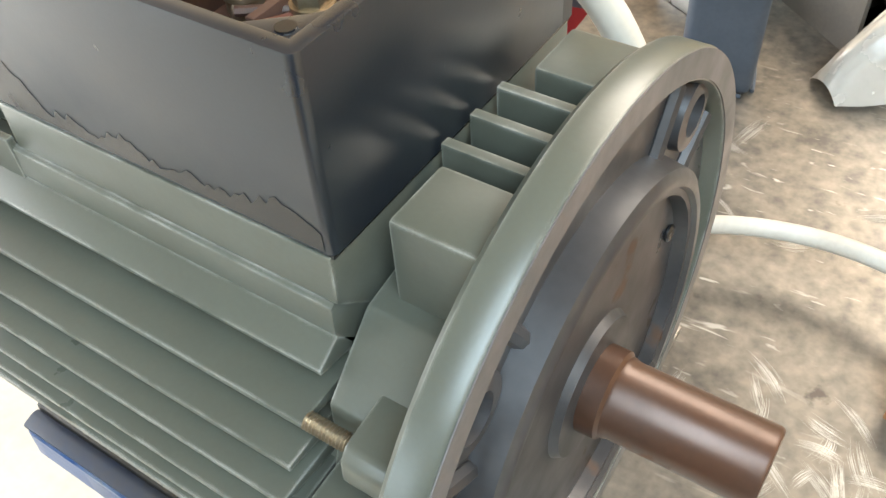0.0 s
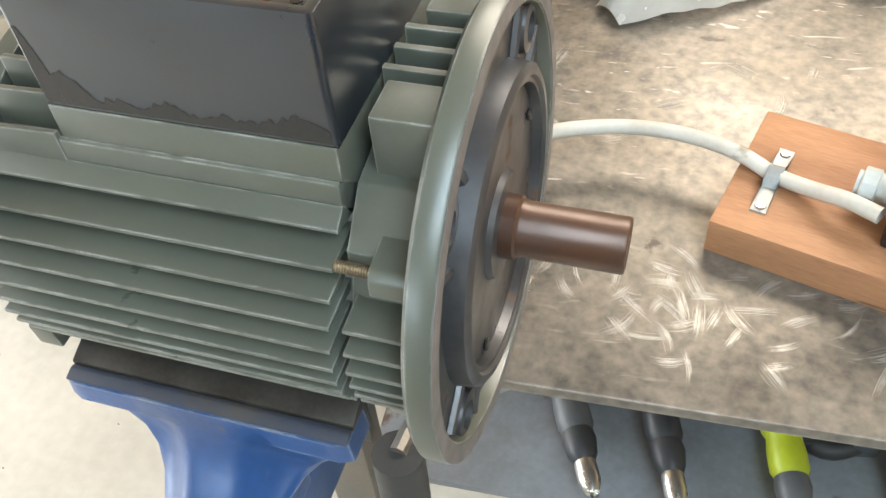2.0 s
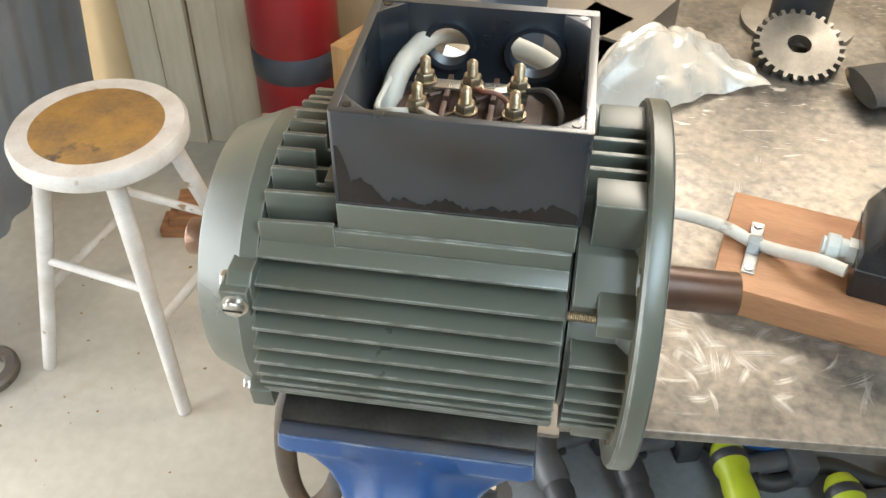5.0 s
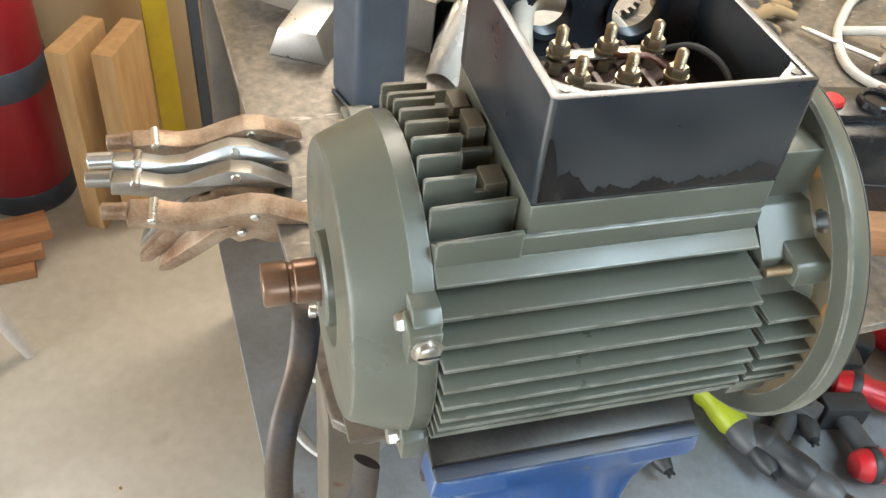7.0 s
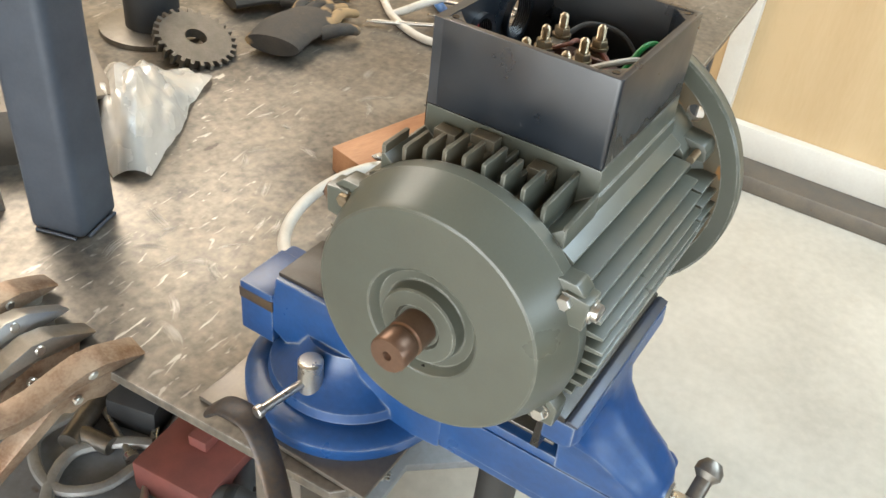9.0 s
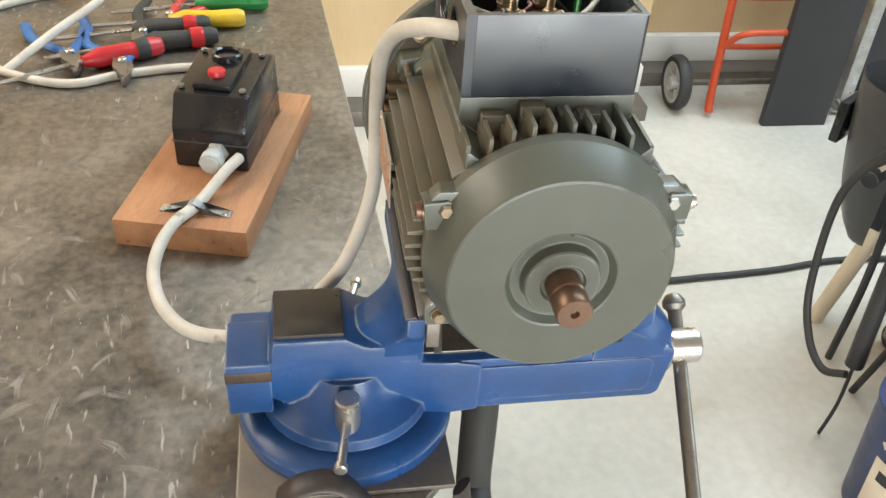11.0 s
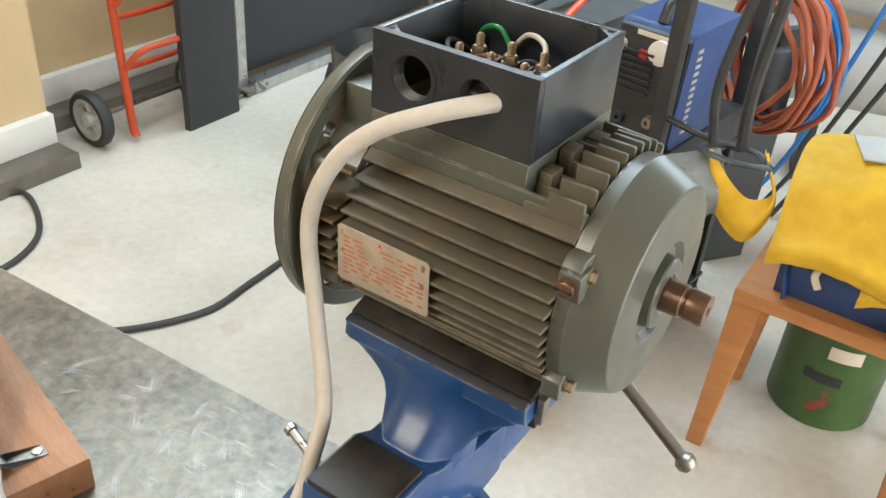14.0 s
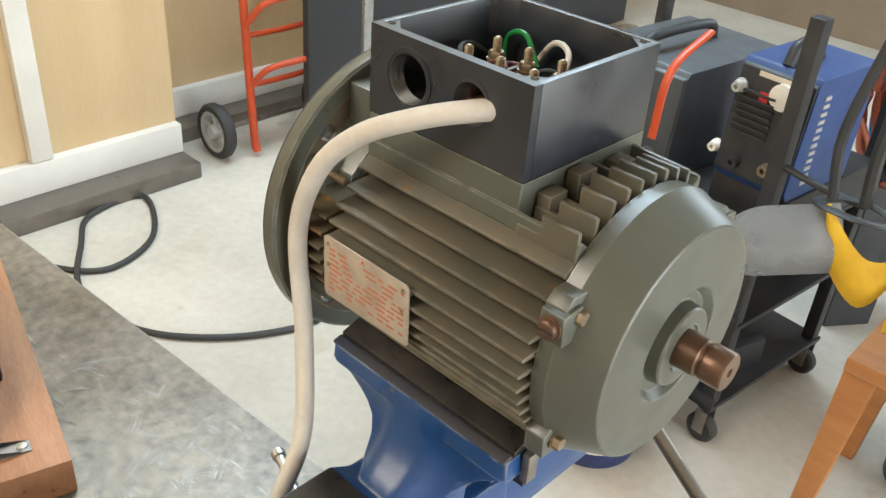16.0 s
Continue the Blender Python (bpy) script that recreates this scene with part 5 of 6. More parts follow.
def pliers(grip, label, loc, rz, open_=14):
    ob = thing("pliers", label, "pliers", loc, rz, "hand tools on the bench")
    for s in (1, -1):
        bm = bm_new()
        tube(bm, [(0.0, 0, 0.010), (-0.03, s * 0.012, 0.010), (-0.075, s * (0.012 + open_ * 0.0012), 0.010), (-0.125, s * (0.006 + open_ * 0.0016), 0.010)], 0.0075, 10, 6, 0.75)
        part("handle", bm, grip, ob)
        bm = bm_new()
        prism(bm, [(-0.015, -0.011 * s), (0.012, -0.013 * s), (0.045, -0.001 * s), (0.045, 0.004 * s), (0.01, 0.006 * s)], 'z', 0.004 + 0.002 * s, 0.015 + 0.002 * s, 0.001)
        part("jaw", bm, STEEL_WORN, ob)
    bm = bm_new()
    cyl(bm, (0, 0, 0.001), (0, 0, 0.021), 0.006, n=16, bev=0.001)
    part("pivot", bm, STEEL_BRIGHT, ob)
    return ob


pliers(PLIER_BLUE, "crimping pliers with blue grips lying open on the bench", (0.632, 0.445, BZ), 200, 20)
pliers(PLIER_BLUE, "wire cutters with blue grips lying on the bench", (0.605, 0.375, BZ), 190, 26)
pliers(CABLE_BLACK, "black combination pliers lying on the bench", (0.700, 0.360, BZ), 170, 16)
pliers(RED_PLASTIC, "side cutters with red grips lying on the bench", (0.760, 0.330, BZ), 150, 12)
bm = bm_new()
tube(bm, [(0.60, 0.52, BZ + 0.006), (0.66, 0.47, BZ + 0.03), (0.74, 0.42, BZ + 0.045), (0.82, 0.44, BZ + 0.03), (0.86, 0.52, BZ + 0.006), (0.80, 0.60, BZ + 0.006)], 0.006, 10, 8)
solo("loose_cable", bm, CABLE_WHITE, "short loop of white cable among the tools", "cable")
bm = bm_new()
tube(bm, [(0.78, 0.30, BZ + 0.003), (0.84, 0.34, BZ + 0.02), (0.93, 0.33, BZ + 0.012), (0.98, 0.27, BZ + 0.003), (0.90, 0.22, BZ + 0.003)], 0.0028, 8, 8)
solo("loose_wire", bm, COPPER_OLD, "thin red-brown wire lying among the tools", "wire")


# locking welding clamps hanging over the bench end
def locking_clamp(mat, mat2, label, loc, rz, tilt=0):
    ob = thing("locking_clamp", label, "clamp", loc, rz, "locking clamps on the bench edge", rx=tilt)
    bm = bm_new()
    prism(bm, [(-0.004, -0.002), (0.014, 0.007), (0.032, 0.015), (0.050, 0.017), (0.068, 0.012), (0.090, 0.004), (0.108, 0.003), (0.128, 0.008), (0.150, 0.009), (0.152, -0.004), (0.128, -0.006),
               (0.108, -0.011), (0.090, -0.010), (0.068, -0.003), (0.050, 0.001), (0.032, -0.001), (0.014, -0.002)], 'y', -0.011, 0.011, 0.002)
    part("upper_body", bm, mat, ob)
    bm = bm_new()
    for y in (-0.0085, 0.0065):
        prism(bm, [(0.012, -0.003), (0.020, -0.030), (0.034, -0.034), (0.048, -0.026), (0.062, -0.032), (0.074, -0.020), (0.066, 0.000), (0.040, 0.000)], 'y', y, y + 0.002, 0.0006)
    part("lower_jaw", bm, mat2, ob)
    bm = bm_new()
    prism(bm, [(0.052, -0.018), (0.072, -0.026), (0.104, -0.058), (0.126, -0.078), (0.138, -0.079), (0.136, -0.070), (0.112, -0.046), (0.078, -0.010), (0.060, -0.004)], 'y', -0.009, 0.009, 0.002)
    part("lever", bm, mat2, ob)
    for x, z in ((0.045, 0.010), (0.058, -0.014), (0.130, 0.006)):
        bm = bm_new()
        cyl(bm, (x, -0.0125, z), (x, 0.0125, z), 0.0042, n=12, bev=0.001)
        part("rivet", bm, STEEL_BRIGHT, ob)
    bm = bm_new()
    cyl(bm, (0.150, 0, 0.006), (0.172, 0, 0.006), 0.0075, n=14, bev=0.001)
    part("adjusting_screw", bm, mat, ob)
    return ob


locking_clamp(RUST_STEEL, RUST_STEEL, "rusty brown locking welding clamp gripping the bench edge", (-0.094, 0.283, BZ + 0.006), 172, -14)
locking_clamp(STEEL_WORN, RUST_STEEL, "worn silver-brown locking welding clamp gripping the bench edge", (-0.106, 0.326, BZ + 0.010), 174, 8)
locking_clamp(ALU, STEEL_WORN, "bright silvery locking welding clamp gripping the bench edge", (-0.104, 0.360, BZ + 0.012), 178, 16)
locking_clamp(RUST_STEEL, STEEL_WORN, "rusty locking welding clamp gripping the bench edge", (-0.088, 0.396, BZ + 0.012), 181, -6)

# ---- on the shelf under the bench ----
SZ = 0.42


def drill(name, label, body, accent, loc, rz, chuck=None):
    ob = thing(name, label, "power tool", loc, rz, "power tools on the shelf")
    chuck = chuck or CART_BLACK
    bm = bm_new()
    lathe(bm, (0, 0, 0.032), (1, 0, 0), [(0, -0.080), (0.017, -0.078), (0.023, -0.066), (0.024, -0.040), (0.020, -0.030), (0.022, -0.010), (0.022, 0.012), (0.018, 0.022), (0, 0.022)], 20)
    part("motor_body", bm, body, ob)
    bm = bm_new()
    lathe(bm, (0, 0, 0.032), (1, 0, 0), [(0, 0.022), (0.019, 0.022), (0.0205, 0.034), (0.0175, 0.052), (0.0120, 0.062), (0, 0.062)], 18)
    part("gear_sleeve", bm, accent, ob)
    bm = bm_new()
    lathe(bm, (0, 0, 0.032), (1, 0, 0), [(0, 0.060), (0.0125, 0.060), (0.0135, 0.066), (0.0135, 0.086), (0.0080, 0.100), (0, 0.100)], 14)
    for k in range(3):
        a = radians(120 * k)
        box(bm, 0.098, 0.108, 0.004 * math.cos(a) - 0.0015, 0.004 * math.cos(a) + 0.0015, 0.032 + 0.004 * math.sin(a) - 0.0015, 0.032 + 0.004 * math.sin(a) + 0.0015)
    part("chuck", bm, chuck, ob)
    bm = bm_new()
    lathe(bm, (0, 0, 0.032), (1, 0, 0), [(0.0240, -0.060), (0.0252, -0.058), (0.0252, -0.048), (0.0240, -0.046)], 20, True)
    part("collar", bm, CART_BLACK, ob)
    bm = bm_new()
    tube(bm, [(-0.045, 0.012, 0.030), (-0.050, 0.045, 0.026), (-0.056, 0.080, 0.024)], 0.015, 12, 5, 0.85)
    part("handle", bm, GREY_PLASTIC, ob)
    bm = bm_new()
    box(bm, -0.090, -0.025, 0.078, 0.112, 0.0, 0.048, 0.006)
    part("battery", bm, accent, ob)
    bm = bm_new()
    box(bm, -0.040, -0.028, 0.020, 0.034, 0.020, 0.032, 0.003)
    part("trigger", bm, CART_BLACK, ob)
    return ob


drill("cordless_drill", "cordless drill in lime and grey plastic on the shelf", DRILL_LIME, GREY_PLASTIC, (0.338, 0.322, SZ), -78)
drill("cordless_drill", "cordless drill in lime and grey plastic on the shelf", DRILL_LIME, GREY_PLASTIC, (0.480, 0.290, SZ), -80)
drill("cordless_drill", "cordless drill in red and black plastic on the shelf", RED_PLASTIC, CART_BLACK, (0.605, 0.325, SZ), -104)
drill("cordless_drill", "cordless drill in black plastic with a bright chuck on the shelf", CART_BLACK, CART_BLACK, (0.196, 0.330, SZ), -72, STEEL_BRIGHT)
drill("cordless_drill", "cordless drill in grey and black plastic with a worn chuck", GREY_PLASTIC, CART_BLACK, (0.092, 0.318, SZ), -66, STEEL_BRIGHT)
drill("cordless_drill", "cordless drill in red and black plastic on the shelf", RED_PLASTIC, CART_BLACK, (0.735, 0.270, SZ), -34)
drill("cordless_drill", "cordless drill in black plastic with a red body on the shelf", RED_PLASTIC, CART_BLACK, (0.690, 0.165, SZ), -12, STEEL_BRIGHT)
drill("cordless_drill", "cordless drill in grey and black plastic on the shelf", CART_BLACK, GREY_PLASTIC, (0.535, 0.190, SZ), -60)


def g_clamp(loc, rz, s=1.0, tilt=90):
    ob = thing("g_clamp", "galvanised steel G clamp lying on the shelf", "clamp", loc, rz, "G clamps on the shelf")
    bm = bm_new()
    tube(bm, [(0.0, 0.0, 0.012), (-0.01 * s, 0.06 * s, 0.012), (0.02 * s, 0.115 * s, 0.012), (0.08 * s, 0.13 * s, 0.012), (0.14 * s, 0.11 * s, 0.012), (0.155 * s, 0.05 * s, 0.012), (0.15 * s, 0.0, 0.012)], 0.0100 * s, 8, 5, 0.8)
    part("bow", bm, GALV, ob)
    bm = bm_new()
    cyl(bm, (0.150 * s, 0.0, 0.012), (0.02 * s, 0.0, 0.012), 0.006 * s, n=10)
    cyl(bm, (0.155 * s, 0, 0.012), (0.24 * s, 0, 0.012), 0.006 * s, n=10)
    cyl(bm, (0.016 * s, 0, 0.012), (0.028 * s, 0, 0.012), 0.012 * s, n=14)
    part("spindle", bm, STEEL_BRIGHT, ob)
    bm = bm_new()
    cyl(bm, (0.232 * s, -0.035 * s, 0.012), (0.232 * s, 0.035 * s, 0.012), 0.0035 * s, n=8)
    part("handle", bm, STEEL_BRIGHT, ob)
    return ob


g_clamp((-0.02, 0.44, SZ), 40, 0.95)
g_clamp((0.05, 0.52, SZ), 70, 0.85)
g_clamp((0.11, 0.42, SZ), 15, 0.8)
g_clamp((0.02, 0.36, SZ + 0.018), 120, 0.75)
bm = bm_new()
box(bm, -0.09, 0.09, -0.06, 0.06, 0, 0.055, 0.006)
box(bm, -0.03, 0.03, -0.015, 0.015, 0.055, 0.075, 0.004)
solo("tool_case", bm, surf("dusty_red_plastic", (0.24, 0.075, 0.06), (0.17, 0.06, 0.05), (0.5, 0.7), 0, 20), "dusty red tool case on the shelf", "case", (0.125, 0.452, SZ), 6)
bm = bm_new()
tube(bm, [(0.30, 0.42, SZ + 0.012), (0.38, 0.36, SZ + 0.012), (0.46, 0.40, SZ + 0.012), (0.56, 0.38, SZ + 0.012), (0.66, 0.45, SZ + 0.012)], 0.012, 10, 8)
solo("black_hose", bm, CABLE_BLACK, "black rubber hose lying on the shelf", "hose")
bm = bm_new()
cyl(bm, (0.21, 0.40, SZ + 0.095), (0.40, 0.42, SZ + 0.022), 0.018, n=20, bev=0.002)
solo("blue_tube", bm, PLIER_BLUE, "blue plastic tube lying on the shelf", "tube")
for i, (x, y, r) in enumerate(((0.16, 0.60, 15), (0.42, 0.52, 60), (0.72, 0.48, 5), (0.86, 0.42, 40))):
    bm = bm_new()
    prism(bm, [(-0.07, 0), (0.07, 0), (0.06, 0.05), (0.0, 0.07), (-0.065, 0.045)], 'y', -0.04, 0.04, 0.006)
    solo("tool_box", bm, (CART_BLACK, GREY_PLASTIC, CART_BLACK, RED_PLASTIC)[i], "small plastic tool box on the crowded shelf", "tool box", (x, y, SZ), r, "tool boxes")
for i, (x, y) in enumerate(((0.02, 0.62), (0.10, 0.72), (0.22, 0.62))):
    bm = bm_new()
    cyl(bm, (0, 0, 0.016), (0.15, 0.06, 0.016), 0.016, n=16)
    cyl(bm, (0.02, 0.008, 0.016), (0.03, -0.05, 0.016), 0.013, n=14)
    solo("pipe_fitting", bm, STEEL_WORN, "short dull steel pipe fitting on the shelf", "pipe", (x, y, SZ), 60 * i, "pipe fittings")

# ---- behind the bench, on the floor ----
stool = thing("wooden_stool", "round white-painted wooden stool with a worn yellow-brown seat", "stool", (-0.755, 0.847, 0), 8)
bm = bm_new()
lathe(bm, (0, 0, 0.515), (0, 0, 1), [(0, 0), (0.150, 0), (0.157, 0.006), (0.158, 0.028), (0.152, 0.036), (0, 0.036)], 48)
seat = part("seat", bm, STOOL_WHITE, stool)
bm = bm_new()
lathe(bm, (0, 0, 0.5512), (0, 0, 1), [(0, 0), (0.118, 0), (0.112, 0.0012), (0, 0.0014)], 48)
part("worn_patch", bm, STOOL_WOOD, seat, "bare wood worn through the paint")
LEGS = []
for a in (-65, 25, 115, 205):
    c, s = math.cos(radians(a)), math.sin(radians(a))
    LEGS.append((Vector((0.105 * c, 0.105 * s, 0.516)), Vector((0.235 * c, 0.235 * s, 0.0))))
    bm = bm_new()
    cyl(bm, LEGS[-1][1], LEGS[-1][0], 0.0135, 0.0175, n=16)
    part("leg", bm, STOOL_WHITE, stool)
for i in range(4):
    u = 0.45 if i % 2 else 0.60
    p = LEGS[i][0].lerp(LEGS[i][1], u)
    q = LEGS[(i + 1) % 4][0].lerp(LEGS[(i + 1) % 4][1], u)
    bm = bm_new()
    cyl(bm, p, q, 0.009, n=12)
    part("stretcher", bm, STOOL_WHITE, stool)

cylr = thing("gas_cylinder", "dark red gas cylinder with a grey band, standing on the floor", "gas cylinder", (-0.595, 1.505, 0))
bm = bm_new()
lathe(bm, (0, 0, 0), (0, 0, 1), [(0, 0), (0.104, 0), (0.108, 0.006), (0.108, 1.15), (0.075, 1.25), (0.03, 1.32), (0.03, 1.36), (0, 1.36)], 48)
part("vessel", bm, RED_ENAMEL, cylr)
for z0, z1 in ((0.0, 0.055), (0.30, 0.37)):
    bm = bm_new()
    lathe(bm, (0, 0, 0), (0, 0, 1), [(0.1085, z0), (0.1100, z0 + 0.002), (0.1100, z1 - 0.002), (0.1085, z1)], 48, True)
    part("band", bm, COLUMN_BLUE, cylr, "grey-blue band")
for i, x in enumerate((-1.03, -0.935, -0.845, -0.765)):
    bm = bm_new()
    box(bm, -0.042, 0.042, -0.012, 0.012, 0, 1.9 - 0.1 * (i % 2), 0.002)
    solo("timber_plank", bm, PALE_BOARD, "pale upright timber plank leaning on the wall", "plank", (x, 1.56 - 0.015 * (i % 2), 0), 4 - 3 * i, "planks by the wall", rx=-2)
for i, (x, y, h, r) in enumerate(((-0.405, 1.395, 0.46, 62), (-0.325, 1.395, 0.45, 66))):
    bm = bm_new()
    box(bm, -0.075, 0.075, -0.022, 0.022, 0, h, 0.002)
    solo("timber_offcut", bm, PINE, "short pine beam offcut standing on the floor", "offcut", (x, y, 0), r, "pine offcuts")
bm = bm_new()
box(bm, -0.026, 0.026, -0.004, 0.004, 0, 1.7, 0.001)
solo("yellow_level", bm, YELLOW_PAINT, "yellow painted metal straightedge leaning on the wall", "straightedge", (-0.242, 1.46, 0), 12, rx=-5)
bm = bm_new()
box(bm, -0.012, 0.012, -0.012, 0.012, 0, 1.7, 0.002)
solo("steel_bar", bm, COLUMN_BLUE, "dull grey steel bar leaning on the wall", "bar", (-0.165, 1.47, 0), 10, rx=-5)
for i in range(3):
    bm = bm_new()
    box(bm, -0.16, 0.16, -0.035, 0.035, 0, 0.028, 0.003)
    solo("timber_strip", bm, BLOCK_WOOD, "rough brown timber strip stacked on the floor", "timber", (-0.72 + 0.02 * i, 1.20 + 0.02 * i, 0.0285 * i), 8 + 3 * i, "stacked strips")


# ---- far end: bucket, hand truck, wall side ----
def pail(name, label, r0, r1, h, mat, inside, loc, rz):
    ob = thing(name, label, "bucket", loc, rz)
    bm = bm_new()
    lathe(bm, (0, 0, 0), (0, 0, 1), [(0, 0), (r0 - 0.003, 0), (r0, 0.004), (r1, h - 0.012), (r1 + 0.004, h - 0.008), (r1 + 0.004, h), (r1 - 0.004, h), (r1 - 0.005, h - 0.01), (r0 - 0.004, 0.05), (0, 0.05)], 56)
    part("shell", bm, mat, ob)
    bm = bm_new()
    lathe(bm, (0, 0, 0), (0, 0, 1), [(0, 0.052), (r0 - 0.006, 0.052), (r1 - 0.0065, h - 0.012), (r1 - 0.0055, h - 0.010), (r0 - 0.0045, 0.049)], 56)
    part("crust", bm, inside, ob, "dried residue inside")
    return ob


def curved_patch(bm, r, a0, a1, z0, z1, slope, n=14, th=0.0008):
    """A thin patch on a tapered bucket wall."""
    vs = []
    for k in (0, 1):
        for i in range(n + 1):
            a = radians(a0 + (a1 - a0) * i / n)
            for z in (z0, z1):
                rr = r + slope * z + (th if k else 0.0002)
                vs.append(bm.verts.new((rr * math.cos(a), rr * math.sin(a), z)))
    o = 2 * (n + 1)
    for i in range(n):
        a, b, c, d = 2 * i, 2 * i + 1, 2 * i + 3, 2 * i + 2
        bm.faces.new([vs[o + a], vs[o + d], vs[o + c], vs[o + b]])
    return bm


white = pail("white_bucket", "white paint bucket with pale blue printing on the shelf", 0.080, 0.092, 0.225, WHITE_PAINT, PUTTY, (0.885, 0.210, 0.4202), 0)
for a0, a1, z0, z1, mt in ((232, 272, 0.004, 0.20, BLUE_HOSE), (176, 196, 0.155, 0.20, BLUE_HOSE), (204, 224, 0.070, 0.082, GREY_PLASTIC), (204, 226, 0.095, 0.107, GREY_PLASTIC), (206, 224, 0.120, 0.130, GREY_PLASTIC)):
    bm = bm_new()
    curved_patch(bm, 0.0803, a0, a1, z0, z1, 0.0533)
    part("print", bm, mt, white)

pb = pail("filler_bucket", "navy blue filler bucket with a cream label and dried yellow-brown crust", 0.100, 0.114, 0.285, BUCKET_BLUE, PUTTY, (0.455, -1.000, 0), 0)
bm = bm_new()
curved_patch(bm, 0.1005, 95, 200, 0.045, 0.185, 0.05, 24)
lab = part("label", bm, LABEL_WHITE, pb, "cream paper label")
bm = bm_new()
curved_patch(bm, 0.1015, 104, 176, 0.135, 0.162, 0.05, 20)
part("title_bar", bm, CART_BLACK, lab)
bm = bm_new()
curved_patch(bm, 0.1015, 128, 146, 0.088, 0.118, 0.05, 6)
part("print_mark", bm, LABEL_ORANGE, lab)
for i in range(9):
    bm = bm_new()
    curved_patch(bm, 0.1015, 104 + i * 9, 109 + i * 9, 0.055, 0.066, 0.05, 3)
    part("print_mark", bm, LABEL_ORANGE, lab)
for i in range(8):
    bm = bm_new()
    a = radians(100 + i * 12)
    r = 0.1007 + 0.05 * 0.222
    b2 = bm_new()
    box(b2, -0.0075, 0.0075, -0.0075, 0.0075, 0, 0.0008)
    add(bm, b2, Matrix.Translation((r * math.cos(a), r * math.sin(a), 0.222)) @ Matrix.Rotation(a, 4, 'Z') @ Matrix.Rotation(radians(90), 4, 'Y') @ Matrix.Rotation(radians(45), 4, 'Z'))
    part("diamond", bm, LABEL_WHITE, pb)
bm = bm_new()
cyl(bm, (0.02, -0.03, 0.055), (0.03, -0.12, 0.62), 0.018, n=14)
part("stirring_pipe", bm, MILL_STEEL, pb, "grey pipe standing in the bucket")

truck = thing("hand_truck", "orange-red tubular hand truck with grey wheels by the wall", "hand truck", (2.10, -1.385, 0), 0)
for y in (-0.16, 0.13):
    bm = bm_new()
    tube(bm, [(-0.02, y, 0.02), (0.0, y, 0.15), (0.06, y, 1.20)], 0.014, 12, 6)
    part("side_tube", bm, ORANGE_RED, truck)
for z in (0.25, 0.42, 0.60, 0.85, 1.05):
    bm = bm_new()
    tube(bm, [(0.0 + 0.05 * z, -0.16, z), (0.02 + 0.05 * z, -0.015, z - 0.012), (0.0 + 0.05 * z, 0.13, z)], 0.010, 10, 4)
    part("cross_tube", bm, ORANGE_RED, truck)
for y in (-0.215, 0.235):
    bm = bm_new()
    lathe(bm, (0.06, y, 0.096), (0, 1, 0), [(0.072, -0.020), (0.089, -0.020), (0.096, -0.010), (0.096, 0.010), (0.089, 0.020), (0.072, 0.020)], 36, True)
    w = part("wheel", bm, CABLE_BLACK, truck, "black rubber tyre")
    bm = bm_new()
    lathe(bm, (0.06, y, 0.096), (0, 1, 0), [(0.060, -0.016), (0.073, -0.018), (0.073, 0.018), (0.060, 0.016)], 32, True)
    lathe(bm, (0.06, y, 0.096), (0, 1, 0), [(0, -0.026), (0.020, -0.026), (0.024, -0.012), (0.024, 0.012), (0.020, 0.026), (0, 0.026)], 20)
    for k in range(6):
        a = radians(60 * k + 12)
        tube(bm, [(0.06 + 0.02 * math.cos(a), y, 0.096 + 0.02 * math.sin(a)), (0.06 + 0.064 * math.cos(a), y, 0.096 + 0.064 * math.sin(a))], 0.0075, 6, 0)
    part("rim", bm, TANK_GREY, w, "grey spoked wheel rim")
for z in (0.30, 0.52):
    bm = bm_new()
    tube(bm, [(0.01, 0.13, z - 0.06), (-0.055, 0.10, z + 0.02), (-0.075, -0.01, z + 0.035), (-0.055, -0.12, z + 0.02), (0.01, -0.16, z - 0.06)], 0.011, 10, 5)
    part("cross_tube", bm, ORANGE_RED, truck, "bowed cross tube")
bm = bm_new()
cyl(bm, (0.06, -0.22, 0.096), (0.06, 0.24, 0.096), 0.009, n=12)
part("axle", bm, STEEL_WORN, truck)

bm = bm_new()
tube(bm, [(2.10, -0.36, 1.6), (2.09, -0.34, 0.8), (2.08, -0.36, 0.2), (2.02, -0.37, 0.009), (1.86, -0.40, 0.009), (1.74, -0.52, 0.009), (1.82, -0.70, 0.009), (2.05, -0.80, 0.009), (2.2 - 0.16, -0.62, 0.009), (1.90, -0.52, 0.009), (1.68, -0.41, 0.018),
          (1.46, -0.435, 0.009), (1.30, -0.56, 0.009), (1.20, -0.74, 0.009), (1.20, -0.90, 0.009), (1.215, -1.10, 0.009), (1.245, -1.33, 0.009), (1.22, -1.7, 0.009)], 0.0085, 10, 8)
solo("floor_cable", bm, CABLE_BLACK, "black rubber cable looped across the pale floor", "cable")

# ---- welding cart ----
cart = thing("welding_cart", "black steel welding cart on castors loaded with clutter", "cart", (0.285, -1.19, 0), -6)
CW, CD = 0.62, 0.42
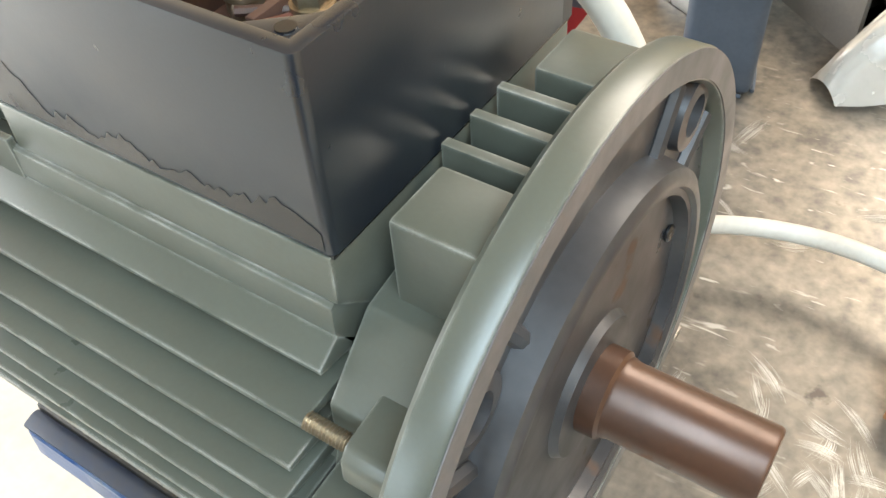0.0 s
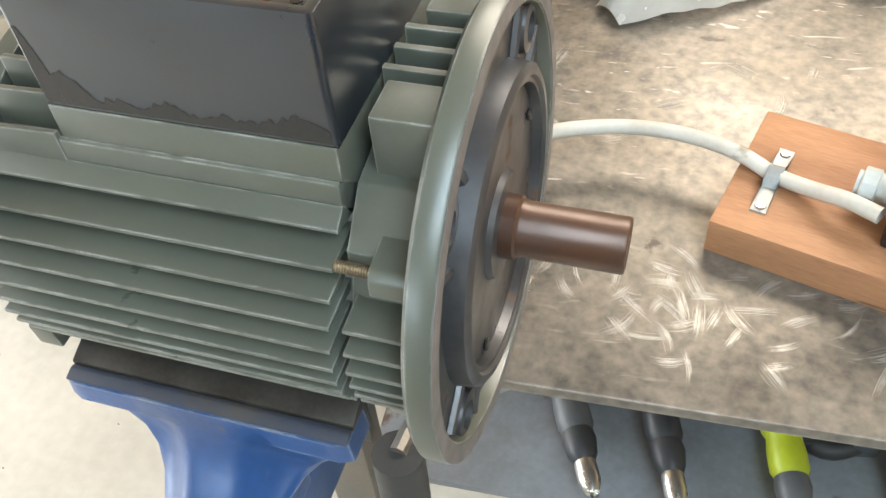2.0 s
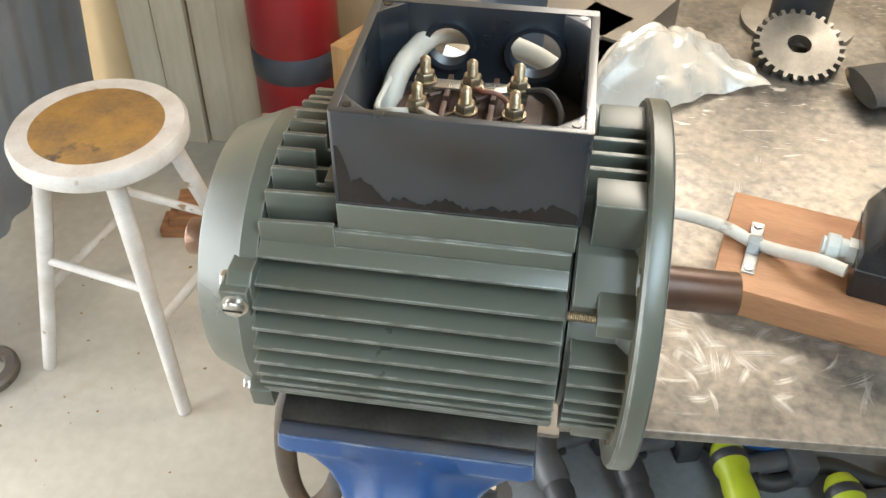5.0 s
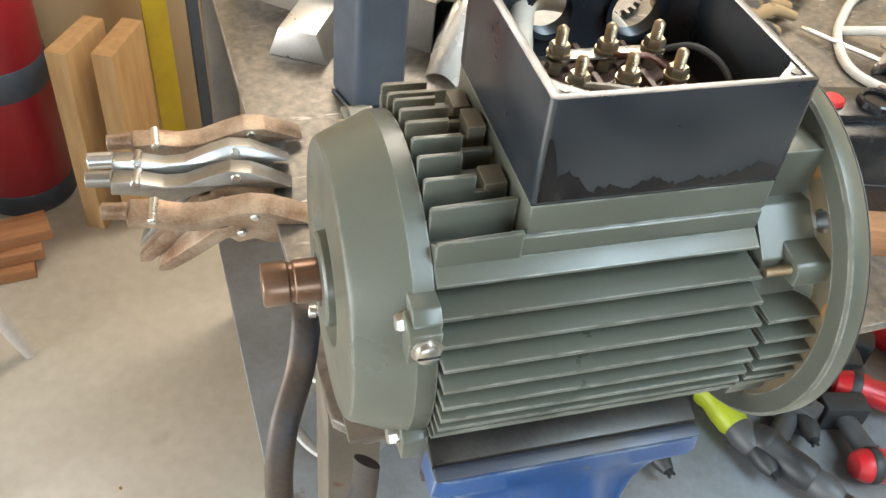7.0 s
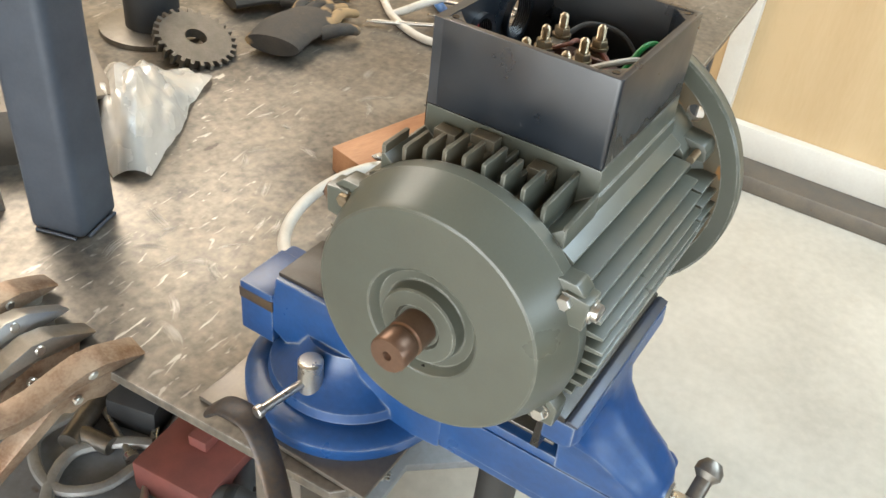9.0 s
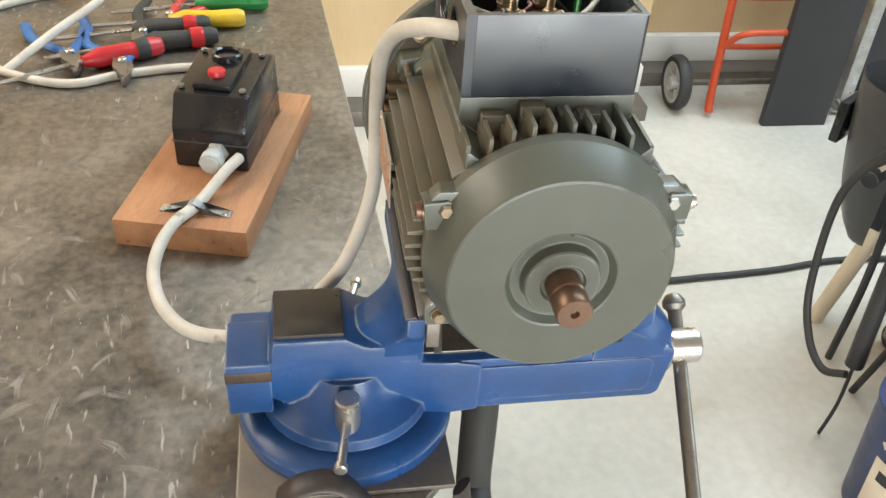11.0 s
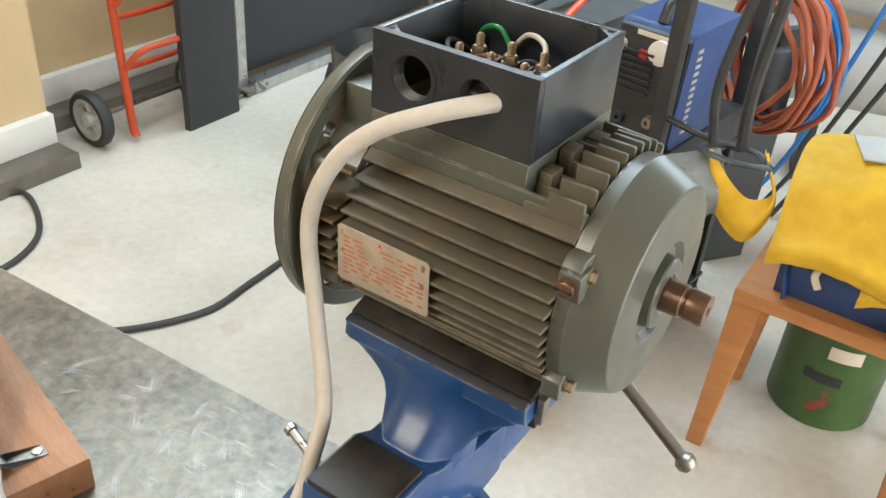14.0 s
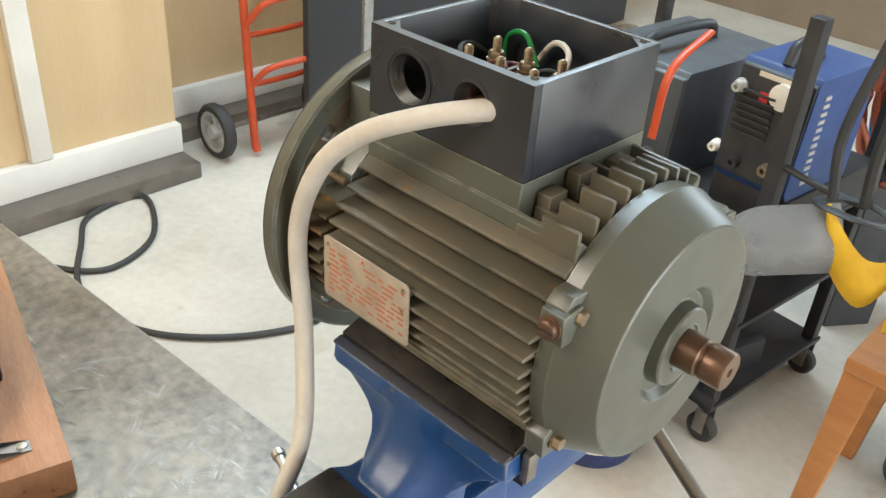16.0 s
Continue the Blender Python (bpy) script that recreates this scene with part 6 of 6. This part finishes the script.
for x in (0.0, CW):
    for y in (0.0, -CD):
        bm = bm_new()
        box(bm, x - 0.015, x + 0.015, y - 0.015, y + 0.015, 0.09, 0.56 if x and not y else 0.98, 0.002)
        part("post", bm, CART_BLACK, cart)
        bm = bm_new()
        lathe(bm, (x, y, 0.036), (0, 1, 0), [(0, -0.014), (0.030, -0.014), (0.036, -0.008), (0.036, 0.008), (0.030, 0.014), (0, 0.014)], 24)
        cw = part("castor", bm, CABLE_BLACK, cart)
        bm = bm_new()
        box(bm, x - 0.014, x + 0.014, y - 0.020, y - 0.016, 0.03, 0.09, 0.001)
        box(bm, x - 0.014, x + 0.014, y + 0.016, y + 0.020, 0.03, 0.09, 0.001)
        part("fork", bm, STEEL_WORN, cw)
for z in (0.10, 0.32, 0.51):
    bm = bm_new()
    box(bm, -0.02, CW + 0.02, -CD - 0.02, 0.02, z, z + 0.012, 0.002)
    box(bm, -0.02, CW + 0.02, 0.014, 0.02, z, z + 0.035, 0.001)
    part("shelf", bm, CART_BLACK, cart)
def cart_at(x, y, z):
    c, s = math.cos(radians(-6)), math.sin(radians(-6))
    return (0.285 + x * c - y * s, -1.19 + x * s + y * c, z)


def riser(loc):
    bm = bm_new()
    box(bm, -0.005, 0.172, -0.36, 0.0, 0, 0.0875, 0.004)
    return solo("steel_box", bm, CART_BLACK, "flat black steel box under the plasma cutter", "box", loc, -6)


riser(cart_at(-0.015, -0.045, 0.5222))


def welder(label, w, loc, rz, side_mat, knobs, dp=0.36):
    ob = thing("welding_machine", label, "welding machine", loc, rz, "machines on the cart")
    bm = bm_new()
    prism(bm, [(-dp, 0), (0.0, 0), (0.015, 0.02), (0.0, 0.235), (-0.012, 0.25), (-dp, 0.25)], 'x', 0, w, 0.004)
    part("case", bm, side_mat, ob)
    bm = bm_new()
    prism(bm, [(0.0, 0.008), (0.019, 0.022), (0.004, 0.235), (-0.004, 0.24)], 'x', 0.004, w - 0.004, 0.002)
    part("front_panel", bm, WELDER_GREY if side_mat is WELDER_GREY else CART_BLACK, ob)
    for i in range(7):
        bm = bm_new()
        box(bm, w * 0.42, w * 0.92, 0.010, 0.019, 0.105 + i * 0.014, 0.1105 + i * 0.014, 0.001)
        part("vent_slat", bm, CART_BLACK, ob)
    for x, z, r, mt in knobs:
        bm = bm_new()
        lathe(bm, (x, 0.008, z), (0, 1, 0), [(r * 1.2, 0), (r * 1.2, 0.006), (r, 0.008), (r * 0.85, 0.022), (r * 0.4, 0.022), (r * 0.35, 0.012), (0, 0.012)], 24)
        part("socket", bm, mt, ob)
    bm = bm_new()
    tube(bm, [(w / 2, -0.02, 0.25), (w / 2, -0.04, 0.285), (w / 2, 0.12 - dp, 0.285), (w / 2, 0.09 - dp, 0.25)], 0.012, 10, 5)
    part("handle", bm, CART_BLACK, ob)
    return ob


welder("dark grey inverter welder with brass sockets on the cart", 0.27, cart_at(0.275, -0.06, 0.522), -6, WELDER_GREY,
       ((0.045, 0.055, 0.014, BRASS), (0.115, 0.05, 0.016, PLIER_BLUE), (0.20, 0.055, 0.016, CART_BLACK), (0.26, 0.16, 0.014, BRASS)))
w2 = welder("black plasma cutter with a gauge and blue side on the cart", 0.165, cart_at(-0.015, -0.04, 0.610), -6, BLUE_SHEET,
            ((0.05, 0.055, 0.014, BRASS), (0.12, 0.045, 0.014, CART_BLACK), (0.150, 0.195, 0.012, TANK_GREY), (0.17, 0.06, 0.011, WHITE_PAINT)), 0.22)
for i in range(12):
    bm = bm_new()
    box(bm, -0.0025, 0.0005, -0.052, -0.030, 0.030 + i * 0.016, 0.038 + i * 0.016, 0.001)
    part("side_louvre", bm, TANK_GREY, w2)
bm = bm_new()
lathe(bm, (0.060, 0.006, 0.200), (0, 1, 0), [(0.026, 0), (0.026, 0.010), (0.023, 0.011), (0.0, 0.010)], 28)
part("gauge", bm, WHITE_PAINT, w2, "round pressure gauge with a white dial")
bm = bm_new()
box(bm, 0.030, 0.120, 0.0068, 0.0080, 0.224, 0.234)
part("name_bar", bm, LABEL_WHITE, w2)
bm = bm_new()
box(bm, 0.085, 0.105, 0.010, 0.0165, 0.178, 0.198, 0.002)
part("indicator", bm, RED_PLASTIC, w2)
for i, (x, z) in enumerate(((0.32, 0.575), (0.39, 0.57), (0.475, 0.575))):
    bm = bm_new()
    a, b = Vector(cart_at(x, -0.04, z)), Vector(cart_at(x + 0.02, 0.10, z - 0.01 * i))
    cyl(bm, a, b, 0.021, 0.015, n=14, bev=0.002)
    d = (b - a).normalized()
    for k in range(4):
        lathe(bm, a + d * (0.03 + 0.022 * k), d, [(0.016, 0), (0.0215, 0.002), (0.0215, 0.010), (0.016, 0.012)], 14, True)
    solo("cable_connector", bm, GREY_PLASTIC, "grey rubber welding cable connector plugged into the welder", "connector", group="connectors")
    if i:
        continue
    bm = bm_new()
    p = Vector(cart_at(x + 0.02, 0.10, z - 0.01 * i))
    tube(bm, [p - (b - a) * 0.05, p + Vector((0.005, 0.035, -0.012)), p + Vector((0.03, 0.06, -0.14)), p + Vector((0.07, 0.055, -0.35)), p + Vector((0.14, 0.04 - 0.02 * i, -0.58 + 0.01 * i))], 0.0085, 10, 8)
    solo("welding_cable", bm, CABLE_BLACK, "thick black welding cable hanging from the welder", "cable", group="welding cables")
bm = bm_new()
tube(bm, [cart_at(0.27, -0.10, 0.86), cart_at(0.265, 0.02, 0.80), cart_at(0.262, 0.045, 0.66)], 0.010, 10, 5, 0.5)
solo("orange_strap", bm, ORANGE_RED, "bright orange strap hanging between the machines", "strap")
random.seed(21)
CLUT = (CART_BLACK, GREY_PLASTIC, RED_PLASTIC, STEEL_WORN, LABEL_WHITE, BLUE_BOX, CART_BLACK, MILL_STEEL)
for z in (0.112, 0.332):
    for i in range(12):
        w, d, h = random.uniform(0.02, 0.055), random.uniform(0.03, 0.06), random.uniform(0.03, 0.10)
        bm = bm_new()
        prism(bm, [(-w, 0), (w, 0), (w * 0.9, h * 0.7), (w * 0.3, h), (-w * 0.8, h * 0.9)], 'y', -d, d, 0.005)
        solo("workshop_item", bm, CLUT[i % 8], "small dusty item in the clutter on the cart's shelf", "clutter", cart_at(0.045 + i * 0.048, -0.06 - random.random() * 0.24, z + 0.0005), random.uniform(-30, 30), "cart clutter")

# wooden trestle with a metal tin beside the cart
trestle = thing("wooden_trestle", "rough timber stool with pale splayed legs", "stool", (0.93, -1.27, 0), 15)
bm = bm_new()
box(bm, -0.11, 0.11, -0.11, 0.11, 0.40, 0.45, 0.004)
part("seat", bm, PALE_BOARD, trestle)
for sx in (1, -1):
    for sy in (1, -1):
        bm = bm_new()
        cyl(bm, (sx * 0.13, sy * 0.12, 0), (sx * 0.075, sy * 0.075, 0.40), 0.020, 0.022, n=10)
        part("leg", bm, PALE_BOARD, trestle)
bm = bm_new()
box(bm, -0.075, 0.075, -0.06, 0.06, 0, 0.040, 0.004)
solo("metal_tin", bm, ALU, "flat silvery metal tin on the timber stool", "tin", (0.90, -1.24, 0.4505), 20)


# welding mask hung on a lance beside the cart
mask = thing("welding_mask", "dark grey welding mask with a head strap, hung on the cables", "welding mask", (0.881, -1.047, 0.365), 35)
bm = bm_new()
rows = []
for i in range(11):
    v = i / 10
    rr = 0.122 * math.sqrt(1 - 0.86 * (1 - v) ** 2.2)
    ring = []
    for k in range(15):
        a = radians(-105 + 210 * k / 14)
        ring.append((rr * math.cos(a) * (1.0 - 0.15 * (1 - v)), rr * 0.92 * math.sin(a), 0.36 * v))
    rows.append(ring)
for th in (0.0, -0.004):
    vs = [[bm.verts.new(Vector(p) * (1 + th * 4)) for p in r] for r in rows]
    for a, b in zip(vs, vs[1:]):
        for k in range(14):
            bm.faces.new([a[k], a[k + 1], b[k + 1], b[k]])
part("shell", bm, MASK_GREY, mask)
bm = bm_new()
box(bm, 0.112, 0.132, -0.055, 0.055, 0.20, 0.29, 0.004)
part("window", bm, BLACK_PLASTIC, mask)
for s in (1, -1):
    bm = bm_new()
    cyl(bm, (0.0, s * 0.112, 0.20), (0.0, s * 0.140, 0.20), 0.018, n=16, bev=0.002)
    part("knob", bm, CART_BLACK, mask)
bm = bm_new()
tube(bm, [(0.0, 0.11, 0.21), (-0.06, 0.07, 0.30), (-0.09, 0, 0.34), (-0.06, -0.07, 0.30), (0.0, -0.11, 0.21)], 0.012, 8, 6, 0.25)
part("head_strap", bm, TANK_GREY, mask)
bm = bm_new()
tube(bm, [(-0.02, -0.03, -0.362), (-0.03, -0.02, -0.1), (-0.02, 0.0, 0.2), (0.0, 0.02, 0.36)], 0.009, 8, 6)
part("hanger", bm, CART_BLACK, mask)
for i in range(1):
    bm = bm_new()
    tube(bm, [(0.73, -0.96, 1.15), (0.71, -0.95, 0.875), (0.68, -0.95, 0.67), (0.67, -0.95, 0.45), (0.655, -0.95, 0.21)], lambda u: 0.009 + 0.010 * u, 10, 8)
    tube(bm, [(0.655, -0.95, 0.215), (0.65, -0.948, 0.10), (0.655, -0.94, 0.004)], 0.004, 8, 5)
    solo("torch_lead", bm, CART_BLACK, "thick dark torch lead hanging down to the floor", "lead", group="torch leads")
bm = bm_new()
tube(bm, [(0.69, -0.925, 0.76), (0.73, -0.90, 0.68), (0.820, -0.90, 0.52), (0.806, -0.90, 0.30), (0.75, -0.90, 0.205), (0.69, -0.91, 0.170), (0.640, -0.927, 0.20)], 0.0085, 10, 8)
solo("torch_cable", bm, CABLE_BLACK, "black cable hanging in a loop beside the bucket", "cable")

# ---- table with crate and gauntlets ----
table = thing("wooden_table", "low orange-varnished wooden table with splayed legs", "table", (-0.16, -1.27, 0), 1)
bm = bm_new()
box(bm, -0.245, 0.192, -0.19, 0.185, 0.418, 0.45, 0.005)
part("tabletop", bm, TABLE_WOOD, table)
for sx, sy in ((1, 1), (-1, 1), (1, -1), (-1, -1)):
    bm = bm_new()
    x1, y1 = (0.165 if sx > 0 else -0.195), sy * 0.14
    prism(bm, [(x1 - 0.030, 0.417), (x1 + 0.030, 0.417), (x1 + sx * 0.02 + 0.018, 0), (x1 + sx * 0.02 - 0.018, 0)], 'y', y1 - 0.016, y1 + 0.016, 0.003)
    part("leg", bm, TABLE_WOOD, table)
crate = thing("plastic_crate", "dark blue plastic crate full of tools on the table", "crate", (-0.155, -1.25, 0.45), 0)
bm = bm_new()
lo, hi = (0.100, 0.125), (0.122, 0.148)
for sgn in ((1, 0), (-1, 0), (0, 1), (0, -1)):
    if sgn[0]:
        prism(bm, [(sgn[0] * lo[0], 0), (sgn[0] * hi[0], 0.13), (sgn[0] * (hi[0] - 0.005), 0.13), (sgn[0] * (lo[0] - 0.005), 0)], 'y', -hi[1], hi[1], 0.001)
    else:
        prism(bm, [(sgn[1] * lo[1], 0), (sgn[1] * hi[1], 0.13), (sgn[1] * (hi[1] - 0.005), 0.13), (sgn[1] * (lo[1] - 0.005), 0)], 'x', -hi[0], hi[0], 0.001)
box(bm, -0.1, 0.1, -0.125, 0.125, 0, 0.004)
part("shell", bm, BLUE_BOX, crate)
# dark bar for the shade in the grip hole; the wall is not pierced
bm = bm_new()
box(bm, -0.035, 0.035, 0.1455, 0.1475, 0.092, 0.112, 0.001)
part("grip_hole_shade", bm, CART_BLACK, crate)
bm = bm_new()
for i in range(14):
    b2 = bm_new()
    cyl(b2, (-0.06, 0, 0), (0.06, 0, 0), 0.010, n=10)
    add(bm, b2, pose(random.uniform(-0.03, 0.03), random.uniform(-0.09, 0.09), 0.07 + 0.04 * random.random(), 0, random.uniform(-12, 12), random.uniform(0, 180)))
part("tools", bm, STEEL_WORN, crate, "loose steel tools in the crate")


def flap(bm, pts_fn, nu=22, nv=12, th=0.003):
    """A thick bent sheet: pts_fn(u, v) gives its middle surface."""
    top = [[bm.verts.new(Vector(pts_fn(u / nu, v / nv)) + Vector((0, 0, th))) for v in range(nv + 1)] for u in range(nu + 1)]
    low = [[bm.verts.new(Vector(pts_fn(u / nu, v / nv)) - Vector((0, 0, th))) for v in range(nv + 1)] for u in range(nu + 1)]
    for g in (top, low):
        for u in range(nu):
            for v in range(nv):
                bm.faces.new([g[u][v], g[u + 1][v], g[u + 1][v + 1], g[u][v + 1]])
    rim = [(u, 0) for u in range(nu)] + [(nu, v) for v in range(nv)] + [(u, nv) for u in range(nu, 0, -1)] + [(0, v) for v in range(nv, 0, -1)]
    for (a, b), (c, d) in zip(rim, rim[1:] + rim[:1]):
        bm.faces.new([top[a][b], top[c][d], low[c][d], low[a][b]])
    return bm


def gaunt(u, v):
    """Drapes over the crate from the back to the front and rolls under at its lower edge."""
    k = min(u / 0.80, 1.0)
    y = -0.20 + 0.385 * k
    x = -0.085 + 0.225 * v + 0.012 * math.sin(3 * k)
    z = 0.200 + 0.050 * math.sin(math.pi * k) + 0.012 * noise.noise((x * 9, y * 9, 1)) + 0.005 * noise.noise((x * 30, y * 12, 4)) - 1.10 * max(0, y - 0.120) - 1.2 * max(0, -0.14 - y)
    if u > 0.80:
        a = (u - 0.80) / 0.20 * radians(235)
        y += 0.022 * math.sin(a)
        z -= 0.022 * (1 - math.cos(a))
    return (x, y, z + 0.026 * math.cos(math.pi * (v - 0.5)))


def gaunt_low(u, v):
    k = min(u / 0.78, 1.0)
    y = -0.13 + 0.31 * k
    z = 0.150 + 0.024 * math.sin(3.1 * v) + 0.012 * math.sin(5 * k) + 0.005 * noise.noise((v * 5, y * 14, 7)) - 0.8 * max(0, y - 0.13)
    if u > 0.78:
        a = (u - 0.78) / 0.22 * radians(220)
        y += 0.020 * math.sin(a)
        z -= 0.020 * (1 - math.cos(a))
    return (-0.18 + 0.15 * v, y, z)


gl = thing("leather_gauntlets", "bright yellow leather welding gauntlets folded over the blue crate", "gauntlets", (-0.14, -1.26, 0.45), 4)
bm = bm_new()
flap(bm, gaunt, 36, 14)
part("upper_gauntlet", bm, LEATHER, gl)
bm = bm_new()
flap(bm, gaunt_low, 32, 12)
part("lower_gauntlet", bm, LEATHER, gl)
for x, y in ((0.045, 0.16), (-0.165, 0.17)):
    bm = bm_new()
    tube(bm, [(x, y - 0.02, 0.145), (x - 0.004, y + 0.004, 0.12), (x + 0.006, y + 0.010, 0.085), (x - 0.006, y + 0.012, 0.06)], 0.007, 8, 5, 0.6)
    part("tie_string", bm, PALE_BOARD, gl, "pale cotton tie string")
bm = bm_new()
box(bm, -0.115, 0.115, -0.055, 0.055, 0, 0.004, 0.001)
box(bm, -0.06, 0.0, -0.03, 0.03, 0.004, 0.0046)
solo("grey_plate", bm, TANK_GREY, "thin grey plate with a pale sticker on the gauntlets", "plate", (-0.185, -1.30, 0.728), 22, rx=0)
# respirator-like apron piece hanging off the cart corner
bm = bm_new()
OUTER = [Vector(p) for p in ((0.040, 0.030, 0.013), (0.010, 0.034, -0.090), (-0.063, 0.034, -0.145), (-0.096, 0.000, -0.066), (-0.045, -0.030, 0.018))]
INNER = [Vector(p) for p in ((0.036, 0.030, 0.014), (-0.012, 0.034, -0.034), (-0.054, 0.028, -0.060), (-0.084, -0.010, -0.050), (-0.052, -0.030, 0.014))]


def along(pts, u):
    k = min(int(u * 4), 3)
    f = u * 4 - k
    p0, p1, p2, p3 = pts[max(k - 1, 0)], pts[k], pts[k + 1], pts[min(k + 2, 4)]
    return 0.5 * (2 * p1 + (p2 - p0) * f + (2 * p0 - 5 * p1 + 4 * p2 - p3) * f * f + (3 * p1 - p0 - 3 * p2 + p3) * f ** 3)


flap(bm, lambda u, v: along(OUTER, u).lerp(along(INNER, u), v) + Vector((0, 0.012 * math.sin(math.pi * v), 0)), 24, 8, 0.0022)
apron = thing("head_band", "welding head band with a dark perforated strap and yellow leather flap", "head band", (0.105, -1.110, 0.700), 0)
part("flap", bm, LEATHER, apron)
bm = bm_new()
tube(bm, [(-0.065, 0, 0.0), (-0.03, 0.045, 0.012), (0.03, 0.045, 0.012), (0.065, 0, 0.0), (0.03, -0.045, 0.0), (-0.03, -0.045, 0.0), (-0.064, -0.004, 0.0)], 0.012, 8, 5, 0.35)
part("strap", bm, CART_BLACK, apron)
bm = bm_new()
ux, uy = 0.70, 0.714


def visor_at(u, v):
    half = 0.062 * math.sqrt(max(0.02, 1 - max(0.0, (u - 0.62) / 0.38) ** 2))
    d, h = 0.02 + 0.205 * u, (v - 0.5) * 2 * half
    bow = 0.030 * (1 - (2 * v - 1) ** 2)
    return (ux * d - uy * (bow - 0.35 * h), uy * d + ux * (bow - 0.35 * h), -0.050 - 0.02 * u + 0.93 * h)


flap(bm, visor_at, 22, 10, 0.0008)
part("visor", bm, VISOR, apron, "smoky translucent plastic visor")
bm = bm_new()
tube(bm, [(0.0, -0.04, 0.0), (0.01, -0.05, 0.12), (0.0, -0.06, 0.30)], 0.012, 8, 5)
tube(bm, [(0.05, -0.02, 0.0), (0.07, -0.03, 0.12), (0.05, -0.06, 0.30)], 0.010, 8, 5)
tube(bm, [(0.0, -0.04, 0.0), (0.09, -0.07, -0.01), (0.18, -0.08, 0.0)], 0.007, 8, 5)
part("hanger", bm, CART_BLACK, apron)

tin = thing("green_tin", "printed green tin with red spots under the table", "tin", (-0.165, -1.46, 0))
bm = bm_new()
lathe(bm, (0, 0, 0), (0, 0, 1), [(0, 0), (0.118, 0), (0.121, 0.005), (0.121, 0.285), (0.124, 0.29), (0.121, 0.295), (0.115, 0.295), (0.114, 0.27), (0, 0.27)], 44)
part("shell", bm, GREEN_TIN, tin)
for a0, a1, z0, z1, mt in ((88, 122, 0.20, 0.235, LABEL_WHITE), (70, 110, 0.13, 0.155, CART_BLACK)):
    bm = bm_new()
    curved_patch(bm, 0.1213, a0, a1, z0, z1, 0)
    part("print_bar", bm, mt, tin)

# coiled hoses on a stand, tanks behind
reel = thing("hose_coil", "coil of red-brown rubber hose hung on a black stand", "hose", (0.255, -1.915, 0.63), -35)
random.seed(5)
for i in range(9):
    r = 0.175 - 0.012 * (i * 3 % 5)
    off = (i - 4) * 0.014
    bm = bm_new()
    tube(bm, [(r * math.cos(a) + random.uniform(-.014, .014), off + random.uniform(-.012, .012), r * 1.15 * math.sin(a)) for a in [2 * math.pi * k / 14 for k in range(15)]], 0.0085, 8, 4)
    part("turn", bm, RED_HOSE, reel)
bm = bm_new()
box(bm, -0.02, 0.02, -0.07, 0.07, -0.6295, 0.02, 0.004)
part("stand", bm, CART_BLACK, reel)
reel2 = thing("hose_coil", "coil of blue air hose hung beside the red one", "hose", (0.260, -2.03, 0.58), -30)
for i in range(6):
    bm = bm_new()
    tube(bm, [((0.17 - 0.01 * (i % 3)) * math.cos(a), (i - 3) * 0.016, 0.19 * math.sin(a)) for a in [2 * math.pi * k / 14 for k in range(15)]], 0.008, 8, 4)
    part("turn", bm, BLUE_HOSE, reel2)
bm = bm_new()
box(bm, -0.015, 0.015, -0.05, 0.05, -0.5795, 0.1, 0.004)
part("stand", bm, CART_BLACK, reel2)
tank = thing("air_tank", "grey compressor tank lying behind the hoses", "compressor", (-0.05, -2.75, 0.40), 15)
bm = bm_new()
lathe(bm, (-0.55, 0, 0), (1, 0, 0), [(0, -0.06), (0.09, -0.045), (0.135, 0), (0.135, 1.0), (0.09, 1.045), (0, 1.06)], 36)
part("vessel", bm, TANK_GREY, tank)
bm = bm_new()
lathe(bm, (-0.55, -0.05, 0.27), (1, 0, 0), [(0, -0.04), (0.07, -0.03), (0.105, 0), (0.105, 1.0), (0.07, 1.03), (0, 1.04)], 32)
part("upper_vessel", bm, TANK_GREY, tank)
for x in (-0.4, 0.3):
    bm = bm_new()
    box(bm, x - 0.02, x + 0.02, -0.1, 0.1, -0.3995, -0.11, 0.003)
    part("foot", bm, CART_BLACK, tank)
for i in range(3):
    bm = bm_new()
    tube(bm, [(-0.15 + 0.08 * i, -2.45, 1.2), (-0.05 + 0.07 * i, -2.35, 0.7), (0.1 + 0.05 * i, -2.3, 0.25), (0.2 + 0.05 * i, -2.25, 0.009)], 0.008, 8, 6)
    solo("hanging_cable", bm, (CABLE_BLACK, CABLE_BLACK, BLUE_HOSE)[i], "thin cable hanging in front of the tanks", "cable", group="hanging cables")

# ---- small things on the floor by the partition ----
bm = bm_new()
lathe(bm, (0, 0, 0), (0, 0, 1), [(0.040, 0), (0.062, 0), (0.066, 0.006), (0.066, 0.020), (0.060, 0.026), (0.042, 0.026), (0.038, 0.018)], 32, True)
solo("steel_ring", bm, MILL_STEEL, "dull brown steel ring lying on the floor by the partition", "ring", (-1.068, 0.676, 0))
bm = bm_new()
random.seed(29)
for i in range(48):
    x, y = random.gauss(-1.0, 0.18), random.gauss(0.62, 0.24)
    if x > -0.35 or y > 1.1 or abs(x + 1.25) < 0.06:
        continue
    r = random.uniform(0.0012, 0.0042)
    b2 = bm_new()
    bmesh.ops.create_icosphere(b2, subdivisions=1, radius=r)
    for v in b2.verts:
        v.co = Vector((v.co.x * random.uniform(0.7, 1.8), v.co.y, abs(v.co.z) * 0.5))
    add(bm, b2, pose(x, y, 0.0, 0, 0, random.uniform(0, 180)))
solo("floor_debris", bm, PUTTY, "small brown crumbs of dirt scattered on the floor", "debris", kind="stuff")
